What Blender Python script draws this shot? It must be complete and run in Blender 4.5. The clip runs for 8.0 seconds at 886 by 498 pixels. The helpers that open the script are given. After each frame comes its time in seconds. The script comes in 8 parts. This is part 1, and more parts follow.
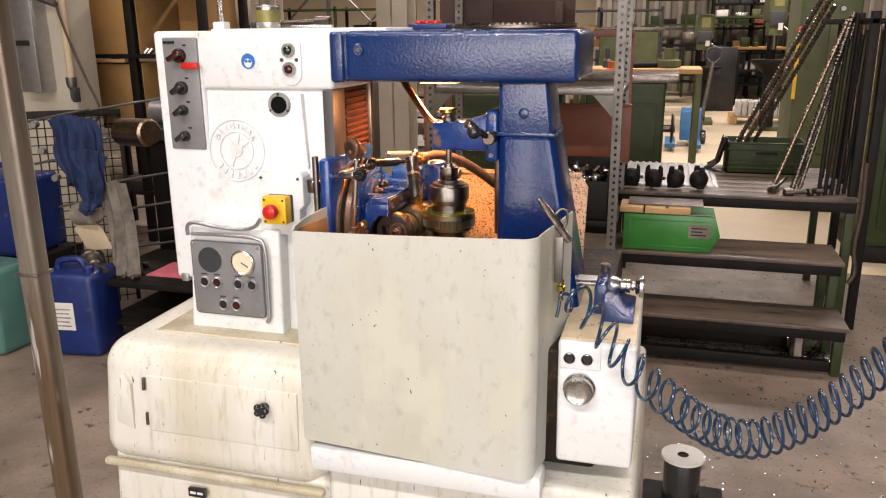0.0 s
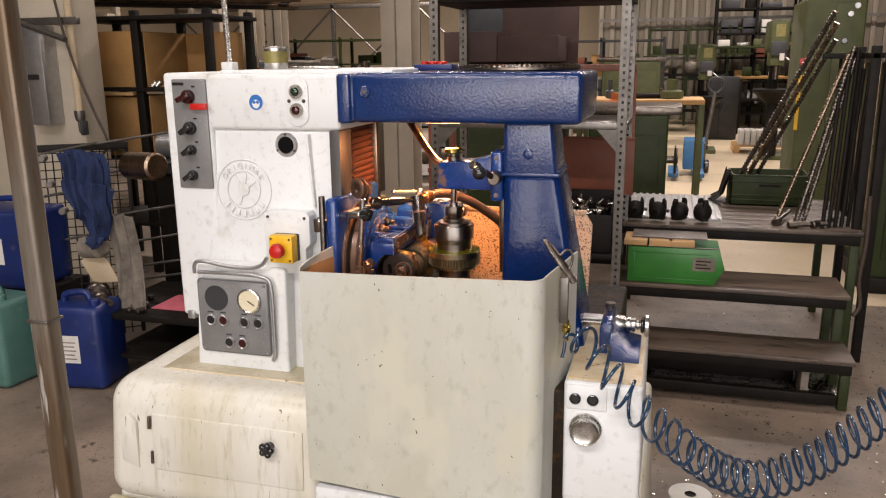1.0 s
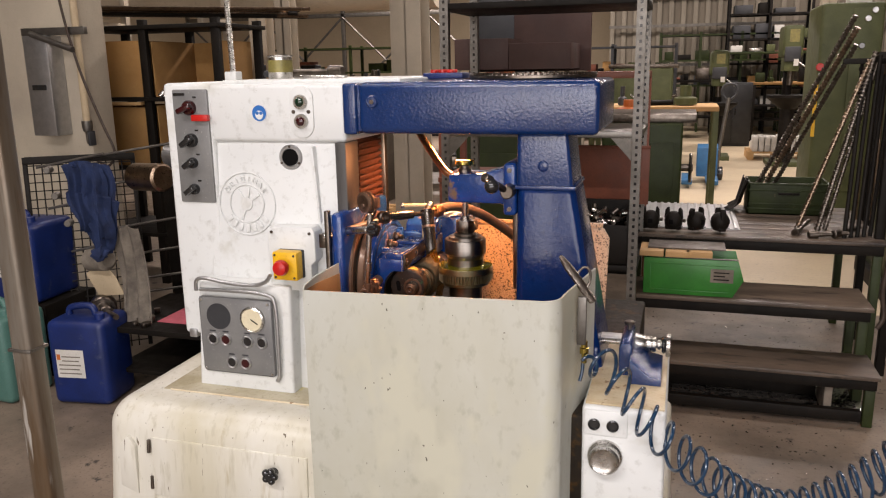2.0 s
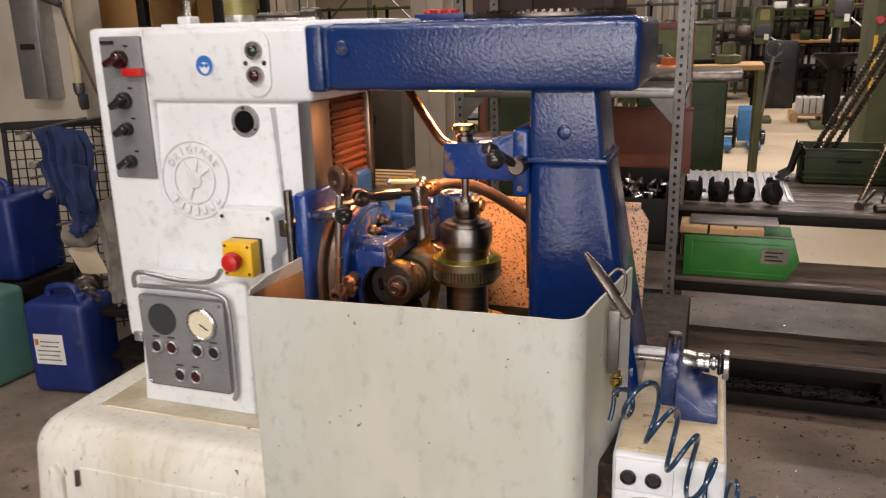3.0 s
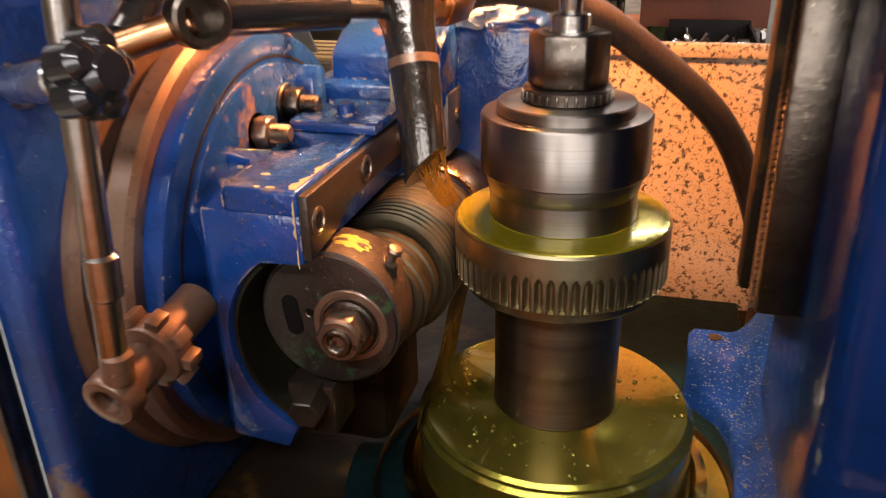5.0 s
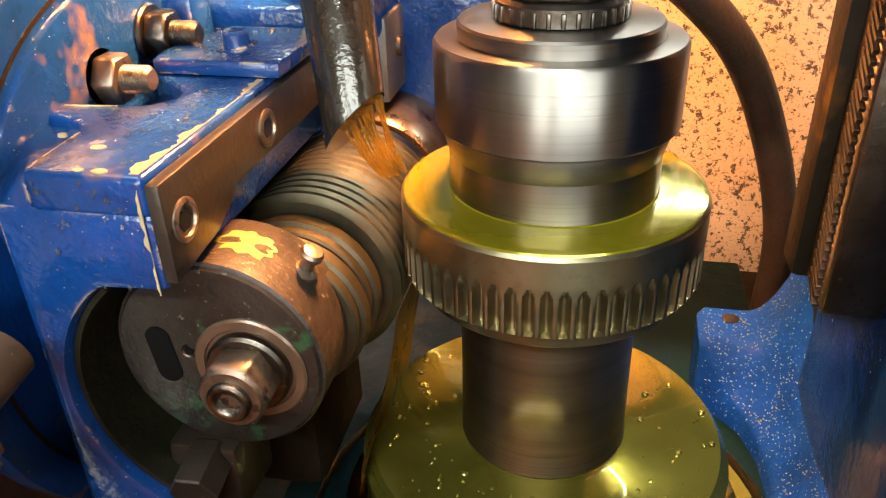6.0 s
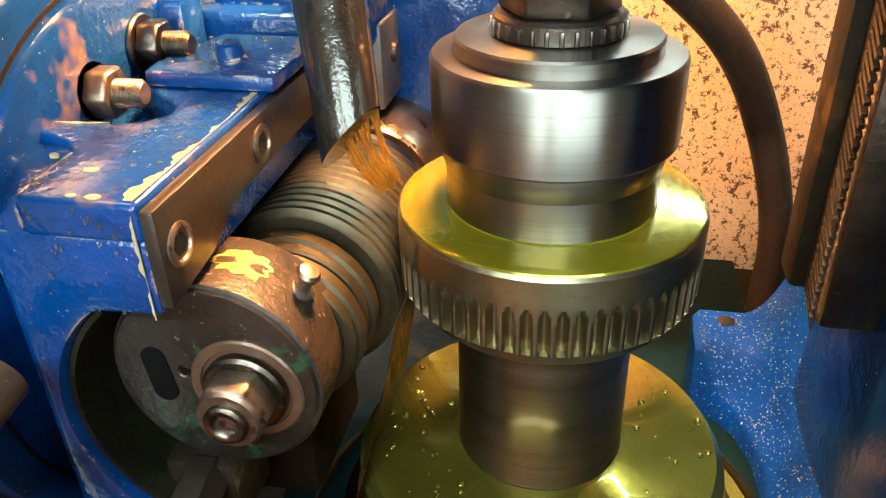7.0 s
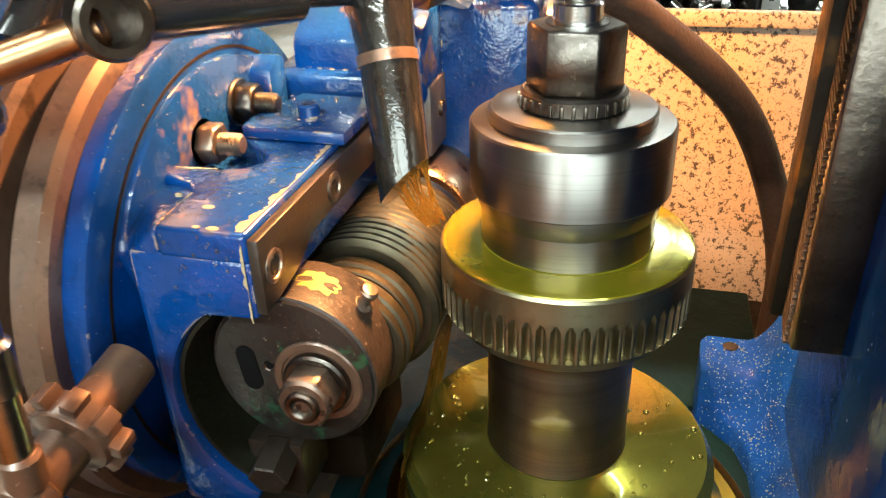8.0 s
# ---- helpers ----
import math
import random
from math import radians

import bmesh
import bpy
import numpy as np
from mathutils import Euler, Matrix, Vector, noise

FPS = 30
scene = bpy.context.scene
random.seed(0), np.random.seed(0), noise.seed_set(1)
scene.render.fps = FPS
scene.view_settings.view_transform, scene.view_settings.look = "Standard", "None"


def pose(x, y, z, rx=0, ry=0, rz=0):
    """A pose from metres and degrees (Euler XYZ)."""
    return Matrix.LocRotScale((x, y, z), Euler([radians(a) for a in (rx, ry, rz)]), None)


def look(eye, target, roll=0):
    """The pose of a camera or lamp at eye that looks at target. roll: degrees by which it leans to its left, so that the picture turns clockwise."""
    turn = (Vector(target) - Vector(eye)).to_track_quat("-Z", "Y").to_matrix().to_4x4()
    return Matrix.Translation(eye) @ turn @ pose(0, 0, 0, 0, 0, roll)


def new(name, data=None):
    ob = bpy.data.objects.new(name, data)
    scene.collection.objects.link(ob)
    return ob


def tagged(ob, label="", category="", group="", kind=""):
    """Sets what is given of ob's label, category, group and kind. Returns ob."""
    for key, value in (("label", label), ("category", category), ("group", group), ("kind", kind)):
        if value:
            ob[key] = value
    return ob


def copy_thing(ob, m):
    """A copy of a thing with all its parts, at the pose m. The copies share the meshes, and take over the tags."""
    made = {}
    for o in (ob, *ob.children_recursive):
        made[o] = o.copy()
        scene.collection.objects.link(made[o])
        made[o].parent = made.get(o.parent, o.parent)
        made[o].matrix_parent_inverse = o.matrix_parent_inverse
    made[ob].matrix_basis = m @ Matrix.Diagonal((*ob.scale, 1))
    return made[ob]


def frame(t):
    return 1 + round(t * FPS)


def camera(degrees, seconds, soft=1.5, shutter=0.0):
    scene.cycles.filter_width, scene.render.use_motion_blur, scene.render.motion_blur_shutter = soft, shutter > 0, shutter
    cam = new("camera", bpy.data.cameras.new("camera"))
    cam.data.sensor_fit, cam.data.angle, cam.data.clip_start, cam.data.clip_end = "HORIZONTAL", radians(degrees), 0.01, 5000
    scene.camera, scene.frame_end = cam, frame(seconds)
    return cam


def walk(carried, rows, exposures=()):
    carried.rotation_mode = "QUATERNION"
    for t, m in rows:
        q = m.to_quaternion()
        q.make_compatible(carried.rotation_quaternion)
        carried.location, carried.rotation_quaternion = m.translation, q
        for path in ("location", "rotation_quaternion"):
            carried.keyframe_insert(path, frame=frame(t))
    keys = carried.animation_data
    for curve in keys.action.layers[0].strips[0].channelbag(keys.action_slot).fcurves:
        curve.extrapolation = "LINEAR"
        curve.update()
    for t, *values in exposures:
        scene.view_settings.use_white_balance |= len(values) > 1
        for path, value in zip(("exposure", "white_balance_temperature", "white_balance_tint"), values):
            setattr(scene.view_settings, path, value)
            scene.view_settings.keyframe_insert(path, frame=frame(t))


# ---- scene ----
cam = camera(59.0, 8.0, soft=1.15, shutter=0.3)
PATH = [
    (0, (0.014, 0.02, 1.64), (-0.512, 1.873, 1.103), -0.5),
    (0.5, (0.019, 0.002, 1.656), (-0.512, 1.864, 1.157), -0.6),
    (1, (0.011, 0.017, 1.674), (-0.529, 1.885, 1.203), -0.6),
    (1.5, (0.001, 0.046, 1.675), (-0.548, 1.916, 1.226), -0.7),
    (1.7, (0.001, 0.058, 1.676), (-0.555, 1.926, 1.23), -0.8),
    (2.8, (-0.084, 0.429, 1.655), (-0.7, 2.26, 1.137), -1.3),
    (3, (-0.069, 0.548, 1.625), (-0.705, 2.366, 1.086), -1.4),
    (3.5, (-0.019, 0.868, 1.599), (-0.703, 2.653, 1.01), -1.9),
    (4, (-0.149, 1.143, 1.541), (-0.847, 2.895, 0.875), -2.3),
    (4.5, (-0.348, 1.361, 1.476), (-0.989, 3.082, 0.684), -3.0),
    (4.7, (-0.424, 1.464, 1.415), (-1.006, 3.205, 0.623), -2.1),
    (5.8, (-0.54, 1.733, 1.316), (-0.932, 3.443, 0.355), -1.9),
    (6, (-0.535, 1.742, 1.313), (-0.904, 3.448, 0.337), -1.8),
    (6.5, (-0.535, 1.746, 1.316), (-0.873, 3.442, 0.311), -1.5),
    (7, (-0.538, 1.751, 1.325), (-0.888, 3.439, 0.311), -1.7),
    (7.5, (-0.535, 1.736, 1.34), (-0.929, 3.42, 0.335), -1.9),
    (8, (-0.519, 1.681, 1.368), (-0.978, 3.377, 0.412), -1.8),
]
walk(cam, [(t, look(eye, target, roll)) for t, eye, target, roll in PATH],
     exposures=[(0.0, 0.16, 6600, 11), (0.6, -0.12, 6600, 11), (1.2, -0.15, 6600, 11), (3.0, -0.28, 6500, 11), (4.0, -0.22, 6450, 11), (4.5, -0.18, 6750, 12), (6.0, 0.84, 6150, -8), (6.5, 0.87, 5800, -18), (7.0, 0.88, 5450, -20), (8.0, 0.83, 5550, -17)])

# ---- world and light ----
world = bpy.data.worlds.new("World")
scene.world = world
world.use_nodes = True
sky = world.node_tree.nodes.new("ShaderNodeTexSky")
sky.sky_type, sky.sun_disc, sky.sun_elevation, sky.sun_rotation = "NISHITA", False, radians(35), radians(200)
world.node_tree.links.new(sky.outputs[0], world.node_tree.nodes["Background"].inputs[0])
world.node_tree.nodes["Background"].inputs[1].default_value = 0.08


def area_light(name, at, target, w, h, power, colour, spread=180):
    data = bpy.data.lights.new(name, "AREA")
    data.shape, data.size, data.size_y, data.energy, data.color = "RECTANGLE", w, h, power, colour
    data.spread = radians(spread)
    ob = new(name, data)
    ob.matrix_basis = look(at, target)
    return ob


DAY, TUBE, LAMP = (1.0, 0.94, 0.95), (1.0, 0.885, 0.845), (1.0, 0.37, 0.125)
# daylight through the glazed gate behind the walk
area_light("gate_light", (-3.09, -6.3, 1.9), (-3.09, 2.0, 1.9), 0.34, 3.0, 14, DAY)
area_light("gate_light", (-1.81, -6.3, 1.9), (-1.81, 2.0, 1.9), 1.8, 3.0, 105, DAY)
# unseen panel, added as fill for the machine's front
area_light("window_light", (3.0, -6.3, 2.6), (1.4, 2.0, 1.2), 6.4, 3.5, 430, DAY)
# rows of tubes under the roof, unseen; the front one is daylight-coloured added fill
for lx, ly, power in ((-1.0, -2.6, 440), (-3.5, 1.5, 110), (1.5, 4.5, 150), (-4.5, 8.5, 290), (2.0, 10.5, 430), (-5.5, 17.0, 950), (3.5, 18.0, 420)):
    area_light("tube_light", (lx, ly, 5.3), (lx, ly, 0), 5.0, 0.35, power, DAY if ly < 0 else TUBE)
# the machine's own work lamp under the cross beam
area_light("work_light", (-0.605, 2.185, 1.496), (-0.64, 2.13, 1.1), 0.09, 0.05, 11.0, LAMP, 165)


# ---- materials ----
def mat(name, col, col2=None, rough=0.5, metal=0.0, scale=6.0, mix=(0.35, 0.7), bump=0.1, grain=120.0, coat=0.0,
        spots=None, spot_scale=60.0, spot_at=(0.62, 0.66), rough2=None, stretch=(1, 1, 1), spec=0.5, trans=0.0, by_object=0.0, coat_rough=0.08,
        flecks=None, fleck_scale=300.0, fleck_at=(0.66, 0.69), wear=None, turned=0.0):
    m = bpy.data.materials.new(name)
    m.use_nodes = True
    nt, n, l = m.node_tree, m.node_tree.nodes, m.node_tree.links
    p = n["Principled BSDF"]
    tc, mp = n.new("ShaderNodeTexCoord"), n.new("ShaderNodeMapping")
    mp.inputs["Scale"].default_value = stretch
    l.new(tc.outputs["Object"], mp.inputs[0])

    def noise_of(sc, detail=6.0, rg=0.6):
        t = n.new("ShaderNodeTexNoise")
        t.inputs["Scale"].default_value, t.inputs["Detail"].default_value, t.inputs["Roughness"].default_value = sc, detail, rg
        l.new(mp.outputs[0], t.inputs["Vector"])
        return t.outputs["Fac"]

    def ramp(src, lo, hi):
        r = n.new("ShaderNodeMapRange")
        r.inputs[1].default_value, r.inputs[2].default_value = lo, hi
        l.new(src, r.inputs[0])
        return r.outputs[0]

    def blend(fac, a, b):
        x = n.new("ShaderNodeMix")
        x.data_type = "RGBA"
        l.new(fac, x.inputs[0])
        for sock, v in ((x.inputs[6], a), (x.inputs[7], b)):
            if isinstance(v, tuple):
                sock.default_value = (*v, 1)
            else:
                l.new(v, sock)
        return x.outputs[2]

    col2 = col2 or tuple(c * 0.7 for c in col)
    big = ramp(noise_of(scale), *mix)
    fine = noise_of(grain, 3.0)
    out = blend(big, col, col2)
    dark = tuple(c * 0.8 for c in col2)
    out = blend(ramp(fine, 0.55, 0.85), out, dark)
    if spots:
        out = blend(ramp(noise_of(spot_scale, 4.0, 0.65), *spot_at), out, spots)
    if flecks:
        out = blend(ramp(noise_of(fleck_scale, 2.0, 0.5), *fleck_at), out, flecks)
    if wear:
        bv, ge, dt, ad, iv = n.new("ShaderNodeBevel"), n.new("ShaderNodeNewGeometry"), n.new("ShaderNodeVectorMath"), n.new("ShaderNodeMath"), n.new("ShaderNodeMath")
        bv.samples, bv.inputs[0].default_value = 6, 0.0022
        dt.operation, iv.operation, ad.operation = "DOT_PRODUCT", "SUBTRACT", "MULTIPLY"
        l.new(bv.outputs[0], dt.inputs[0])
        l.new(ge.outputs["Normal"], dt.inputs[1])
        iv.inputs[0].default_value = 1.0
        l.new(dt.outputs["Value"], iv.inputs[1])
        l.new(iv.outputs[0], ad.inputs[0])
        l.new(ramp(noise_of(48.0, 6.0, 0.65), 0.54, 0.60), ad.inputs[1])
        out = blend(ramp(ad.outputs[0], 0.02, 0.05), out, wear)
    if by_object:
        info, hsv = n.new("ShaderNodeObjectInfo"), n.new("ShaderNodeHueSaturation")
        l.new(out, hsv.inputs["Color"])
        rr = n.new("ShaderNodeMapRange")
        rr.inputs[3].default_value, rr.inputs[4].default_value = 1 - by_object, 1 + by_object
        l.new(info.outputs["Random"], rr.inputs[0])
        l.new(rr.outputs[0], hsv.inputs["Value"])
        out = hsv.outputs[0]
    l.new(out, p.inputs["Base Color"])
    rg = n.new("ShaderNodeMapRange")
    rg.inputs[1].default_value, rg.inputs[2].default_value = 0.3, 0.75
    rg.inputs[3].default_value, rg.inputs[4].default_value = rough, rough2 if rough2 is not None else min(1, rough * 1.35)
    l.new(noise_of(scale * 2.7), rg.inputs[0])
    l.new(rg.outputs[0], p.inputs["Roughness"])
    p.inputs["Metallic"].default_value = metal
    if turned:
        tg = n.new("ShaderNodeTangent")
        tg.direction_type, tg.axis = "RADIAL", "Z"
        l.new(tg.outputs[0], p.inputs["Tangent"])
        p.inputs["Anisotropic"].default_value, p.inputs["Anisotropic Rotation"].default_value = turned, 0.25
    p.inputs["Coat Weight"].default_value = coat
    p.inputs["Coat Roughness"].default_value = coat_rough
    p.inputs["Specular IOR Level"].default_value = spec
    p.inputs["Transmission Weight"].default_value = trans
    if bump:
        b = n.new("ShaderNodeBump")
        b.inputs["Strength"].default_value, b.inputs["Distance"].default_value = bump, 0.002
        l.new(fine, b.inputs["Height"])
        l.new(b.outputs[0], p.inputs["Normal"])
        if coat:
            l.new(b.outputs[0], p.inputs["Coat Normal"])
    return m


def glow(name, col, strength):
    m = bpy.data.materials.new(name)
    m.use_nodes = True
    p = m.node_tree.nodes["Principled BSDF"]
    p.inputs["Base Color"].default_value = (*col, 1)
    p.inputs["Emission Color"].default_value, p.inputs["Emission Strength"].default_value = (*col, 1), strength
    return m


M_WHITE = mat("white_machine_paint", (0.70, 0.715, 0.70), (0.62, 0.625, 0.585), 0.28, scale=2.2, mix=(0.42, 0.78), bump=0.05, grain=45, flecks=(0.24, 0.20, 0.14), fleck_scale=190, fleck_at=(0.775, 0.79), spots=(0.56, 0.555, 0.50), spot_scale=6, spot_at=(0.62, 0.78))
M_BASE = mat("stained_white_paint", (0.68, 0.665, 0.60), (0.53, 0.49, 0.36), 0.30, scale=3, mix=(0.40, 0.68), bump=0.08, grain=60, spots=(0.40, 0.33, 0.18), spot_scale=22, spot_at=(0.62, 0.80), stretch=(1, 1, 0.16), flecks=(0.12, 0.09, 0.05), fleck_scale=110, fleck_at=(0.70, 0.74))
M_GUARD = mat("oil_stained_guard_paint", (0.555, 0.565, 0.52), (0.45, 0.44, 0.35), 0.27, scale=1.5, mix=(0.38, 0.66), bump=0.05, grain=40, spots=(0.51, 0.50, 0.40), spot_scale=3.1, spot_at=(0.54, 0.60), flecks=(0.09, 0.08, 0.06), fleck_scale=100, fleck_at=(0.74, 0.76), stretch=(1, 1, 0.6))
M_CREAM = mat("cream_paint", (0.66, 0.58, 0.42), (0.48, 0.36, 0.20), 0.4, scale=9, bump=0.05, spots=(0.25, 0.15, 0.07), spot_scale=40)
M_BLUE = mat("blue_machine_paint", (0.0045, 0.029, 0.125), (0.0032, 0.021, 0.092), 0.11, scale=7, bump=0.6, grain=150, spots=(0.25, 0.24, 0.20), spot_scale=70, spot_at=(0.76, 0.80), spec=0.8)
# pale flecks put droplet sparkle and metal dust into the colour
M_BLUEOIL = mat("oily_worn_blue_paint", (0.008, 0.050, 0.235), (0.006, 0.030, 0.13), 0.17, scale=16, bump=0.45, grain=120, coat=0.5, spots=(0.17, 0.105, 0.07), spot_scale=13, spot_at=(0.60, 0.67), flecks=(0.50, 0.42, 0.32), fleck_scale=700, fleck_at=(0.735, 0.77), wear=(0.50, 0.38, 0.22))
M_BLUESMOOTH = mat("smooth_blue_paint", (0.0032, 0.0225, 0.112), (0.0024, 0.0145, 0.072), 0.14, scale=6, bump=0.40, grain=70, flecks=(0.30, 0.31, 0.33), fleck_scale=150, fleck_at=(0.75, 0.78), spec=0.34)
M_TROUGH = mat("chip_strewn_blue_paint", (0.006, 0.048, 0.29), (0.0035, 0.026, 0.15), 0.40, scale=20, bump=0.4, grain=160, flecks=(0.66, 0.58, 0.46), fleck_scale=620, fleck_at=(0.68, 0.71), spec=0.06)
M_STEEL = mat("ground_steel", (0.55, 0.53, 0.50), (0.44, 0.42, 0.40), 0.20, 1.0, scale=30, bump=0.04, grain=260, stretch=(0.25, 0.25, 3))
M_TURNED = mat("turned_bright_steel", (0.25, 0.228, 0.204), (0.20, 0.182, 0.162), 0.29, 1.0, scale=8, bump=0.008, grain=120, stretch=(0.05, 0.05, 9), turned=0.75)
M_HOLE = mat("black_opening", (0.004, 0.004, 0.004), (0.006, 0.005, 0.005), 0.9, scale=10, bump=0.0, spec=0.1)
M_WAY = mat("grey_oiled_way", (0.085, 0.08, 0.075), (0.05, 0.047, 0.044), 0.42, 0.2, scale=14, bump=0.1, grain=120, stretch=(1, 1, 0.2))
M_DARKSTEEL = mat("dark_oily_steel", (0.20, 0.17, 0.145), (0.10, 0.085, 0.07), 0.28, 1.0, scale=24, bump=0.15, grain=200, spots=(0.3, 0.26, 0.2), spot_scale=110, spot_at=(0.64, 0.70))
M_BROWNSTEEL = mat("brown_oiled_steel", (0.33, 0.245, 0.175), (0.18, 0.13, 0.09), 0.26, 1.0, scale=18, bump=0.12, grain=150, spots=(0.10, 0.07, 0.05), spot_scale=60, spot_at=(0.62, 0.70))
M_SCUFF = mat("scuffed_brown_steel", (0.060, 0.042, 0.031), (0.028, 0.021, 0.016), 0.38, 0.2, scale=30, bump=0.4, grain=240, flecks=(0.26, 0.20, 0.15), fleck_scale=420, fleck_at=(0.66, 0.78), spots=(0.022, 0.017, 0.013), spot_scale=55, spot_at=(0.56, 0.64))
M_SLEEVE = mat("brown_turned_steel", (0.25, 0.195, 0.145), (0.19, 0.147, 0.108), 0.33, 1.0, scale=10, bump=0.012, grain=120, stretch=(0.05, 0.05, 9), turned=0.5)
M_RING = mat("oily_brown_machined_steel", (0.215, 0.125, 0.078), (0.13, 0.075, 0.048), 0.34, 0.45, scale=16, bump=0.10, grain=160, coat=0.35, coat_rough=0.12, flecks=(0.34, 0.27, 0.20), fleck_scale=520, fleck_at=(0.72, 0.76), spots=(0.07, 0.04, 0.025), spot_scale=34, spot_at=(0.60, 0.70))
M_NUT = mat("worn_bright_nut_steel", (0.33, 0.25, 0.19), (0.19, 0.14, 0.105), 0.30, 0.9, scale=40, bump=0.12, grain=240, spots=(0.09, 0.065, 0.05), spot_scale=120, spot_at=(0.58, 0.68))
M_BAR = mat("brown_oxidised_bar", (0.046, 0.034, 0.025), (0.028, 0.021, 0.016), 0.36, 0.4, scale=22, bump=0.15, grain=260, coat=0.2, flecks=(0.20, 0.15, 0.10), fleck_scale=460, fleck_at=(0.72, 0.78))
M_FACE = mat("blackened_face_with_green_remains", (0.034, 0.029, 0.025), (0.018, 0.015, 0.013), 0.30, 0.3, scale=26, bump=0.25, grain=200, coat=0.5, coat_rough=0.15, spots=(0.030, 0.085, 0.040), spot_scale=30, spot_at=(0.60, 0.66), flecks=(0.16, 0.13, 0.10), fleck_scale=380, fleck_at=(0.70, 0.76))
M_HOB = mat("oil_covered_hob_steel", (0.145, 0.118, 0.072), (0.085, 0.068, 0.040), 0.40, 0.9, scale=26, bump=0.05, grain=120, stretch=(1, 0.2, 1))
M_MILLED = mat("grey_milled_steel", (0.20, 0.19, 0.18), (0.14, 0.13, 0.125), 0.42, 0.7, scale=22, bump=0.12, grain=260)
M_MOUTH = mat("dark_olive_casting", (0.020, 0.019, 0.010), (0.010, 0.010, 0.006), 0.36, 0.0, scale=30, bump=0.4, grain=140, spec=0.35, flecks=(0.12, 0.10, 0.06), fleck_scale=500, fleck_at=(0.72, 0.76))
M_DROP = mat("clear_oil_drop", (0.92, 0.90, 0.82), (0.85, 0.82, 0.72), 0.02, 0.0, scale=20, bump=0.0, coat=0.6, trans=0.96)
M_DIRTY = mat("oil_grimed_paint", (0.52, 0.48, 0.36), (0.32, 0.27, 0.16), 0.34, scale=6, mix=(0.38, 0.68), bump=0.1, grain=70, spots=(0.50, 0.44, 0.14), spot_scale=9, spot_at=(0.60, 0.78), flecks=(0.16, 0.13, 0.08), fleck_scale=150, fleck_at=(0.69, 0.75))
M_BROWNCAB = mat("dark_brown_cabinet_paint", (0.075, 0.055, 0.034), (0.05, 0.038, 0.024), 0.5, scale=4, bump=0.1)
M_NOZZLE = mat("black_oily_steel", (0.075, 0.066, 0.056), (0.04, 0.035, 0.03), 0.16, 0.8, scale=40, bump=0.25, grain=170, coat=0.6)
M_BRASSY = mat("oil_wetted_steel", (0.62, 0.50, 0.16), (0.46, 0.35, 0.08), 0.12, 1.0, scale=12, bump=0.03, grain=140)
M_GEAR = mat("oily_cut_steel", (0.38, 0.335, 0.22), (0.30, 0.26, 0.15), 0.30, 1.0, scale=16, bump=0.03, grain=180, turned=0.55)
M_OIL = mat("yellow_cutting_oil", (0.40, 0.37, 0.065), (0.27, 0.24, 0.033), 0.18, 0.85, scale=9, mix=(0.36, 0.64), bump=0.10, grain=26, coat=1.0, coat_rough=0.02)
M_POOL = mat("olive_oil_pool", (0.33, 0.285, 0.014), (0.24, 0.20, 0.009), 0.13, 0.6, scale=14, bump=0.02, grain=40, coat=0.5, coat_rough=0.02)
M_AMBER = mat("amber_oil_stream", (0.85, 0.42, 0.05), (0.75, 0.32, 0.03), 0.03, 0.0, scale=20, bump=0.0, coat=1.0, trans=0.85)
M_CURTAIN = mat("thin_amber_oil", (0.20, 0.115, 0.014), (0.09, 0.05, 0.006), 0.25, 0.0, scale=26, bump=0.25, grain=60, stretch=(1, 1, 0.15), spec=0.35)
# orange of the work lamp's light put into the guard's inner colour
M_LAMPTINT = mat("lamp_tinted_paint", (0.52, 0.33, 0.155), (0.36, 0.20, 0.08), 0.30, scale=7, mix=(0.4, 0.7), bump=0.1, grain=60, coat=0.3, stretch=(1, 1, 0.4))
M_PRIMER = mat("bare_tan_primer", (0.52, 0.41, 0.24), (0.38, 0.28, 0.15), 0.5, scale=60, bump=0.3, grain=300)
M_TINYCHIP = mat("fine_steel_chips", (0.34, 0.29, 0.22), (0.20, 0.17, 0.13), 0.3, 0.8, scale=60, bump=0.0)
M_BLACK = mat("black_plastic", (0.012, 0.012, 0.013), (0.02, 0.02, 0.02), 0.16, scale=20, bump=0.02, coat=0.4)
M_RUBBER = mat("brown_rubber_hose", (0.062, 0.042, 0.030), (0.038, 0.026, 0.02), 0.42, scale=30, bump=0.4, grain=300, spec=0.3)
M_GREY = mat("grey_enamel_plate", (0.17, 0.17, 0.17), (0.23, 0.23, 0.22), 0.33, 0.2, scale=9, bump=0.06, grain=150, flecks=(0.45, 0.44, 0.42), fleck_scale=240, fleck_at=(0.70, 0.74), spots=(0.09, 0.085, 0.08), spot_scale=18, spot_at=(0.64, 0.74))
M_ALU = mat("dull_aluminium", (0.50, 0.50, 0.50), (0.40, 0.40, 0.40), 0.34, 0.9, scale=20, bump=0.05)
M_CHROME = mat("worn_chrome", (0.60, 0.585, 0.55), (0.42, 0.40, 0.37), 0.24, 1.0, scale=30, bump=0.03)
M_CREAMGRIP = mat("yellowed_plastic_sleeve", (0.72, 0.62, 0.36), (0.60, 0.50, 0.26), 0.25, scale=30, bump=0.02, coat=0.3)
M_COPPER = mat("copper_tube", (0.62, 0.34, 0.17), (0.42, 0.22, 0.11), 0.26, 1.0, scale=22, bump=0.08)
M_YELLOW = mat("yellow_plastic", (0.80, 0.47, 0.01), (0.68, 0.38, 0.01), 0.35, scale=15, bump=0.02)
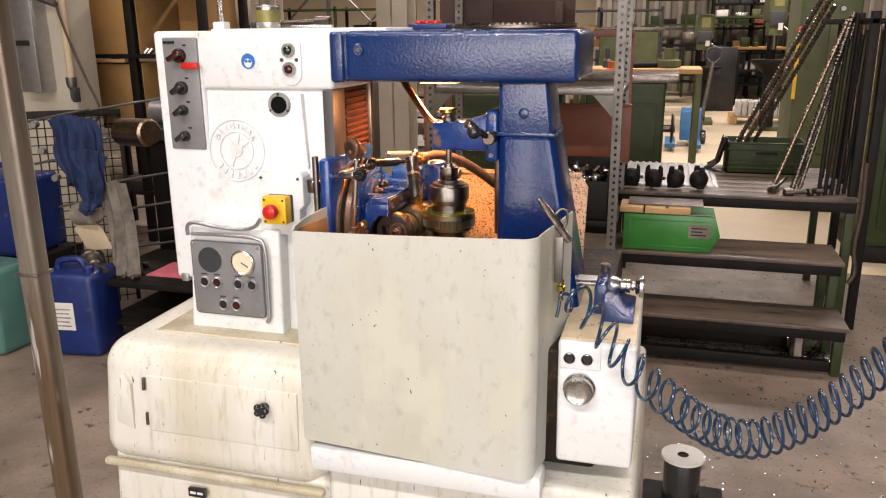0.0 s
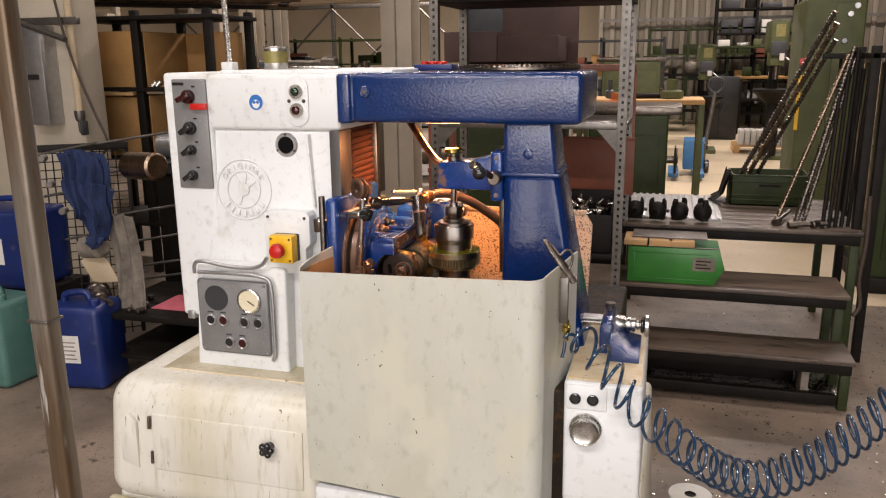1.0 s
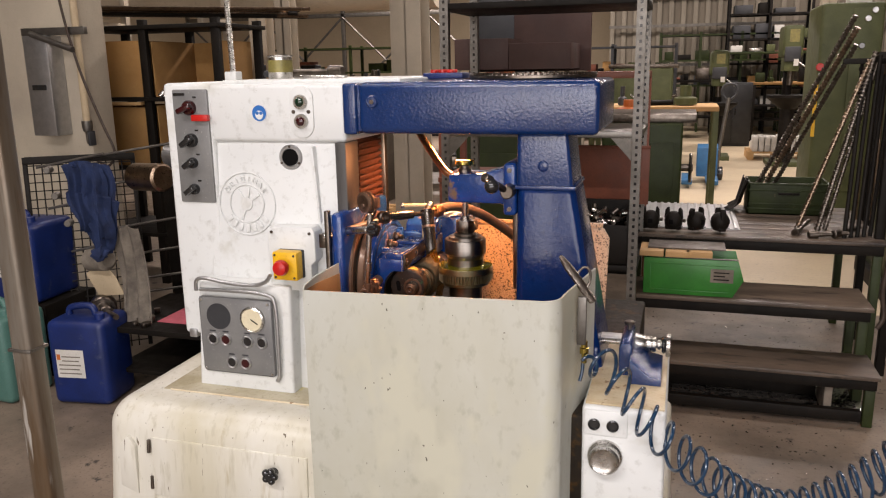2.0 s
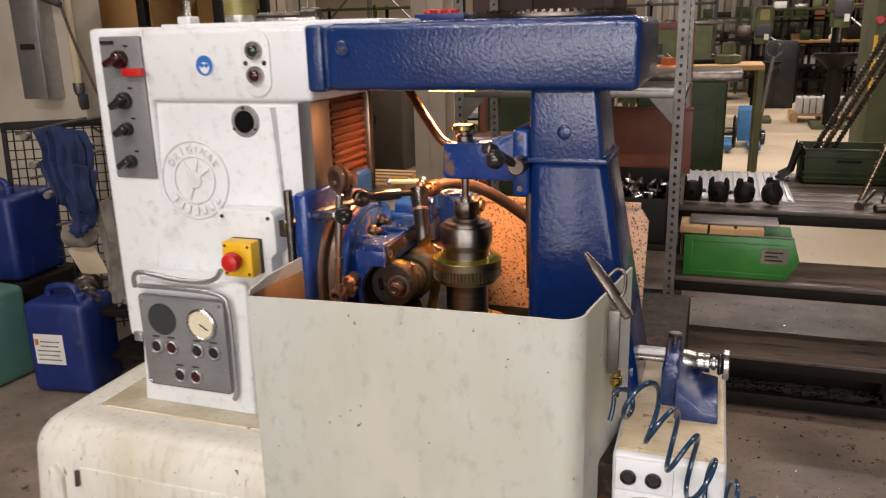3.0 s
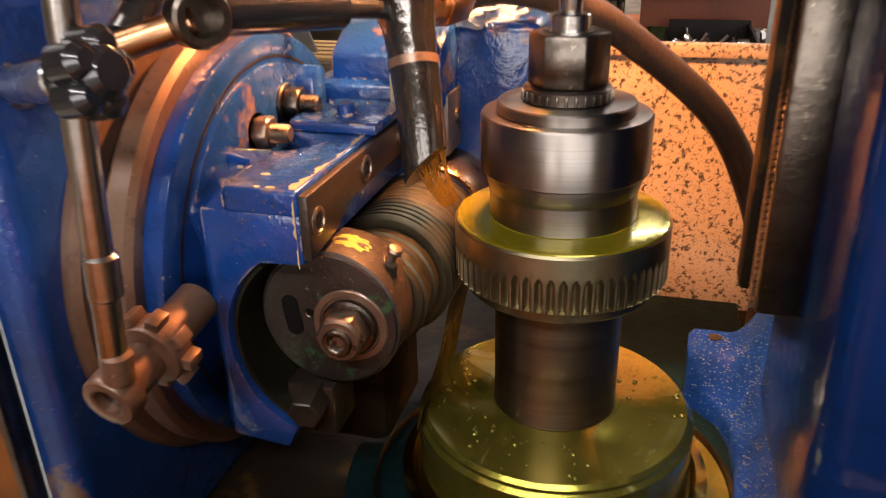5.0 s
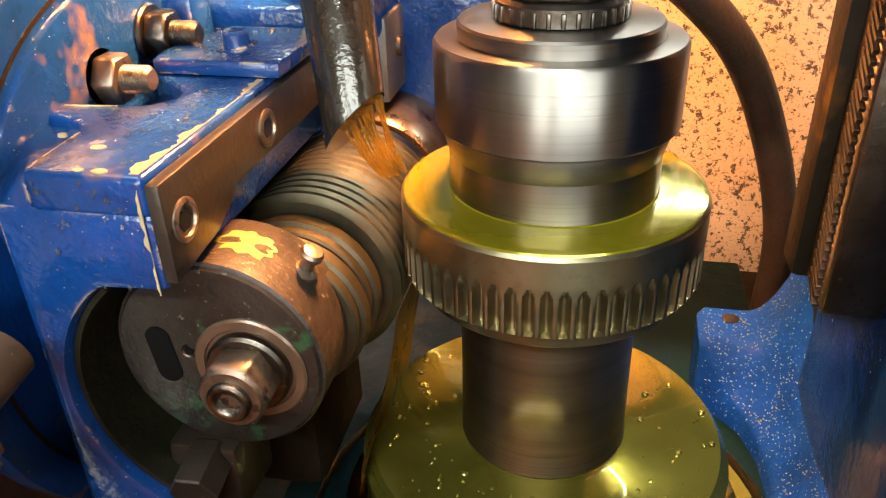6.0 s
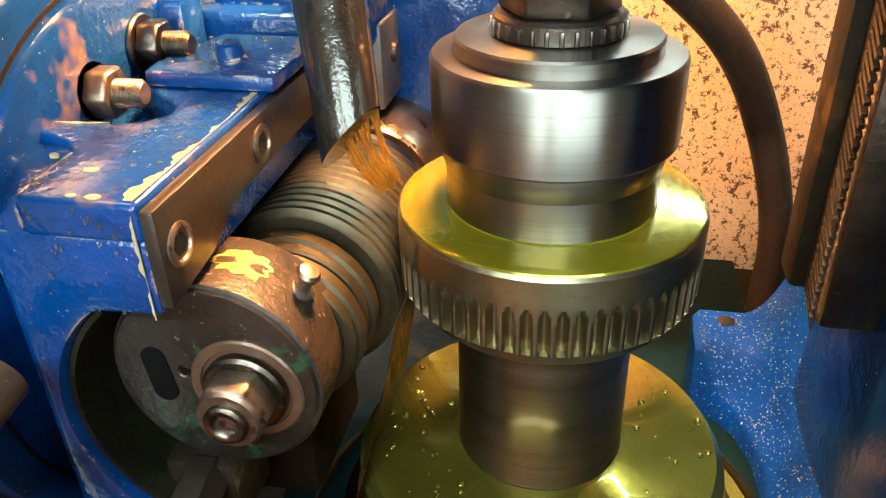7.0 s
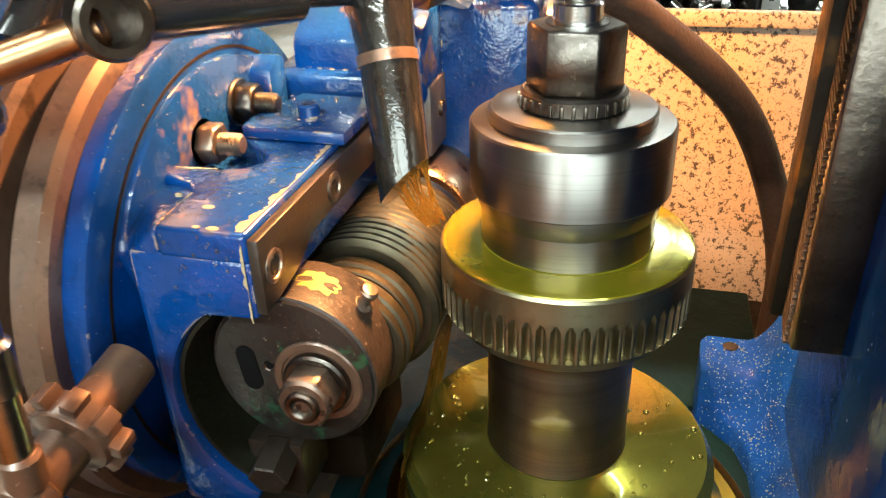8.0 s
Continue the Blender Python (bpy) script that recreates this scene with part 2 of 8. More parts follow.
M_RED = mat("red_plastic", (0.55, 0.018, 0.012), (0.45, 0.012, 0.01), 0.28, scale=15, bump=0.01)
M_DARKRED = mat("dark_red_lens", (0.040, 0.004, 0.006), (0.028, 0.003, 0.004), 0.16, scale=20, bump=0.0, coat=0.5)
M_DARKGREEN = mat("dark_green_lens", (0.006, 0.03, 0.012), (0.004, 0.02, 0.01), 0.12, scale=20, bump=0.0, coat=0.8)
M_DIAL = mat("dial_face", (0.72, 0.66, 0.48), (0.62, 0.54, 0.36), 0.4, scale=12, bump=0.0)
M_STICKER = mat("blue_sticker", (0.02, 0.16, 0.50), (0.02, 0.13, 0.42), 0.35, scale=12, bump=0.0)
M_PLAINWHITE = mat("white_print", (0.75, 0.75, 0.73), (0.66, 0.66, 0.63), 0.5, scale=20, bump=0.0)
M_SPECKLE = mat("chip_spattered_cream_paint", (0.59, 0.465, 0.325), (0.49, 0.37, 0.245), 0.40, scale=8, bump=0.35, grain=160, spots=(0.055, 0.042, 0.03), spot_scale=190, spot_at=(0.545, 0.585), flecks=(0.22, 0.16, 0.10), fleck_scale=380, fleck_at=(0.60, 0.66))
M_BELLOWS = mat("rusty_steel_louvre", (0.085, 0.028, 0.014), (0.04, 0.014, 0.008), 0.6, 0.0, scale=26, bump=0.3, grain=160, spec=0.25)
# near-black oily casting; its colour also carries the shade of gaps and holes
M_CAVITY = mat("black_casting_gap_shade", (0.016, 0.011, 0.006), (0.008, 0.006, 0.004), 0.5, scale=16, bump=0.4, spec=0.15, spots=(0.06, 0.03, 0.006), spot_scale=18, spot_at=(0.58, 0.68))
M_TEAL = mat("dark_green_casting", (0.003, 0.015, 0.017), (0.002, 0.008, 0.009), 0.40, scale=20, bump=0.3, spec=0.08)
M_FLOOR = mat("oil_stained_concrete", (0.225, 0.175, 0.13), (0.10, 0.078, 0.058), 0.40, scale=1.6, mix=(0.40, 0.66), bump=0.25, grain=60, spots=(0.035, 0.028, 0.022), spot_scale=11, spot_at=(0.60, 0.70), rough2=0.7, flecks=(0.05, 0.04, 0.03), fleck_scale=55, fleck_at=(0.68, 0.72))
M_FARFLOOR = mat("pale_hall_floor", (0.62, 0.51, 0.34), (0.50, 0.40, 0.27), 0.40, scale=0.7, bump=0.1, grain=30, spots=(0.16, 0.125, 0.085), spot_scale=5, spot_at=(0.66, 0.78))
M_WALL = mat("beige_hall_wall", (0.55, 0.45, 0.31), (0.46, 0.37, 0.25), 0.7, scale=0.6, bump=0.1, grain=20)
M_DUCT = mat("cream_duct_paint", (0.78, 0.70, 0.55), (0.70, 0.62, 0.48), 0.5, scale=1.2, bump=0.05, grain=20)
M_CEIL = mat("grey_roof_sheet", (0.17, 0.15, 0.12), (0.12, 0.105, 0.085), 0.7, scale=0.8, bump=0.1)
M_COLUMN = mat("painted_hall_column", (0.50, 0.44, 0.34), (0.38, 0.33, 0.26), 0.5, scale=2.0, bump=0.05)
M_BENCH = mat("dark_bench_steel", (0.011, 0.0085, 0.0062), (0.0055, 0.0045, 0.0035), 0.5, scale=7, bump=0.35, grain=90, spots=(0.075, 0.055, 0.038), spot_scale=50, spot_at=(0.70, 0.75), spec=0.16)
M_PLANK = mat("oil_soaked_plank", (0.135, 0.098, 0.070), (0.055, 0.040, 0.029), 0.40, scale=7, mix=(0.36, 0.62), bump=0.45, grain=120, stretch=(0.25, 1, 1), by_object=0.18, spots=(0.016, 0.012, 0.009), spot_scale=22, spot_at=(0.57, 0.66), flecks=(0.20, 0.16, 0.12), fleck_scale=210, fleck_at=(0.70, 0.74))
M_BIN = mat("green_plastic_bin", (0.030, 0.185, 0.024), (0.020, 0.13, 0.017), 0.33, scale=8, bump=0.05, spots=(0.28, 0.34, 0.22), spot_scale=16, spot_at=(0.70, 0.75))
M_DKGREEN = mat("dark_green_steel_paint", (0.033, 0.045, 0.013), (0.019, 0.026, 0.008), 0.42, scale=6, bump=0.2, spots=(0.12, 0.08, 0.04), spot_scale=30, spot_at=(0.68, 0.74), spec=0.22)
M_SAGE = mat("sage_machine_paint", (0.095, 0.105, 0.044), (0.060, 0.068, 0.028), 0.45, scale=4, bump=0.1, spec=0.25, spots=(0.03, 0.03, 0.02), spot_scale=14, spot_at=(0.66, 0.76))
M_CARD = mat("brown_cardboard", (0.36, 0.20, 0.065), (0.29, 0.155, 0.05), 0.75, scale=5, bump=0.1, by_object=0.12)
M_KRAFT = mat("pale_kraft_card", (0.50, 0.40, 0.26), (0.42, 0.33, 0.21), 0.75, scale=9, bump=0.1)
M_CLAD = mat("grey_trapezoid_sheet", (0.235, 0.20, 0.15), (0.17, 0.145, 0.11), 0.55, 0.2, scale=1.4, bump=0.1, grain=30, stretch=(1, 1, 0.3))
M_CLADRIB = mat("pale_sheet_rib", (0.33, 0.29, 0.225), (0.25, 0.22, 0.17), 0.5, 0.2, scale=1.6, bump=0.1, grain=30, stretch=(1, 1, 0.3))
M_MAROON = mat("dark_maroon_board", (0.075, 0.038, 0.030), (0.05, 0.028, 0.024), 0.6, scale=3, bump=0.1)
M_RUSTRED = mat("red_oxide_steel", (0.20, 0.055, 0.025), (0.13, 0.04, 0.02), 0.5, scale=7, bump=0.2)
M_JERRYBLUE = mat("blue_polythene", (0.006, 0.020, 0.12), (0.004, 0.014, 0.08), 0.36, scale=8, bump=0.05, spots=(0.05, 0.06, 0.12), spot_scale=14, spot_at=(0.62, 0.74))
M_JERRYTEAL = mat("teal_polythene", (0.085, 0.19, 0.16), (0.06, 0.145, 0.12), 0.36, scale=5, bump=0.05, spots=(0.20, 0.24, 0.20), spot_scale=11, spot_at=(0.62, 0.74))
M_CLOTH = mat("blue_work_cloth", (0.012, 0.026, 0.085), (0.007, 0.015, 0.05), 0.85, scale=18, bump=0.5, grain=500)
M_RAG = mat("greasy_grey_rag", (0.22, 0.19, 0.15), (0.10, 0.085, 0.07), 0.85, scale=14, bump=0.5, grain=400)
M_GALV = mat("galvanised_slotted_steel", (0.20, 0.188, 0.17), (0.13, 0.12, 0.105), 0.36, 0.85, scale=14, bump=0.15)
M_POLE = mat("worn_steel_pole", (0.22, 0.205, 0.175), (0.115, 0.075, 0.042), 0.32, 0.5, scale=9, mix=(0.40, 0.62), bump=0.25, grain=110, spots=(0.50, 0.48, 0.44), spot_scale=30, spot_at=(0.62, 0.68), stretch=(1, 1, 0.10))
M_AIRHOSE = mat("blue_air_hose", (0.008, 0.036, 0.080), (0.006, 0.022, 0.05), 0.22, scale=14, bump=0.02, coat=0.4)
M_JACKBLUE = mat("light_blue_paint", (0.03, 0.14, 0.30), (0.025, 0.10, 0.22), 0.4, scale=8, bump=0.1)
M_WOOD = mat("raw_pine", (0.50, 0.31, 0.13), (0.40, 0.23, 0.09), 0.65, scale=7, bump=0.2, stretch=(0.2, 1, 1), by_object=0.15)
M_PAPER = mat("pale_paper", (0.62, 0.60, 0.55), (0.52, 0.50, 0.45), 0.7, scale=10, bump=0.05)
M_SLATE = mat("dark_slate_steel", (0.05, 0.052, 0.055), (0.035, 0.036, 0.04), 0.45, 0.3, scale=6, bump=0.15)
M_TINLABEL = mat("dulled_olive_label", (0.24, 0.205, 0.055), (0.15, 0.13, 0.05), 0.35, 0.2, scale=26, bump=0.05)
M_OFFCUT = mat("oily_brown_sheet", (0.13, 0.108, 0.088), (0.085, 0.070, 0.058), 0.42, 0.3, scale=9, bump=0.15, spots=(0.05, 0.042, 0.034), spot_scale=26, spot_at=(0.62, 0.72))
M_PINK = mat("pink_print", (0.55, 0.12, 0.16), (0.42, 0.10, 0.12), 0.6, scale=18, bump=0.0)
M_ORANGE = mat("orange_paint", (0.50, 0.13, 0.02), (0.40, 0.10, 0.02), 0.5, scale=8, bump=0.05)
M_GLOW = glow("lamp_glass", (1.0, 0.62, 0.25), 6.0)


# ---- shape helpers ----
WM = {}
DEPTH = {}


def put_in(bm, tmp, m=None):
    me = bpy.data.meshes.new("tmp")
    if m is not None:
        tmp.transform(m)
    tmp.to_mesh(me)
    tmp.free()
    bm.from_mesh(me)
    bpy.data.meshes.remove(me)
    return bm


def bevelled(tmp, width, seg=2, angle=30):
    if width > 0:
        tmp.normal_update()
        edges = [e for e in tmp.edges if len(e.link_faces) == 2 and e.calc_face_angle(0) > radians(angle)]
        bmesh.ops.bevel(tmp, geom=edges, offset=width, segments=seg, affect="EDGES", profile=0.5)
    return tmp


def box(bm, lo, hi, bevel=0.0, m=None, seg=2):
    tmp = bmesh.new()
    bmesh.ops.create_cube(tmp, size=1)
    tmp.transform(Matrix.Translation([(a + b) / 2 for a, b in zip(lo, hi)]) @ Matrix.Diagonal([abs(b - a) for a, b in zip(lo, hi)] + [1]))
    return put_in(bm, bevelled(tmp, bevel, seg), m)


def frustum(bm, lo_rect, hi_rect, z0, z1, bevel=0.0, seg=3):
    """Rects are x0, x1, y0, y1."""
    tmp = bmesh.new()
    vs = []
    for (x0, x1, y0, y1), z in ((lo_rect, z0), (hi_rect, z1)):
        vs.append([tmp.verts.new(p) for p in ((x0, y0, z), (x1, y0, z), (x1, y1, z), (x0, y1, z))])
    tmp.faces.new(vs[0][::-1])
    tmp.faces.new(vs[1])
    for i in range(4):
        tmp.faces.new((vs[0][i], vs[0][(i + 1) % 4], vs[1][(i + 1) % 4], vs[1][i]))
    return put_in(bm, bevelled(tmp, bevel, seg))


def prism(bm, pts, plane, lo, hi, bevel=0.0, m=None, seg=2):
    """pts in the plane 'xz', 'yz' or 'xy', drawn out from lo to hi along the third axis."""
    tmp = bmesh.new()
    where = {"xz": lambda a, b, c: (a, c, b), "yz": lambda a, b, c: (c, a, b), "xy": lambda a, b, c: (a, b, c)}[plane]
    v0, v1 = [tmp.verts.new(where(a, b, lo)) for a, b in pts], [tmp.verts.new(where(a, b, hi)) for a, b in pts]
    tmp.faces.new(v0)
    tmp.faces.new(v1[::-1])
    for i in range(len(pts)):
        j = (i + 1) % len(pts)
        tmp.faces.new((v0[j], v0[i], v1[i], v1[j]))
    bmesh.ops.recalc_face_normals(tmp, faces=tmp.faces)
    return put_in(bm, bevelled(tmp, bevel, seg), m)


def aim(a, b):
    a, b = Vector(a), Vector(b)
    return Matrix.Translation(a) @ (b - a).to_track_quat("Z", "Y").to_matrix().to_4x4()


def lathe(bm, prof, m=None, seg=48, cap=True):
    """prof: (radius, height) upward, turned round the local z axis."""
    tmp = bmesh.new()
    rings = []
    for r, z in prof:
        rings.append([tmp.verts.new((r * math.cos(2 * math.pi * i / seg), r * math.sin(2 * math.pi * i / seg), z)) for i in range(seg)])
    for a, b in zip(rings, rings[1:]):
        for i in range(seg):
            j = (i + 1) % seg
            tmp.faces.new((a[i], a[j], b[j], b[i]))
    if cap:
        tmp.faces.new(rings[0][::-1])
        tmp.faces.new(rings[-1])
    return put_in(bm, tmp, m)


def cyl(bm, a, b, r, r2=None, seg=24, bevel=0.0):
    h = (Vector(b) - Vector(a)).length
    r2 = r if r2 is None else r2
    e = min(bevel, h * 0.45, r * 0.6, r2 * 0.6)
    prof = [(r, 0), (r2, h)] if e <= 0 else [(r - e, 0), (r, e), (r2, h - e), (r2 - e, h)]
    return lathe(bm, prof, aim(a, b), seg)


def ball(bm, c, r, scale=(1, 1, 1), seg=20):
    tmp = bmesh.new()
    bmesh.ops.create_uvsphere(tmp, u_segments=seg, v_segments=seg // 2 + 2, radius=r)
    return put_in(bm, tmp, Matrix.Translation(c) @ Matrix.Diagonal((*scale, 1)))


def hexagon(bm, a, b, r, bevel=0.001):
    tmp = bmesh.new()
    lathe(tmp, [(r, 0), (r, (Vector(b) - Vector(a)).length)], None, 6)
    return put_in(bm, bevelled(tmp, bevel, 1, 20), aim(a, b))


def smooth(pts, n=8):
    pts = [Vector(p) for p in pts]
    ext = [2 * pts[0] - pts[1]] + pts + [2 * pts[-1] - pts[-2]]
    out = []
    for i in range(1, len(ext) - 2):
        p0, p1, p2, p3 = ext[i - 1:i + 3]
        for k in range(n):
            t = k / n
            out.append(0.5 * (2 * p1 + (p2 - p0) * t + (2 * p0 - 5 * p1 + 4 * p2 - p3) * t * t + (3 * p1 - p0 - 3 * p2 + p3) * t ** 3))
    return out + [pts[-1]]


def tube(bm, pts, r, seg=10, flat=1.0):
    """A round bar along pts; r is one radius or one for each point."""
    pts = [Vector(p) for p in pts]
    radii = r if isinstance(r, (list, tuple)) else [r] * len(pts)
    tmp, rings = bmesh.new(), []
    side = None
    for i, p in enumerate(pts):
        d = (pts[min(i + 1, len(pts) - 1)] - pts[max(i - 1, 0)]).normalized()
        if side is None:
            side = d.orthogonal().normalized()
        side = (side - d * side.dot(d)).normalized()
        up = d.cross(side)
        rings.append([tmp.verts.new(p + radii[i] * (side * math.cos(2 * math.pi * k / seg) + up * flat * math.sin(2 * math.pi * k / seg))) for k in range(seg)])
    for a, b in zip(rings, rings[1:]):
        for k in range(seg):
            j = (k + 1) % seg
            tmp.faces.new((a[k], a[j], b[j], b[k]))
    tmp.faces.new(rings[0][::-1])
    tmp.faces.new(rings[-1])
    return put_in(bm, tmp)


def shape(fn, *args, **kw):
    bm = bmesh.new()
    fn(bm, *args, **kw)
    return bm


def thing(name, at, label, category, group="", kind=""):
    ob = new(name)
    ob.location = at
    ob.empty_display_size = 0.1
    WM[ob] = Matrix.Translation(at)
    DEPTH[ob] = 0
    return tagged(ob, label, category, group, kind)


def part(name, bm, material, parent=None, label="", flat=False, shared=None):
    """Links a bmesh, in world places, as one mesh object under a thing or a part."""
    if shared is None:
        me = bpy.data.meshes.new(name)
        bm.normal_update()
        bm.to_mesh(me)
        bm.free()
        me.materials.append(material)
        if not flat:
            me.polygons.foreach_set("use_smooth", [True] * len(me.polygons))
            me.set_sharp_from_angle(angle=radians(38))
    else:
        me = shared
    ob = new(name, me)
    WM[ob] = Matrix.Identity(4)
    while parent is not None and DEPTH[parent] > 1:
        parent = parent.parent
    DEPTH[ob] = 0 if parent is None else DEPTH[parent] + 1
    if parent is not None:
        ob.parent = parent
        ob.matrix_parent_inverse = WM[parent].inverted()
    return tagged(ob, label) if label else ob


def solid(name, bm, material, label, category, group="", kind="", flat=False):
    return tagged(part(name, bm, material, None, label, flat), label, category, group, kind)


def lettering(text, size, m, depth=0.0006):
    cu = bpy.data.curves.new("lettering", "FONT")
    cu.body, cu.size, cu.extrude, cu.align_x, cu.align_y = text, size, depth, "CENTER", "CENTER"
    ob = bpy.data.objects.new("lettering", cu)
    me = bpy.data.meshes.new_from_object(ob)
    bpy.data.objects.remove(ob)
    bpy.data.curves.remove(cu)
    bm = bmesh.new()
    bm.from_mesh(me)
    bpy.data.meshes.remove(me)
    bm.transform(m)
    return bm


# ---- the hall ----
solid("floor", shape(box, (-16, -6.4, -0.2), (16, 26, 0.0)), M_FLOOR, "oil-stained grey-brown concrete workshop floor", "floor", kind="structure")
solid("floor_aisle", shape(box, (-0.1, 5.75, -0.01), (15, 24, 0.004)), M_FARFLOOR, "pale aisle floor of the hall", "floor", kind="structure")
solid("ceiling", shape(box, (-16, -6.4, 7.0), (16, 26, 7.2)), M_CEIL, "grey corrugated hall roof", "ceiling", kind="structure")


def hall_walls():
    for name, lo, hi in (("wall_north", (-16, 26, 0), (16, 26.3, 7)), ("wall_west", (-16.3, -6.4, 0), (-16, 26.3, 7)), ("wall_east", (16, -6.4, 0), (16.3, 26.3, 7))):
        solid(name, shape(box, lo, hi), M_WALL, "beige painted hall wall", "wall", kind="structure")
    # the right-hand opening is made for the added fill panel
    bm = bmesh.new()
    for lo, hi in (((-16, -6.6, 0), (-3.3, -6.4, 7)), ((-3.3, -6.6, 0), (-0.85, -6.4, 0.38)), ((-3.3, -6.6, 3.42), (-0.85, -6.4, 7)), ((-2.9, -6.6, 0.38), (-2.77, -6.4, 3.42)), ((-0.85, -6.6, 0), (16, -6.4, 0.8)), ((-0.85, -6.6, 0.8), (-0.25, -6.4, 4.4)), ((-0.85, -6.6, 4.4), (16, -6.4, 7)), ((6.25, -6.6, 0.8), (16, -6.4, 4.4))):
        box(bm, lo, hi)
    solid("wall_south", bm, M_WALL, "beige hall wall with a glazed gate and an added fill light opening", "wall", kind="structure")


hall_walls()

# ---- the gear hobbing machine ----
AX, AY = -0.555, 2.09
machine = thing("gear_hobbing_machine", (-0.75, 2.15, 0), "white and blue gear hobbing machine with oil-stained splash guard", "machine")


def base_casting():
    bm = bmesh.new()
    frustum(bm, (-1.512, -0.80, 1.70, 2.75), (-1.487, -0.80, 1.722, 2.73), 0.44, 0.812, 0.078, 8)
    frustum(bm, (-1.497, -0.80, 1.715, 2.75), (-1.477, -0.80, 1.73, 2.73), 0.03, 0.475, 0.02)
    part("base", bm, M_BASE, machine, "white base casting streaked with brown oil")
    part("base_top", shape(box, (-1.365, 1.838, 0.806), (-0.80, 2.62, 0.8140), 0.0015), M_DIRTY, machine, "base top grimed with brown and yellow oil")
    part("bead", shape(cyl, (-1.34, 1.836, 0.814), (-0.80, 1.836, 0.814), 0.0026, seg=10), M_CREAM, machine, "pale bead along the base top")
    part("ridge", shape(box, (-1.488, 1.695, 0.436), (-0.80, 1.72, 0.458), 0.008), M_DIRTY, machine, "rusty ridge round the base")
    door = part("base_door", shape(frustum, (-1.325, -0.868, 1.7035, 1.75), (-1.325, -0.868, 1.7125, 1.75), 0.566, 0.728, 0.002), M_BASE, machine)
    bm = bmesh.new()
    cyl(bm, (-0.960, 1.712, 0.682), (-0.960, 1.692, 0.682), 0.012)
    for k in range(5):
        a = 2 * math.pi * k / 5
        ball(bm, (-0.960 + 0.013 * math.cos(a), 1.686, 0.682 + 0.013 * math.sin(a)), 0.010, seg=12)
    cyl(bm, (-0.960, 1.70, 0.682), (-0.960, 1.677, 0.682), 0.014, 0.011, bevel=0.003)
    part("knob", bm, M_BLACK, door, "black star knob")
    for hz in (0.60, 0.705):
        part("hinge", shape(cyl, (-1.330, 1.705, hz - 0.018), (-1.330, 1.709, hz + 0.018), 0.005, bevel=0.001), M_DARKSTEEL, door)
    part("side_cover", shape(prism, [(-1.43, 0.58), (-1.375, 0.56), (-1.372, 0.70), (-1.395, 0.728), (-1.42, 0.70)], "xz", 1.703, 1.722, 0.003), M_BASE, machine)
    plate = part("type_plate", shape(box, (-1.222, 1.704, 0.372), (-1.168, 1.716, 0.398), 0.001), M_BLACK, machine, "small black type plate")
    part("print", shape(box, (-1.215, 1.7025, 0.382), (-1.197, 1.7038, 0.389)), M_PLAINWHITE, plate)
    part("print", shape(box, (-1.192, 1.7025, 0.382), (-1.175, 1.7038, 0.389)), M_PLAINWHITE, plate)
    # the bed under the work space
    part("bed", shape(frustum, (-0.80, 0.02, 1.715, 2.75), (-0.80, 0.0, 1.735, 2.73), 0.03, 0.55, 0.02), M_BASE, machine, "white bed with a step under the guard")
    part("bed_lip", shape(box, (-0.815, 1.66, 0.545), (-0.215, 1.74, 0.615), 0.012), M_WHITE, machine)
    part("chip_pan", shape(box, (-0.845, 1.76, 0.60), (-0.10, 2.70, 0.905), 0.01), M_CAVITY, machine, "black oily chip pan")


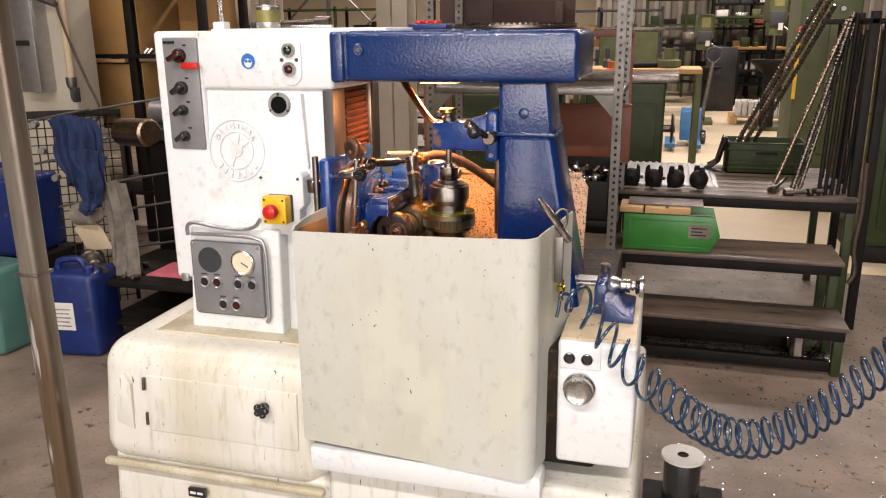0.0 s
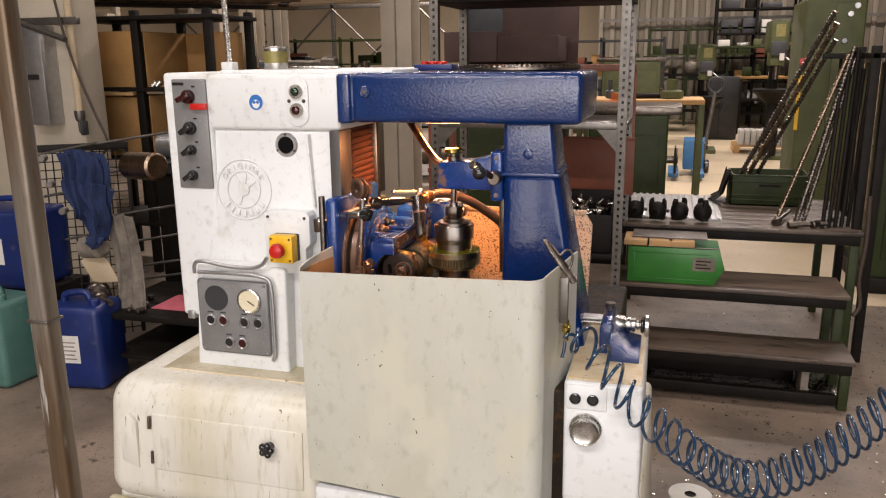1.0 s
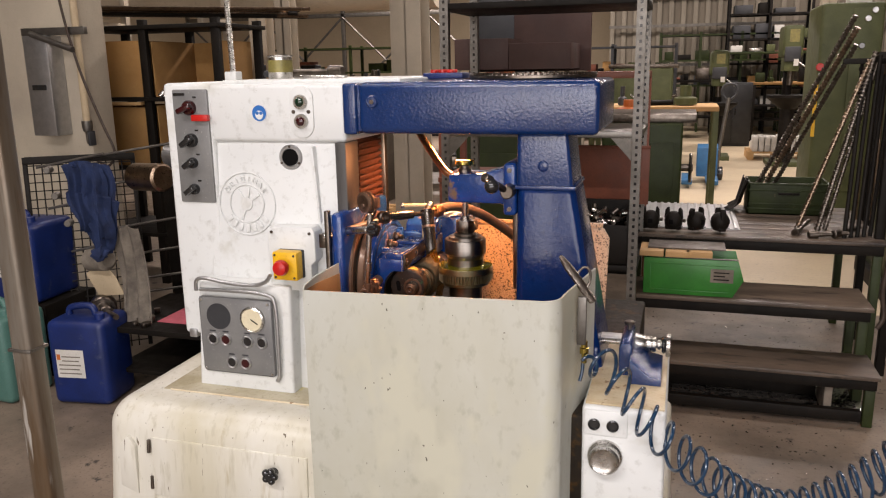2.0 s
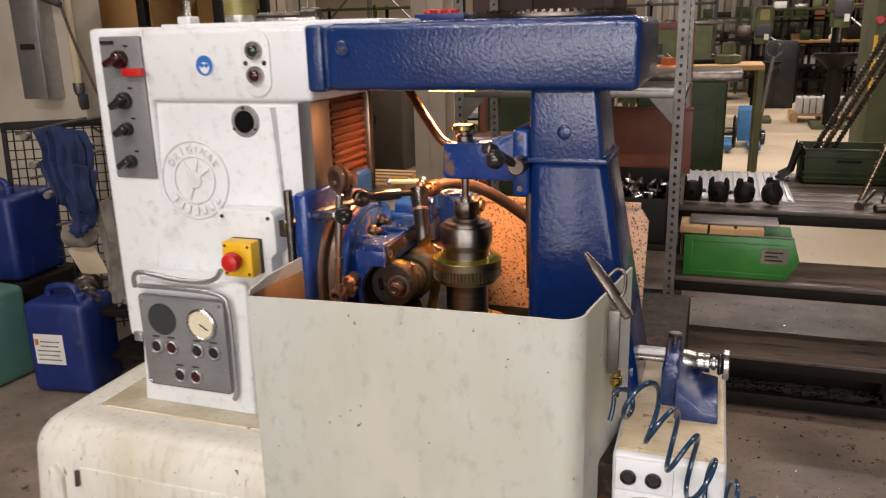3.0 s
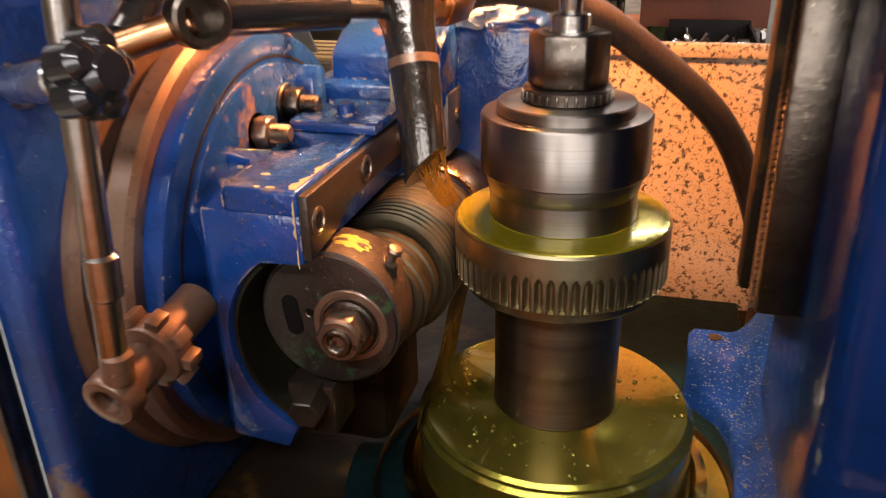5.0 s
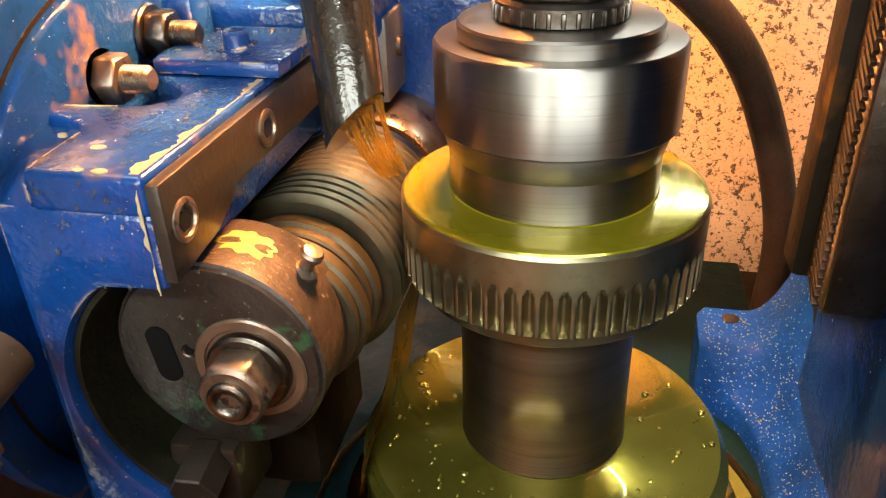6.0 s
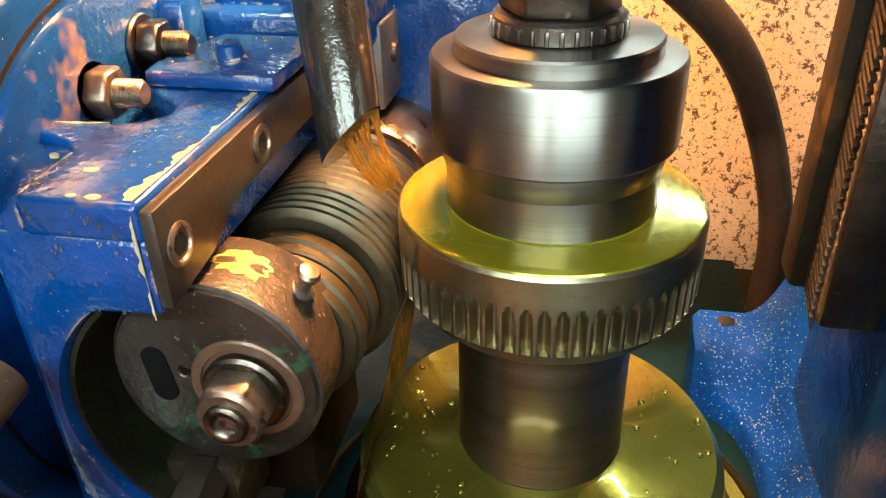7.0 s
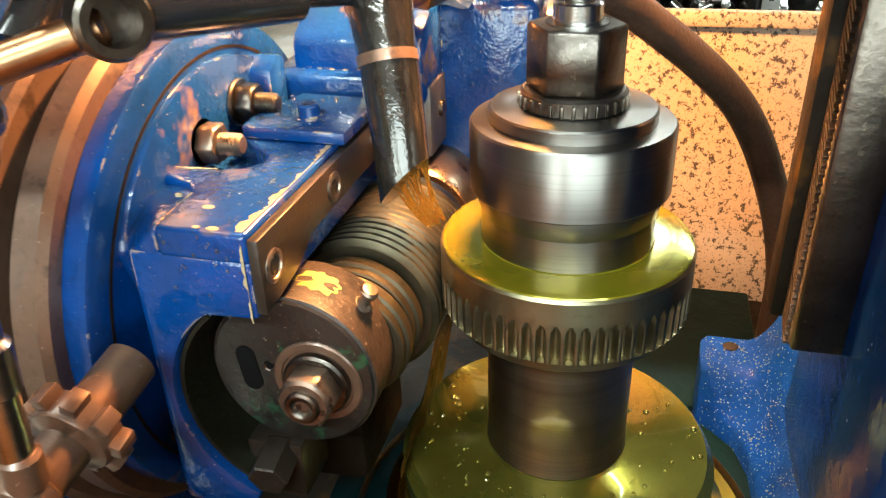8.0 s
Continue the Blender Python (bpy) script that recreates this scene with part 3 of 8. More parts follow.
def column():
    bm = bmesh.new()
    frustum(bm, (-1.286, -0.862, 1.939, 2.27), (-1.237, -0.862, 1.98, 2.27), 0.80, 1.493, 0.012)
    part("rear_column", shape(box, (-1.25, 2.275, 0.80), (-0.952, 2.51, 1.493), 0.008), M_CREAM, machine, "cream rear part of the column")
    part("column", bm, M_WHITE, machine, "white painted column")
    head = part("head_housing", shape(box, (-1.238, 1.967, 1.490), (-0.836, 2.60, 1.640), 0.012, None, 3), M_WHITE, machine, "white gear housing on top of the column")
    part("top_plate", shape(box, (-1.215, 2.012, 1.638), (-0.70, 2.56, 1.650), 0.004), M_WHITE, head)
    # pilot lamps
    pl = part("lamp_plate", shape(prism, [(-0.956 + 0.034 * math.cos(a) , 1.569 + (0.034 if math.sin(a) > 0 else -0.034) + 0.034 * math.sin(a)) for a in [2 * math.pi * (k + 0.5) / 24 for k in range(24)]], "xz", 1.962, 1.974, 0.003), M_WHITE, head)
    for z, m in ((1.594, M_DARKGREEN), (1.545, M_DARKRED)):
        bm = bmesh.new()
        lathe(bm, [(0.019, 0), (0.019, 0.008), (0.017, 0.012), (0.014, 0.012)], aim((-0.956, 1.964, z), (-0.956, 1.922, z)), 28)
        ring = part("lamp_bezel", bm, M_CHROME, pl)
        part("lens", shape(ball, (-0.956, 1.956, z), 0.0135, (1, 0.75, 1)), m, ring)
    for x in (-0.978, -0.935):
        part("screw", shape(cyl, (x, 1.964, 1.569), (x, 1.959, 1.569), 0.005, bevel=0.001), M_DARKSTEEL, pl)
    # sign: wear eye protection
    st = part("sticker", shape(cyl, (-1.080, 1.968, 1.565), (-1.080, 1.9655, 1.565), 0.022, seg=32), M_STICKER, head, "round blue eye protection sticker")
    bm = bmesh.new()
    lathe(bm, [(0.0222, 0), (0.0222, 0.0004), (0.0208, 0.0004), (0.0208, 0)], aim((-1.080, 1.9656, 1.565), (-1.080, 1, 1.565)), 40, False)
    part("border", bm, M_PLAINWHITE, st)
    bm = bmesh.new()
    prism(bm, [(-1.080 + 0.0118 * math.cos(a), 1.5635 + (0.0085 if math.sin(a) > 0 else 0.0150) * math.sin(a)) for a in [2 * math.pi * k / 28 for k in range(28)]], "xz", 1.9648, 1.9656, 0.0)
    part("pictogram", bm, M_PLAINWHITE, st)
    for x in (-1.0855, -1.0745):
        part("lens", shape(cyl, (x, 1.965, 1.5655), (x, 1.9642, 1.5655), 0.0046, seg=18), M_STICKER, st)
    part("strap", shape(box, (-1.0925, 1.9643, 1.5645), (-1.0675, 1.9647, 1.5668)), M_STICKER, st)
    # sight glass
    bm = bmesh.new()
    lathe(bm, [(0.034, 0), (0.034, 0.008), (0.030, 0.012), (0.024, 0.012), (0.022, 0.006)], aim((-1.001, 1.984, 1.449), (-1.001, 1.922, 1.449)), 36)
    sg = part("sight_flange", bm, M_ALU, machine, "aluminium flange of the oil sight glass")
    part("sight_glass", shape(cyl, (-1.001, 1.98, 1.449), (-1.001, 1.9705, 1.449), 0.022, seg=28), M_HOLE, sg)
    for a in (90, 210, 330):
        x, z = -1.001 + 0.029 * math.cos(radians(a)), 1.449 + 0.029 * math.sin(radians(a))
        part("screw", shape(cyl, (x, 1.974, z), (x, 1.9695, z), 0.0035, bevel=0.001), M_DARKSTEEL, sg)
    # cast emblem, tilted with the column's face
    tilt = Matrix.Translation((-1.137, 1.9665, 1.322)) @ Matrix.Rotation(radians(-3.4), 4, "X")
    bm = bmesh.new()
    for r0, r1 in ((0.083, 0.087), (0.050, 0.053)):
        lathe(bm, [(r0, 0), (r0 + 0.001, 0.0011), (r1 - 0.001, 0.0011), (r1, 0)], tilt @ Matrix.Rotation(radians(90), 4, "X"), 64, cap=False)
    em = part("emblem", bm, M_WHITE, machine, "raised round cast emblem")
    for i, ch in enumerate("ORIGINAL"):
        a = radians(146 - i * 16.0)
        m = tilt @ Matrix.Translation((0.067 * math.cos(a), -0.002, 0.067 * math.sin(a))) @ Matrix.Rotation(radians(90), 4, "X") @ Matrix.Rotation(a - math.pi / 2, 4, "Z")
        part("letter", lettering(ch, 0.022, m, 0.0012), M_WHITE, em)
    for i in range(7):
        a = radians(218 + i * 17.5)
        m = tilt @ Matrix.Translation((0.067 * math.cos(a), -0.002, 0.067 * math.sin(a))) @ Matrix.Rotation(-(a + math.pi / 2), 4, "Y")
        part("bar", shape(box, (-0.006, -0.0002, -0.010), (0.006, 0.002, 0.010), 0.001, m), M_WHITE, em)
    bm = bmesh.new()
    lathe(bm, [(0.018, 0), (0.017, 0.0012), (0.014, 0.0012)], tilt @ Matrix.Rotation(radians(90), 4, "X"), 28)
    for a in (35, 80, 125, 250):
        box(bm, (0.012, -0.0010, -0.0035), (0.046, 0.002, 0.0035), 0.0008, tilt @ Matrix.Rotation(radians(-a), 4, "Y"))
    part("relief", bm, M_WHITE, em)
    # ribs of the front
    part("front_rib", shape(prism, [(-0.935, 1.48), (-0.928, 1.48), (-0.914, 1.28), (-0.921, 1.28)], "xz", 1.958, 1.984, 0.002), M_WHITE, machine)
    part("vent_dome", shape(ball, (-1.268, 1.994, 1.452), 0.040, (0.8, 0.6, 1)), M_WHITE, machine)
    # vertical ways and louvred cover between column and work space
    bm = bmesh.new()
    box(bm, (-0.862, 1.952, 0.93), (-0.832, 2.035, 1.492), 0.003)
    part("guideway", bm, M_WAY, machine, "grey scraped steel guideway")
    lou = part("louvre_frame", shape(box, (-0.872, 2.066, 1.255), (-0.857, 2.262, 1.495), 0.002), M_BELLOWS, machine, "rusty louvred way cover")
    for k in range(13):
        z = 1.275 + k * 0.0175
        part("slat", shape(box, (-0.862, 2.072, z), (-0.845, 2.237, z + 0.010), 0.002), M_BELLOWS, lou)
    part("cover_edge", shape(box, (-0.885, 2.240, 1.2), (-0.836, 2.264, 1.51), 0.004), M_BROWNSTEEL, lou)
    part("guideway", shape(box, (-0.90, 2.036, 0.93), (-0.850, 2.062, 1.492), 0.003), M_BELLOWS, machine)


def electrics():
    cab = part("switch_cabinet", shape(box, (-1.368, 1.962, 0.934), (-1.222, 2.58, 1.645), 0.012, None, 3), M_WHITE, machine, "white electrical cabinet on the side of the column")
    plate = part("switch_plate", shape(box, (-1.336, 1.956, 1.322), (-1.228, 1.966, 1.628), 0.004), M_GREY, cab, "grey plate with four rotary switches")
    for z, r, m in ((1.580, 0.020, M_DARKRED), (1.493, 0.019, M_BLACK), (1.432, 0.015, M_BLACK), (1.360, 0.015, M_BLACK)):
        x = -1.283 - (1.58 - z) * 0.02
        bm = bmesh.new()
        lathe(bm, [(r, 0), (r, 0.010), (r * 0.85, 0.016)], aim((x, 1.958, z), (x, 1.9, z)), 24)
        box(bm, (-0.007, -0.022, -r * 1.25), (0.007, 0.0, r * 0.9), 0.003, Matrix.Translation((x, 1.945, z)) @ Matrix.Rotation(radians(65 if m is M_DARKRED else 55), 4, "Y"))
        kn = part("rotary_switch", bm, m, plate, "dark red rotary switch" if m is M_DARKRED else "")
        part("mark", shape(box, (x + 0.012, 1.954, z + r + 0.006), (x + 0.022, 1.9558, z + r + 0.010)), M_BLACK, kn)
    part("name_bar", shape(box, (-1.330, 1.953, 1.612), (-1.296, 1.9565, 1.619), 0.0), M_BLACK, plate)
    part("red_tag", shape(box, (-1.272, 1.940, 1.545), (-1.222, 1.955, 1.562), 0.002), M_RED, plate, "red plastic tag")
    part("cabinet_foot", shape(box, (-1.35, 1.955, 0.925), (-1.325, 1.985, 0.950), 0.004), M_ALU, cab)
    # lower operating panel on its white box
    bx = part("panel_box", shape(frustum, (-1.286, -0.99, 1.895, 1.98), (-1.268, -0.99, 1.905, 1.98), 0.80, 1.115, 0.008), M_WHITE, machine)
    pan = part("operating_panel", shape(box, (-1.262, 1.884, 0.858), (-1.038, 1.899, 1.076), 0.010), M_GREY, machine, "grey enamel operating panel")
    bm = bmesh.new()
    lathe(bm, [(0.037, 0), (0.037, 0.002), (0.034, 0.002)], aim((-1.200, 1.885, 1.022), (-1.2, 1.8, 1.022)), 36)
    part("blank_cover", bm, M_SLATE, pan)
    bm = bmesh.new()
    lathe(bm, [(0.036, 0), (0.036, 0.010), (0.032, 0.013), (0.030, 0.010)], aim((-1.094, 1.886, 1.022), (-1.094, 1.8, 1.022)), 36)
    ga = part("pressure_gauge", bm, M_CHROME, pan, "pressure gauge with a cream dial")
    part("dial", shape(cyl, (-1.094, 1.882, 1.022), (-1.094, 1.8755, 1.022), 0.030, seg=32), M_DIAL, ga)
    part("needle", shape(box, (-0.021, -0.001, -0.0014), (0.003, 0.0, 0.0014), 0.0, Matrix.Translation((-1.094, 1.875, 1.022)) @ Matrix.Rotation(radians(32), 4, "Y") @ Matrix.Rotation(radians(180), 4, "Y")), M_BLACK, ga)
    for x, z, m in ((-1.222, 0.957, M_BLACK), (-1.182, 0.957, M_DARKRED), (-1.115, 0.957, M_BLACK), (-1.072, 0.957, M_BLACK), (-1.168, 0.893, M_BLACK), (-1.126, 0.893, M_DARKRED)):
        bm = bmesh.new()
        lathe(bm, [(0.017, 0), (0.017, 0.006), (0.0145, 0.009), (0.0125, 0.006)], aim((x, 1.886, z), (x, 1.8, z)), 26)
        rg = part("button_ring", bm, M_ALU, pan)
        part("button", shape(cyl, (x, 1.885, z), (x, 1.8795, z), 0.0125, seg=22, bevel=0.001), m, rg)
        part("print", shape(box, (x - 0.009, 1.8825, z + 0.021), (x + 0.009, 1.8838, z + 0.0245)), M_SLATE, pan)
    for x in (-1.252, -1.048):
        for z in (0.868, 1.066):
            part("screw", shape(cyl, (x, 1.886, z), (x, 1.8815, z), 0.0035, bevel=0.001), M_CHROME, pan)
    # cable hoops round the panel, clipped to the box
    part("cable_hoop", shape(tube, smooth([(-1.268, 1.890, 1.09), (-1.262, 1.886, 1.118), (-1.235, 1.884, 1.128), (-1.16, 1.886, 1.118), (-1.09, 1.888, 1.116), (-1.05, 1.885, 1.128), (-1.03, 1.88, 1.15)], 6), 0.0055), M_ALU, machine, "grey cable clipped above the panel")
    part("cable_hoop", shape(tube, smooth([(-1.255, 1.889, 1.094), (-1.15, 1.886, 1.097), (-1.05, 1.886, 1.092), (-1.026, 1.886, 1.065), (-1.024, 1.886, 0.96), (-1.026, 1.886, 0.87), (-1.035, 1.888, 0.848)], 6), 0.0055), M_ALU, machine)
    # emergency stop on its bracket plate
    pl = part("bracket_plate", shape(prism, [(-1.052, 1.270), (-0.925, 1.274), (-0.916, 1.262), (-0.916, 1.185), (-0.93, 1.172), (-0.93, 1.10), (-1.052, 1.10)], "xz", 1.918, 1.972, 0.003), M_WHITE, machine)
    for x in (-1.040, -0.930):
        part("screw", shape(cyl, (x, 1.919, 1.258), (x, 1.914, 1.258), 0.004, bevel=0.001), M_DARKSTEEL, pl)
    es = part("stop_box", shape(box, (-1.020, 1.876, 1.139), (-0.950, 1.912, 1.214), 0.004), M_YELLOW, machine, "yellow emergency stop box")
    part("box_rear", shape(box, (-1.020, 1.908, 1.139), (-0.948, 1.935, 1.214), 0.003), M_SLATE, es)
    bm = bmesh.new()
    lathe(bm, [(0.012, 0), (0.012, 0.012), (0.020, 0.016), (0.021, 0.024), (0.018, 0.033), (0.010, 0.037)], aim((-0.985, 1.878, 1.178), (-0.985, 1.8, 1.178)), 28)
    part("mushroom_button", bm, M_RED, es, "red mushroom push button")
    for x in (-1.012, -0.958):
        for z in (1.147, 1.206):
            part("screw", shape(cyl, (x, 1.877, z), (x, 1.873, z), 0.003, bevel=0.001), M_DARKSTEEL, es)


def beam_and_tail_column():
    bm = bmesh.new()
    box(bm, (-0.838, 1.955, 1.512), (-0.800, 2.40, 1.640), 0.008, None, 3)
    part("beam_flange", bm, M_BLUE, machine)
    bm = bmesh.new()
    box(bm, (-0.797, 1.958, 1.514), (-0.196, 2.36, 1.642), 0.016, None, 3)
    beam = part("cross_beam", bm, M_BLUE, machine, "glossy blue cast cross beam")
    part("beam_neck", shape(box, (-0.806, 1.965, 1.52), (-0.790, 2.35, 1.635), 0.002), M_BLUE, beam)
    part("plug", shape(cyl, (-0.757, 1.962, 1.594), (-0.757, 1.953, 1.594), 0.016, bevel=0.003), M_BLUE, beam)
    part("plug", shape(cyl, (-0.757, 1.955, 1.594), (-0.757, 1.950, 1.594), 0.006, seg=6), M_DARKSTEEL, beam)
    bm = bmesh.new()
    frustum(bm, (-0.396, -0.256, 1.985, 2.17), (-0.396, -0.272, 1.985, 2.16), 1.380, 1.520, 0.012, 4)
    upper = part("tail_column_top", bm, M_BLUE, machine, "glossy blue upper column")
    part("boss", shape(ball, (-0.330, 1.986, 1.438), 0.014, (1, 0.3, 1)), M_BLUE, upper)
    bm = bmesh.new()
    frustum(bm, (-0.396, -0.130, 1.955, 2.22), (-0.396, -0.254, 1.985, 2.17), 0.70, 1.392, 0.022, 5)
    col = part("tail_column", bm, M_BLUESMOOTH, machine, "tapering glossy blue tailstock column")
    part("seam_rib", shape(box, (-0.399, 1.980, 1.380), (-0.251, 2.172, 1.391), 0.003), M_BLUE, col)
    # rail of the tailstock slide, with a toothed edge
    rail = part("tail_rail", shape(box, (-0.424, 2.085, 1.095), (-0.394, 2.165, 1.335), 0.003), M_DARKSTEEL, machine, "dark oily tailstock rail")
    bm = bmesh.new()
    for k in range(46):
        z = 1.10 + k * 0.0050
        box(bm, (-0.0020, -0.0085, -0.0012), (0.0016, 0.0085, 0.0012), 0.0, Matrix.Translation((-0.4245, 2.100, z)) @ Matrix.Rotation(radians(28), 4, "X"))
    part("rack_teeth", bm, M_DARKSTEEL, rail)
    part("rail_cover", shape(box, (-0.432, 2.12, 1.095), (-0.400, 2.145, 1.335), 0.004), M_CAVITY, rail)
    # tailstock arm
    arm = bmesh.new()
    prism(arm, [(-0.592, 1.338), (-0.585, 1.330), (-0.45, 1.330), (-0.415, 1.318), (-0.415, 1.432), (-0.44, 1.424), (-0.50, 1.408), (-0.588, 1.404)], "xz", 2.048, 2.132, 0.006)
    arm = part("tailstock_arm", arm, M_BLUEOIL, machine, "oily blue tailstock arm")
    part("arm_flange", shape(box, (-0.432, 1.995, 1.310), (-0.398, 2.17, 1.442), 0.010, None, 3), M_BLUEOIL, arm)
    for z in (1.328, 1.425):
        part("screw", shape(cyl, (-0.415, 1.996, z), (-0.415, 1.990, z), 0.006, seg=6), M_DARKSTEEL, arm)
    bm = bmesh.new()
    lathe(bm, [(0.018, 0), (0.018, 0.012), (0.013, 0.014), (0.013, 0.024)], aim((AX, AY, 1.402), (AX, AY, 2)), 28)
    cap = part("cap_nut", bm, M_DARKSTEEL, arm)
    part("cap_disc", shape(lathe, [(0.020, 0), (0.026, 0.003), (0.026, 0.011), (0.022, 0.014)], aim((AX, AY, 1.424), (AX, AY, 2)), 32), M_BRASSY, cap)
    part("quill", shape(lathe, [(0.0065, 0), (0.0085, 0.016), (0.0085, 0.08)], aim((AX, AY, 1.284), (AX, AY, 2)), 24), M_STEEL, arm, "bright steel tailstock centre")
    # clamp lever with its black ball
    bm = bmesh.new()
    cyl(bm, (-0.414, 2.0, 1.376), (-0.414, 1.955, 1.376), 0.017, bevel=0.003)
    cyl(bm, (-0.414, 1.97, 1.376), (-0.450, 1.915, 1.412), 0.0085)
    cyl(bm, (-0.445, 1.925, 1.408), (-0.458, 1.905, 1.420), 0.011, bevel=0.002)
    cyl(bm, (-0.450, 1.912, 1.414), (-0.431, 1.878, 1.405), 0.006)
    lev = part("clamp_lever", bm, M_DARKSTEEL, arm)
    part("ball_knob", shape(ball, (-0.431, 1.872, 1.403), 0.0175, seg=28), M_BLACK, lev, "glossy black ball knob")
    # work lamp under the beam
    lp = part("work_lamp", shape(box, (-0.665, 2.150, 1.5005), (-0.545, 2.220, 1.5145), 0.004), M_SLATE, machine, "small work lamp under the beam")
    part("lamp_glass", shape(box, (-0.655, 2.156, 1.4985), (-0.555, 2.214, 1.5005)), M_GLOW, lp)
    part("lamp_conduit", shape(tube, smooth([(-0.728, 2.198, 1.518), (-0.700, 2.168, 1.492), (-0.655, 2.128, 1.448), (-0.612, 2.096, 1.408), (-0.592, 2.088, 1.396)], 6), 0.010), M_COPPER, machine, "bare copper oil pipe")


def guard():
    """Bent sheet steel splash guard: open at the back, its right end hooked to the column."""
    T = 0.004
    top, low = [], []
    run = [(-0.822, 1.85), (-0.838, 1.75), (-0.838, 1.69), (-0.828, 1.666), (-0.80, 1.663), (-0.73, 1.660), (-0.66, 1.657), (-0.59, 1.654), (-0.53, 1.652), (-0.46, 1.649), (-0.39, 1.646), (-0.30, 1.642)]
    cx, cy, r = -0.272, 1.680, 0.040
    run += [(cx + r * math.cos(radians(a)), cy + r * math.sin(radians(a))) for a in range(-100, 9, 12)]
    run += [(-0.222, 1.75), (-0.205, 1.85), (-0.192, 1.93)]
    n = len(run)
    # the long front is bent inwards along its top edge
    bow = [4 * (x + 0.83) * (-0.27 - x) / 0.3136 if 4 <= i <= 11 else 0.0 for i, (x, y) in enumerate(run)]
    bm = bmesh.new()
    rows = []
    for i, (x, y) in enumerate(run):
        p, q = Vector(run[max(i - 1, 0)]), Vector(run[min(i + 1, n - 1)])
        d = (q - p).normalized()
        nx, ny = -d.y, d.x
        z1 = 1.182 + 0.022 * (x + 0.84) / 0.6 if i > 2 else 1.182 + (0.02 if i == 0 else 0.012 if i == 1 else 0.004)
        z1, b = z1 - 0.011 * bow[i], 0.035 * bow[i]
        z0 = 0.632 - 0.02 * (x + 0.84) / 0.6
        rows.append([bm.verts.new(v) for v in ((x, y, z0), (x, y + b, z1), (x + nx * T, y + b + ny * T, z1), (x + nx * T, y + ny * T, z0))])
    for a, b in zip(rows, rows[1:]):
        for k in range(4):
            j = (k + 1) % 4
            bm.faces.new((a[k], b[k], b[j], a[j]))
    bm.faces.new(rows[0])
    bm.faces.new(rows[-1][::-1])
    bmesh.ops.recalc_face_normals(bm, faces=bm.faces)
    g = part("splash_guard", bm, M_GUARD, machine, "oil-stained cream sheet steel splash guard")
    bm = bmesh.new()
    tube(bm, smooth([(-0.262, 1.828, 1.256), (-0.245, 1.812, 1.240), (-0.222, 1.793, 1.218), (-0.200, 1.775, 1.196), (-0.178, 1.752, 1.176)], 4), [0.004, 0.0055, 0.007, 0.008, 0.009] + [0.010] * 11 + [0.008], 12, 0.35)
    tube(bm, smooth([(-0.222, 1.80, 1.222), (-0.206, 1.806, 1.238), (-0.192, 1.800, 1.232), (-0.190, 1.785, 1.212), (-0.196, 1.778, 1.198)], 5), 0.003, 10)
    part("guard_latch", bm, M_DARKSTEEL, g, "bent steel guard latch with a wire loop")
    # thin added lining whose orange colour carries the work lamp's light
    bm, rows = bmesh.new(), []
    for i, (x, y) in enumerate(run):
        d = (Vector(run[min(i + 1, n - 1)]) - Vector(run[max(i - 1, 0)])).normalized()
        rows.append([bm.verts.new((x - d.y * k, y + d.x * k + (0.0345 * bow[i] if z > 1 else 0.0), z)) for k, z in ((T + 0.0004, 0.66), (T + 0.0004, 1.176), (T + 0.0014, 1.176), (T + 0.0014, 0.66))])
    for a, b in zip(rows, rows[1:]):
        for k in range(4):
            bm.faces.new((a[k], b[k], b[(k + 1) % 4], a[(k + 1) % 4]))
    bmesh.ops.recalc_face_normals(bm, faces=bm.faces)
    part("oil_lining", bm, M_LAMPTINT, g, "inner face tinted orange for the work lamp's light")
    part("hook_plate", shape(box, (-0.212, 1.750, 1.075), (-0.192, 1.764, 1.185), 0.003), M_GALV, g)
    return g


base_casting()
column()
electrics()
beam_and_tail_column()
guard_sheet = guard()


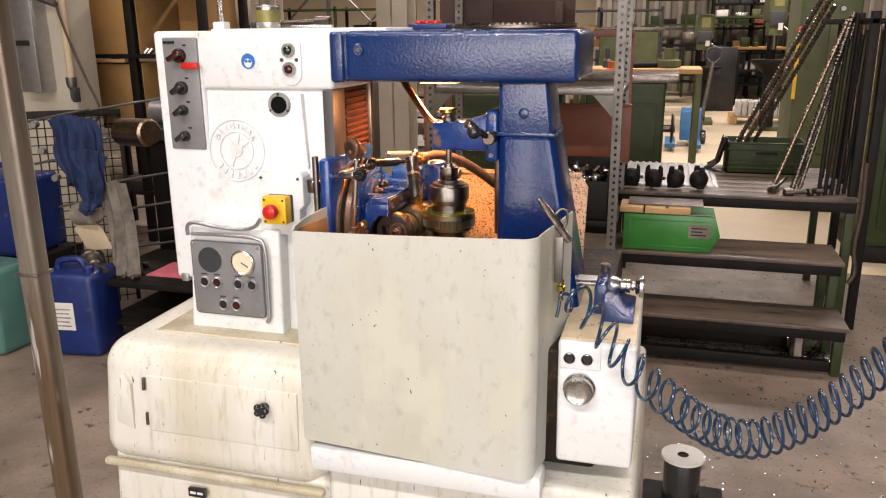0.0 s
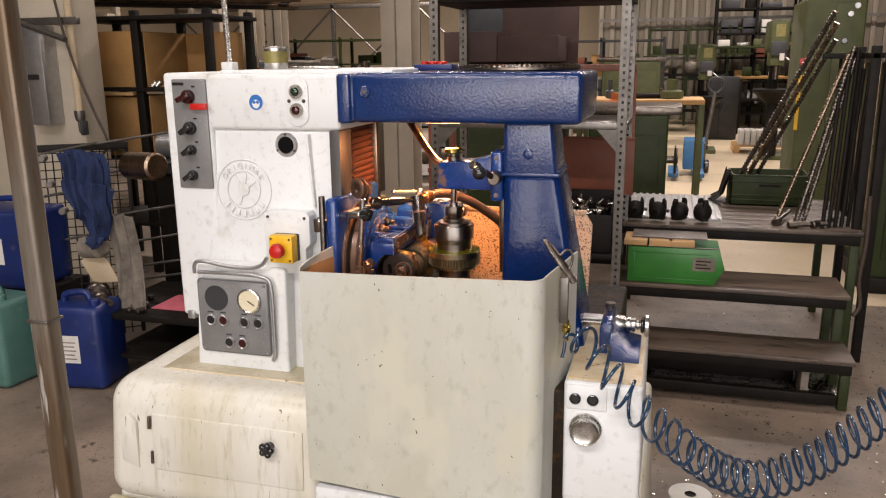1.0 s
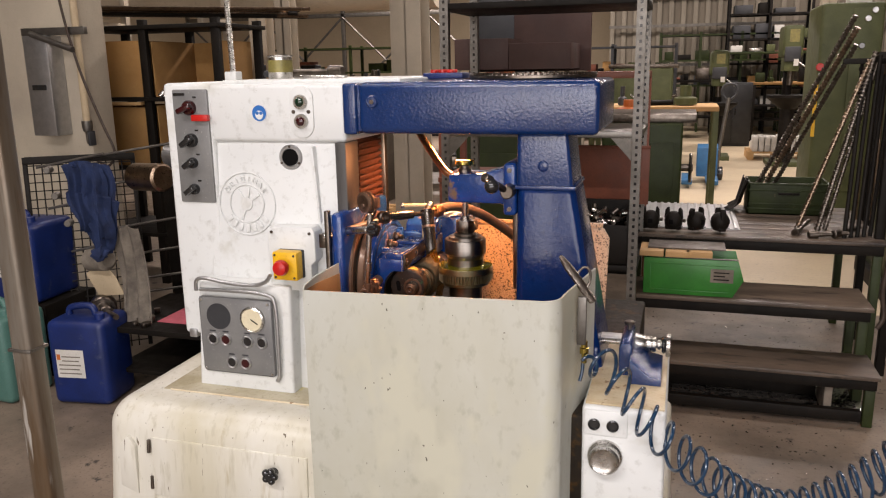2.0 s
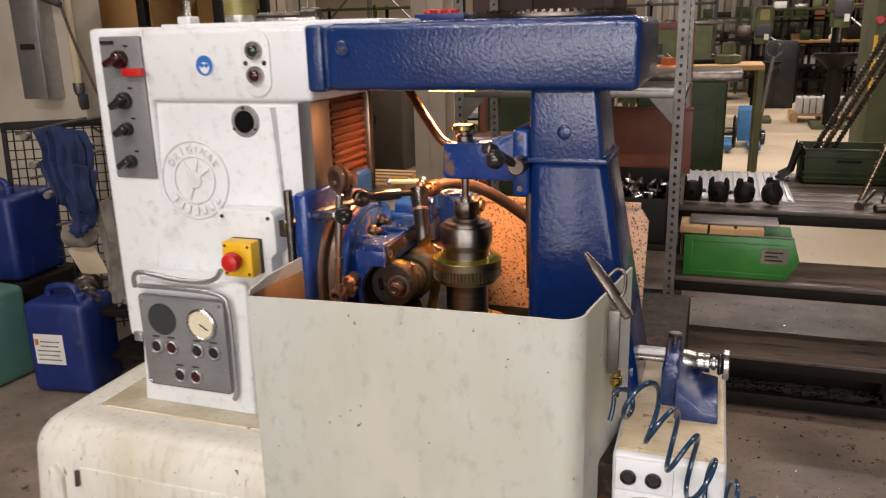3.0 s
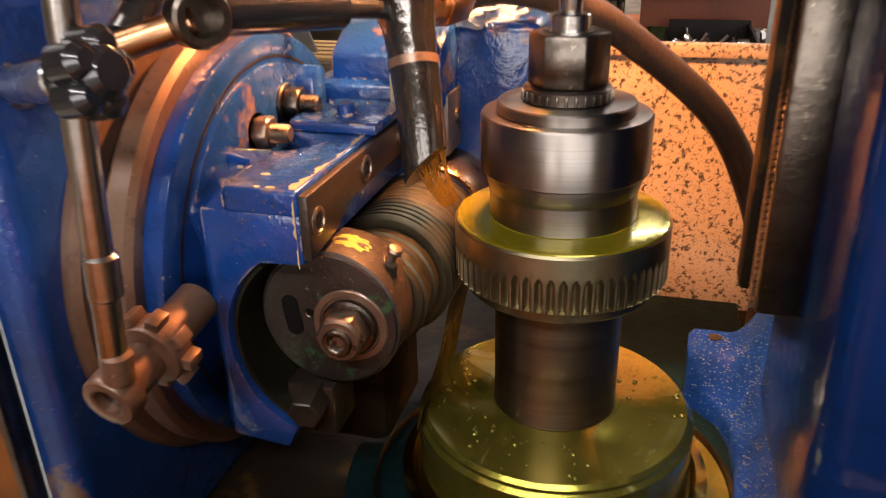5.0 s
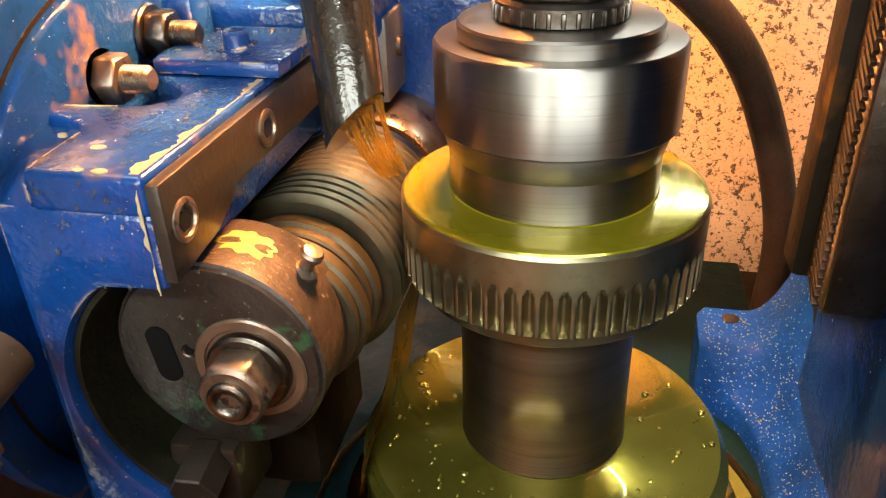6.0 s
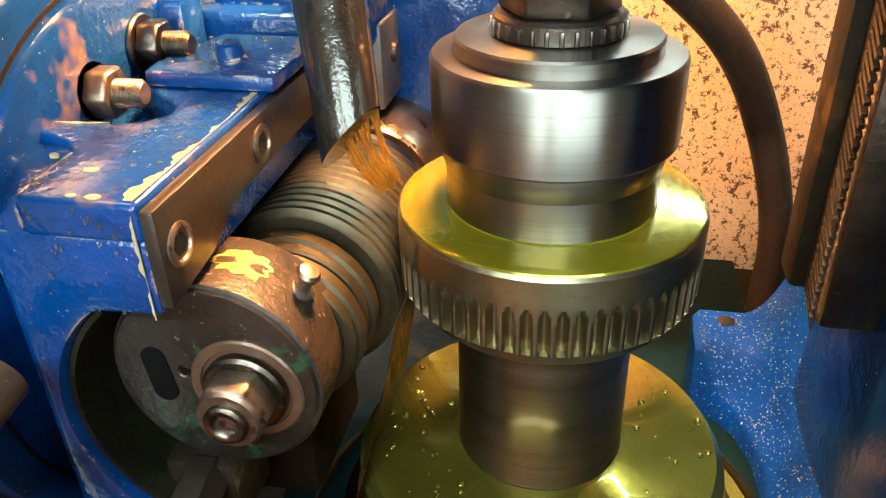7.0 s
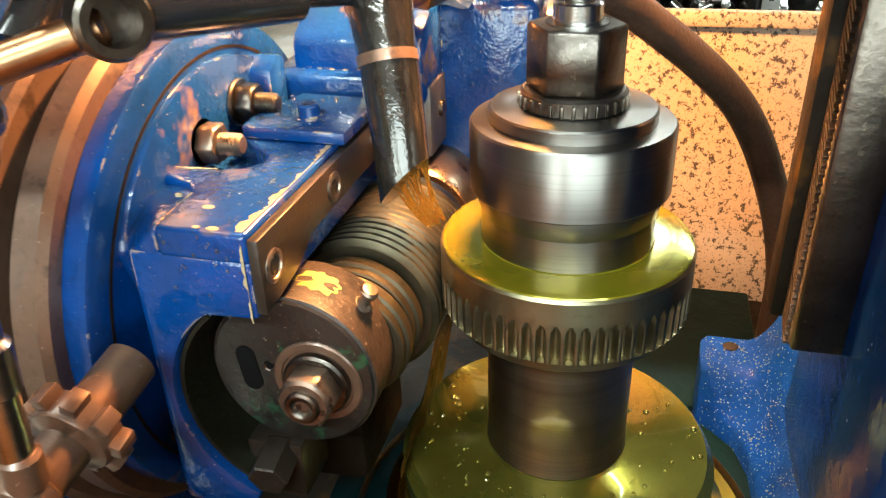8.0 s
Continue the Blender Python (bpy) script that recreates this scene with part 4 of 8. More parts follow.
def right_box():
    bx = part("drive_box", shape(frustum, (-0.194, -0.012, 1.752, 2.175), (-0.196, -0.014, 1.748, 2.17), 0.615, 0.935, 0.010), M_WHITE, machine, "white index drive box with streaked paint")
    part("box_top", shape(box, (-0.190, 1.76, 0.934), (-0.018, 2.162, 0.940), 0.002), M_CREAM, bx, "cream top worn brown")
    part("button_plate", shape(box, (-0.190, 1.744, 0.868), (-0.095, 1.752, 0.928), 0.003), M_WHITE, bx)
    for x in (-0.168, -0.127):
        bm = bmesh.new()
        lathe(bm, [(0.0135, 0), (0.0135, 0.006), (0.0105, 0.008), (0.0095, 0.004)], aim((x, 1.746, 0.895), (x, 1.6, 0.895)), 24)
        part("push_button", bm, M_BLACK, bx)
    bm = bmesh.new()
    lathe(bm, [(0.038, 0), (0.038, 0.010), (0.034, 0.014), (0.034, 0.030), (0.030, 0.034), (0.024, 0.030), (0.008, 0.030)], aim((-0.142, 1.750, 0.820), (-0.142, 1.6, 0.820)), 40)
    part("hand_knob", bm, M_CHROME, bx, "turned steel hand knob")
    part("box_leg", shape(box, (-0.10, 1.95, 0.03), (-0.03, 2.05, 0.62), 0.005), M_BASE, bx)
    # blue bearing stand with its shaft on the box
    st = bmesh.new()
    prism(st, [(-0.132, 0.938), (-0.100, 0.938), (-0.100, 1.012), (-0.106, 1.020), (-0.126, 1.020), (-0.132, 1.012)], "xz", 1.935, 2.09, 0.004)
    prism(st, [(-0.104, 0.938), (-0.030, 0.938), (-0.030, 0.955), (-0.058, 0.960), (-0.104, 0.998)], "xz", 1.885, 2.06, 0.003)
    st = part("bearing_stand", st, M_BLUE, machine, "blue bearing stand")
    part("shaft", shape(cyl, (-0.235, 2.05, 0.985), (-0.02, 2.05, 0.985), 0.0085), M_CHROME, st)
    part("shaft_shelf", shape(box, (-0.22, 2.03, 0.996), (-0.13, 2.07, 1.001), 0.001), M_ALU, st)
    bm = bmesh.new()
    for x0, x1, r in ((-0.10, -0.072, 0.024), (-0.072, -0.058, 0.019), (-0.058, -0.047, 0.019), (-0.045, -0.036, 0.013)):
        cyl(bm, (x0, 2.05, 0.985), (x1, 2.05, 0.985), r, r - (0.004 if r > 0.02 else 0), bevel=0.002)
    part("graduated_collar", bm, M_CHROME, st)
    part("hand_disc", shape(cyl, (-0.024, 2.05, 0.985), (-0.012, 2.05, 0.985), 0.029, bevel=0.002, seg=36), M_CHROME, st)
    part("disc_back", shape(cyl, (-0.034, 2.05, 0.985), (-0.024, 2.05, 0.985), 0.022, bevel=0.004), M_BLACK, st)
    bm = bmesh.new()
    lathe(bm, [(0.005, 0), (0.005, 0.014), (0.013, 0.016), (0.0135, 0.022), (0.011, 0.024)], aim((-0.115, 2.05, 1.018), (-0.115, 2.05, 2)), 22)
    part("clamp_screw", bm, M_DARKSTEEL, st)
    part("web", shape(box, (-0.245, 1.97, 0.80), (-0.185, 2.07, 0.992), 0.006), M_BLUE, st)


right_box()


def hob_head():
    HX, HZ = -0.671, 1.111           # hob axis, along y
    SY, SZ = 2.09, 1.120             # swivel axis, along x
    unit = thing("hob_head", (-0.845, 2.10, 0.90), "blue hob head with its slide, arbor and oily hob", "machine head")
    sl = bmesh.new()
    box(sl, (-0.860, 1.898, 0.90), (-0.826, 2.224, 1.318), 0.012, None, 3)
    box(sl, (-0.90, 1.94, 0.93), (-0.85, 2.212, 1.30), 0.01)
    slide = part("hob_slide", sl, M_BLUEOIL, unit, "blue vertical hob slide")
    part("slide_gib", shape(box, (-0.872, 1.888, 0.90), (-0.860, 1.905, 1.325), 0.002), M_DARKSTEEL, slide)
    part("slide_gib", shape(box, (-0.895, 1.900, 1.225), (-0.872, 1.925, 1.262), 0.003), M_DARKSTEEL, slide)
    sw = lambda x: Matrix.Translation((x, SY, SZ)) @ Matrix.Rotation(radians(90), 4, "Y")
    part("swivel_ring", shape(lathe, [(0.170, 0), (0.170, 0.012), (0.166, 0.016)], sw(-0.832), 96), M_RING, slide, "brown oiled swivel ring")
    # near-black disc, the shade between the rings is in its colour
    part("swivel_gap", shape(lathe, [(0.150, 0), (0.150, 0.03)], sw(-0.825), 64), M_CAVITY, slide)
    part("swivel_ring", shape(lathe, [(0.158, 0), (0.162, 0.004), (0.162, 0.018), (0.158, 0.022)], sw(-0.808), 96), M_RING, slide)
    head = part("swivel_head", shape(lathe, [(0.148, 0), (0.150, 0.004), (0.150, 0.016), (0.147, 0.018), (0.136, 0.018)], sw(-0.788), 96), M_BLUEOIL, unit, "worn blue hob head with bare metal edges")
    # raised near-black ring gives the groove's shade by colour
    part("groove", shape(lathe, [(0.1345, 0), (0.1345, 0.0010), (0.1325, 0.0010), (0.1325, 0)], sw(-0.7705), 96, False), M_CAVITY, unit)
    # body: lower block with the round mouth, top slab with the pocket for the studs
    MX, MZ, MR = -0.679, 1.100, 0.069
    arc = [(MX + MR * math.cos(radians(a)), MZ + MR * math.sin(radians(a))) for a in range(126, 250, 6)]
    prof = [(-0.756, 1.190), (-0.690, 1.190), (-0.690, 1.157), (-0.712, 1.156)] + arc + [(-0.715, 1.020), (-0.756, 1.024)]
    part("head_body", shape(prism, prof, "xz", 1.966, 2.150, 0.003), M_BLUEOIL, unit, "worn blue casting round the hob support")
    part("head_flank", shape(prism, [(-0.7555, 1.968), (-0.776, 1.990), (-0.776, 2.150), (-0.7555, 2.150)], "xy", 1.024, 1.189, 0.004), M_BLUEOIL, unit)
    slab = [(-0.690, 1.9655), (-0.738, 1.9655), (-0.740, 2.004), (-0.747, 2.014), (-0.762, 2.021), (-0.781, 2.026), (-0.781, 2.034), (-0.740, 2.037),
            (-0.729, 2.041), (-0.722, 2.050), (-0.724, 2.062), (-0.738, 2.073), (-0.752, 2.084), (-0.752, 2.150), (-0.690, 2.150)]
    part("head_top", shape(prism, slab, "xy", 1.188, 1.2045, 0.0026, None, 3), M_BLUEOIL, unit, "blue top face with a pocket for the studs")
    bm = bmesh.new()
    for p in ((-0.7385, 1.967, 1.2030), (-0.7385, 2.020, 1.2030), (-0.777, 2.024, 1.1985), (-0.777, 1.991, 1.186), (-0.7555, 1.9675, 1.186), (-0.7385, 1.9665, 1.186), (-0.7385, 2.024, 1.186), (-0.777, 2.024, 1.186)):
        bm.verts.new(p)
    bmesh.ops.convex_hull(bm, input=bm.verts[:])
    part("head_flank", bevelled(bm, 0.002), M_BLUEOIL, unit)
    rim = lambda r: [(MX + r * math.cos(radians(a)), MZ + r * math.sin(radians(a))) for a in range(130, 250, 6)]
    part("head_mouth", shape(prism, rim(0.0685) + rim(0.0660)[::-1], "xz", 1.972, 2.150, 0.0), M_MOUTH, unit, "dark olive lining of the mouth")
    # black plate added behind the hob, shade of the hollow by colour
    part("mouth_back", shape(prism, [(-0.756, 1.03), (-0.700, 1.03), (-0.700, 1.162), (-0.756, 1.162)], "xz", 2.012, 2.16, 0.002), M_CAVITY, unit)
    # cheek on the swivel disc, ending in a point behind the studs
    cheek = [(SY + 0.129 * math.cos(radians(a)), SZ + 0.129 * math.sin(radians(a))) for a in range(62, 158, 6)]
    part("head_cheek", shape(prism, [(2.155, 1.188), (2.152, 1.234)] + cheek + [(1.985, 1.150), (2.026, 1.186)], "yz", -0.780, -0.7665, 0.003), M_BLUEOIL, unit)
    part("head_cheek", shape(prism, [(2.128, 1.190), (2.155, 1.190), (2.156, 1.236), (2.146, 1.239), (2.132, 1.232)], "yz", -0.780, -0.752, 0.003), M_BLUEOIL, unit)
    bm = bmesh.new()
    box(bm, (-0.770, 2.158, 1.02), (-0.690, 2.31, 1.225), 0.008, None, 3)
    prism(bm, [(2.165, 1.20), (2.34, 1.20), (2.33, 1.258), (2.20, 1.265), (2.165, 1.245)], "yz", -0.752, -0.66, 0.006)
    box(bm, (-0.67, 2.215, 1.10), (-0.592, 2.335, 1.262), 0.008, None, 3)
    part("gear_case", bm, M_BLUEOIL, unit, "oily blue gear case with worn edges")
    part("case_edge", shape(box, (-0.700, 2.156, 1.204), (-0.694, 2.166, 1.250), 0.002), M_PRIMER, unit)
    part("top_plate", shape(prism, [(-0.750, 2.082), (-0.684, 2.080), (-0.684, 2.148), (-0.740, 2.150), (-0.752, 2.098)], "xy", 1.2048, 1.2125, 0.0015), M_BLUEOIL, unit, "dark blue cover plate wet with oil")
    bm = bmesh.new()
    cyl(bm, (-0.715, 2.104, 1.2122), (-0.715, 2.104, 1.2215), 0.0068, bevel=0.0012)
    cyl(bm, (-0.715, 2.104, 1.2115), (-0.715, 2.104, 1.2135), 0.0085, bevel=0.0005)
    blt = part("cap_screw", bm, M_BLUEOIL, unit)
    part("socket", shape(cyl, (-0.715, 2.104, 1.2195), (-0.715, 2.104, 1.2218), 0.0034, seg=6), M_BLACK, blt)
    for y, z, x0, m in ((2.066, 1.207, -0.7695, M_NUT), (2.112, 1.217, -0.7670, M_DARKSTEEL)):
        bm = bmesh.new()
        cyl(bm, (x0, y, z), (x0 + 0.003, y, z), 0.0150, seg=32, bevel=0.001)
        hexagon(bm, (x0 + 0.003, y, z), (x0 + 0.0145, y, z), 0.0130, 0.0014)
        b = part("bolt", bm, m, unit, "oily hexagon nut on a stud")
        st = bmesh.new()
        prof = [(0.0060, 0)]
        for k in range(9):
            prof += [(0.0068, 0.0006 + k * 0.00145), (0.0060, 0.0013 + k * 0.00145)]
        prof += [(0.0048, 0.0142)]
        lathe(st, prof, aim((x0 + 0.014, y, z), (0, y, z)), 22)
        part("stud", st, m, b)
    bm = bmesh.new()
    prism(bm, [(1.9645, 1.2022), (2.162, 1.2022), (2.162, 1.177), (2.022, 1.177), (2.015, 1.172), (2.000, 1.166), (1.9645, 1.162)], "yz", -0.6895, -0.6838, 0.0010)
    bar = part("clamp_bar", bm, M_BAR, unit, "brown steel clamp bar with bare edges")
    for y, z in ((1.977, 1.183), (2.058, 1.189), (2.135, 1.189)):
        bm = bmesh.new()
        lathe(bm, [(0.0088, 0), (0.0088, 0.0012), (0.0080, 0.0018), (0.0066, 0.0018), (0.0062, 0.0006), (0.0050, 0.0006)], aim((-0.6842, y, z), (0, y, z)), 28)
        sc = part("cap_screw", bm, M_NUT, bar)
        part("socket", shape(cyl, (-0.6846, y, z), (-0.6832, y, z), 0.0046, seg=6), M_BLACK, sc)

    def chipped(p0, p1, side, up, width, seed, n=60):
        """A ragged strip of bare primer along an edge."""
        p0, p1, side, up = Vector(p0), Vector(p1), Vector(side), Vector(up)
        bm, a, b = bmesh.new(), [], []
        for k in range(n + 1):
            p = p0.lerp(p1, k / n)
            w = width * max(0.05, 0.45 + 1.5 * noise.noise(p * 60 + Vector((seed, 0, 0))) + 0.8 * noise.noise(p * 300))
            a.append(bm.verts.new(p + up * 0.0003))
            b.append(bm.verts.new(p + side * w + up * 0.0003))
        for k in range(n):
            bm.faces.new((a[k], a[k + 1], b[k + 1], b[k]))
        bmesh.ops.recalc_face_normals(bm, faces=bm.faces)
        bmesh.ops.solidify(bm, geom=bm.faces[:], thickness=0.0004)
        part("bare_edge", bm, M_PRIMER, unit, "chipped edge of bare tan primer")

    chipped((-0.6925, 1.968, 1.2045), (-0.6925, 2.080, 1.2045), (-1, 0, 0), (0, 0, 1), 0.0042, 1, 110)
    chipped((-0.6925, 1.9655, 1.200), (-0.6925, 1.9655, 1.156), (-1, 0, 0), (0, -1, 0), 0.0016, 3, 40)
    chipped((-0.7375, 1.972, 1.2045), (-0.7395, 2.004, 1.2045), (1, 0, 0), (0, 0, 1), 0.0014, 5, 40)
    chipped((-0.776, 2.0335, 1.2045), (-0.742, 2.0360, 1.2045), (0, -1, 0), (0, 0, 1), 0.0012, 9, 40)
    for k, (x, y, s) in enumerate(((-0.722, 1.990, 0.0032), (-0.708, 1.9665, 0.003), (-0.7165, 1.9665, 0.002), (-0.745, 2.001, 0.002))):
        outline = [((x + s * (1 + 0.5 * noise.noise(Vector((3 * math.cos(a), 3 * math.sin(a), k)))) * math.cos(a), y + 0.6 * s * math.sin(a) + (0.0024 if y < 1.97 else 0))) for a in [2 * math.pi * i / 14 for i in range(14)]]
        part("paint_chip", shape(prism, outline, "xy", 1.2035, 1.2049), M_PRIMER, unit)
    # oil spatter standing on the blue casting
    rng, verts, faces = random.Random(31), [], []

    def drop(p, r, e1, e2, up):
        o = len(verts)
        for h, w in ((0.0, 1.0), (0.4, 0.8)):
            verts.extend([p + up * (r * h) + (e1 * math.cos(a) + e2 * math.sin(a)) * (r * w) for a in [math.pi * k / 4 for k in range(8)]])
        verts.append(p + up * (r * 0.6))
        for k in range(8):
            j = (k + 1) % 8
            faces.extend([(o + k, o + j, o + 8 + j, o + 8 + k), (o + 8 + k, o + 8 + j, o + 16)])

    X, Y, Z = Vector((1, 0, 0)), Vector((0, 1, 0)), Vector((0, 0, 1))
    for k in range(150):
        x, y = -0.752 + 0.058 * rng.random(), 1.970 + 0.176 * rng.random()
        if x < -0.738 and y < 2.03:
            continue
        z = 1.2125 if y > 2.084 and x < -0.686 else 1.2045 if y < 2.035 or x > -0.72 else 1.190
        drop(Vector((x, y, z)), 0.0004 + 0.0012 * rng.random() ** 3, X * (1 + rng.random()), Y * (1 + rng.random()), Z)
    for k in range(45):
        drop(Vector((-0.690 - 0.045 * rng.random(), 1.9655, 1.155 + 0.046 * rng.random())), 0.0003 + 0.0009 * rng.random() ** 3, X, Z * 1.4, -Y)
    me = bpy.data.meshes.new("oil_spatter")
    me.from_pydata(verts, [], faces)
    bm = bmesh.new()
    bm.from_mesh(me)
    bpy.data.meshes.remove(me)
    tagged(part("oil_spatter", bm, M_DROP, unit, "clear spattered oil"), kind="stuff")
    bm = bmesh.new()
    box(bm, (-0.690, 2.175, 1.162), (-0.658, 2.33, 1.212), 0.002)
    blk = part("guide_block", bm, M_MILLED, unit, "grey milled steel guide block")
    part("cap_screw", shape(cyl, (-0.659, 2.20, 1.190), (-0.655, 2.20, 1.190), 0.006), M_DARKSTEEL, blk)
    part("rear_bearing", shape(lathe, [(0.044, 0), (0.047, 0.004), (0.047, 0.07), (0.044, 0.08)], aim((HX, 2.165, HZ), (HX, 3, HZ)), 44), M_BROWNSTEEL, unit)
    for k, r in enumerate((0.024, 0.018, 0.012)):
        part("end_cap", shape(cyl, (-0.594 + 0.008 * k, 2.275, 1.226), (-0.585 + 0.008 * k, 2.275, 1.226), r * 1.2, bevel=0.002), M_BROWNSTEEL, unit)
    # front support of the hob arbor: a drum set off from the arbor's axis
    CX, CZ, CR, FY = -0.686, 1.1125, 0.0468, 1.984
    sup = part("arbor_support", shape(lathe, [(CR - 0.0025, 0), (CR, 0.0018), (CR, 0.040), (CR - 0.0012, 0.042)], aim((CX, FY, CZ), (CX, 3, CZ)), 96), M_SCUFF, unit, "dark scuffed arbor support with a yellow paint patch")
    part("face_plate", shape(lathe, [(CR - 0.0012, 0), (CR - 0.0022, 0.0014), (CR - 0.003, 0.0016)], aim((CX, FY + 0.0005, CZ), (CX, 1, CZ)), 96), M_FACE, sup, "blackened front face with green paint remains")
    bm = bmesh.new()
    prism(bm, [(0.0056 * math.cos(a), (0.0085 if math.sin(a) > 0 else -0.0085) + 0.0056 * math.sin(a)) for a in [2 * math.pi * (k + 0.5) / 24 for k in range(24)]], "xz", FY - 0.0018, FY + 0.0006, 0.0, Matrix.Translation((-0.7105, 0, 1.1135)) @ Matrix.Rotation(radians(-8), 4, "Y"))
    part("slot", bm, M_HOLE, sup)
    ph = part("pin_hole", shape(lathe, [(0.0034, 0), (0.0030, 0.0008), (0.0022, 0.0002)], aim((-0.6985, FY - 0.0010, 1.1165), (-0.6985, 1, 1.1165)), 18), M_DARKSTEEL, sup)
    part("hole", shape(cyl, (-0.6985, FY - 0.0010, 1.1165), (-0.6985, FY - 0.0015, 1.1165), 0.0020, seg=14), M_HOLE, ph)
    bm, tmp = bmesh.new(), []
    for k in range(40):
        a = 2 * math.pi * k / 40
        rr = 1 + 0.55 * noise.noise(Vector((2.2 * math.cos(a), 2.2 * math.sin(a), 4.0))) + 0.25 * noise.noise(Vector((7 * math.cos(a), 7 * math.sin(a), 1.0)))
        th = radians(77) - 0.0125 * math.cos(a) * rr / CR
        tmp.append((CX + (CR + 0.0002) * math.cos(th), 2.006 + 0.0085 * math.sin(a) * rr, CZ + (CR + 0.0002) * math.sin(th)))
    c = bm.verts.new((CX + (CR + 0.0003) * math.cos(radians(77)), 2.006, CZ + (CR + 0.0003) * math.sin(radians(77))))
    vs = [bm.verts.new(p) for p in tmp]
    for k in range(40):
        bm.faces.new((c, vs[k], vs[(k + 1) % 40]))
    bmesh.ops.recalc_face_normals(bm, faces=bm.faces)
    bmesh.ops.solidify(bm, geom=bm.faces[:], thickness=0.0004)
    part("paint_patch", bm, mat("yellow_paint_patch", (0.36, 0.32, 0.05), (0.27, 0.23, 0.035), 0.4, scale=60, bump=0.2), sup)
    na, nb = Vector((CX + 0.0450 * math.cos(radians(44)), 2.009, CZ + 0.0450 * math.sin(radians(44)))), Vector((CX + 0.08 * math.cos(radians(52)), 2.007, CZ + 0.08 * math.sin(radians(52))))
    bm = bmesh.new()
    lathe(bm, [(0.0062, 0), (0.0062, 0.002), (0.0034, 0.0035), (0.0032, 0.0085), (0.0050, 0.0095), (0.0053, 0.0115), (0.0042, 0.0132), (0.0018, 0.0136)], aim(na, nb), 24)
    part("oil_nipple", bm, M_NUT, sup)
    bm = bmesh.new()
    lathe(bm, [(0.0250, 0), (0.0250, 0.0012), (0.0240, 0.0020), (0.0205, 0.0020), (0.0200, 0.0008), (0.018, 0.0006)], aim((HX, FY - 0.0008, HZ), (HX, 1, HZ)), 56)
    part("bearing_ring", bm, M_RING, sup)
    part("bearing_seal", shape(lathe, [(0.0185, 0), (0.0185, 0.0048), (0.0172, 0.0062), (0.015, 0.0062)], aim((HX, FY - 0.0005, HZ), (HX, 1, HZ)), 48), M_DARKSTEEL, sup)
    bm = bmesh.new()
    hexagon(bm, (HX, FY - 0.006, HZ), (HX, FY - 0.0205, HZ), 0.0160, 0.0010)
    arb = part("arbor_nut", bm, M_NUT, sup, "worn hexagon arbor nut")
    part("nut_face", shape(lathe, [(0.0142, 0), (0.0128, 0.0016), (0.0098, 0.0018)], aim((HX, FY - 0.0204, HZ), (HX, 1, HZ)), 40), M_NUT, arb)
    part("arbor_end", shape(lathe, [(0.0092, 0), (0.0092, 0.0028), (0.0082, 0.0040), (0.0066, 0.0042), (0.0052, 0.0034), (0.0040, 0.0006)], aim((HX, FY - 0.0215, HZ), (HX, 1, HZ)), 32), M_DARKSTEEL, arb)
    # arbor, spacer and hob
    part("spacer", shape(lathe, [(0.0330, 0.006), (0.0332, 0.0065), (0.0332, 0.019), (0.0320, 0.020)], aim((HX, 2.020, HZ), (HX, 3, HZ)), 64), M_TURNED, unit, "oily bright spacer ring")
    for y, r in ((2.020, 0.0365), (2.039, 0.0370)):
        part("flange_ring", shape(lathe, [(r - 0.001, 0), (r, 0.001), (r, 0.006), (r + 0.002, 0.007), (r + 0.002, 0.014)], aim((HX, y - 0.004, HZ), (HX, 3, HZ)), 64), M_HOB, unit)
    prof = [(0.0428, 0)]
    N = 13
    for k in range(N):
        y = 0.001 + k * 0.0069
        prof += [(0.0436, y), (0.0464, y + 0.0022), (0.0466, y + 0.0044), (0.0436, y + 0.0066)]
    prof += [(0.0428, N * 0.0069 + 0.002)]
    part("hob", shape(lathe, prof, aim((HX, 2.054, HZ), (HX, 3, HZ)), 80), M_HOB, unit, "steel hob wet with oil")
    part("rear_spacer", shape(lathe, [(0.047, 0), (0.047, 0.006), (0.043, 0.008), (0.043, 0.014), (0.038, 0.016), (0.038, 0.02)], aim((HX, 2.146, HZ), (HX, 3, HZ)), 56), M_TURNED, unit)
    bm = bmesh.new()
    box(bm, (-0.722, 1.984, 1.020), (-0.688, 2.020, 1.060), 0.003, None)
    cyl(bm, (-0.703, 1.99, 1.052), (-0.702, 1.966, 1.048), 0.012, seg=6, bevel=0.001)
    part("lower_clamp", bm, M_BAR, unit)
    # near-black block, the darkness under the head put into its colour
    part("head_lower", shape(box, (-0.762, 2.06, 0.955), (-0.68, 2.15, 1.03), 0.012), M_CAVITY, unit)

    # coolant cock, nozzle and hose
    cock = bmesh.new()
    ball(cock, (-0.673, 2.118, 1.280), 0.0185)
    cyl(cock, (-0.673, 2.118, 1.28), (-0.650, 2.175, 1.287), 0.014, bevel=0.002)
    cyl(cock, (-0.673, 2.135, 1.27), (-0.673, 2.14, 1.305), 0.0105, bevel=0.002)
    hexagon(cock, (-0.660, 2.150, 1.285), (-0.650, 2.176, 1.287), 0.019)
    cock = part("coolant_cock", cock, M_COPPER, unit, "oily brass coolant cock")
    bm = bmesh.new()
    ball(bm, (-0.669, 2.140, 1.305), 0.0105)
    cyl(bm, (-0.669, 2.140, 1.305), (-0.752, 2.142, 1.300), 0.0030)
    ball(bm, (-0.751, 2.142, 1.300), 0.0078)
    part("cock_handle", bm, M_CHROME, cock, "steel cock handle with ball ends")
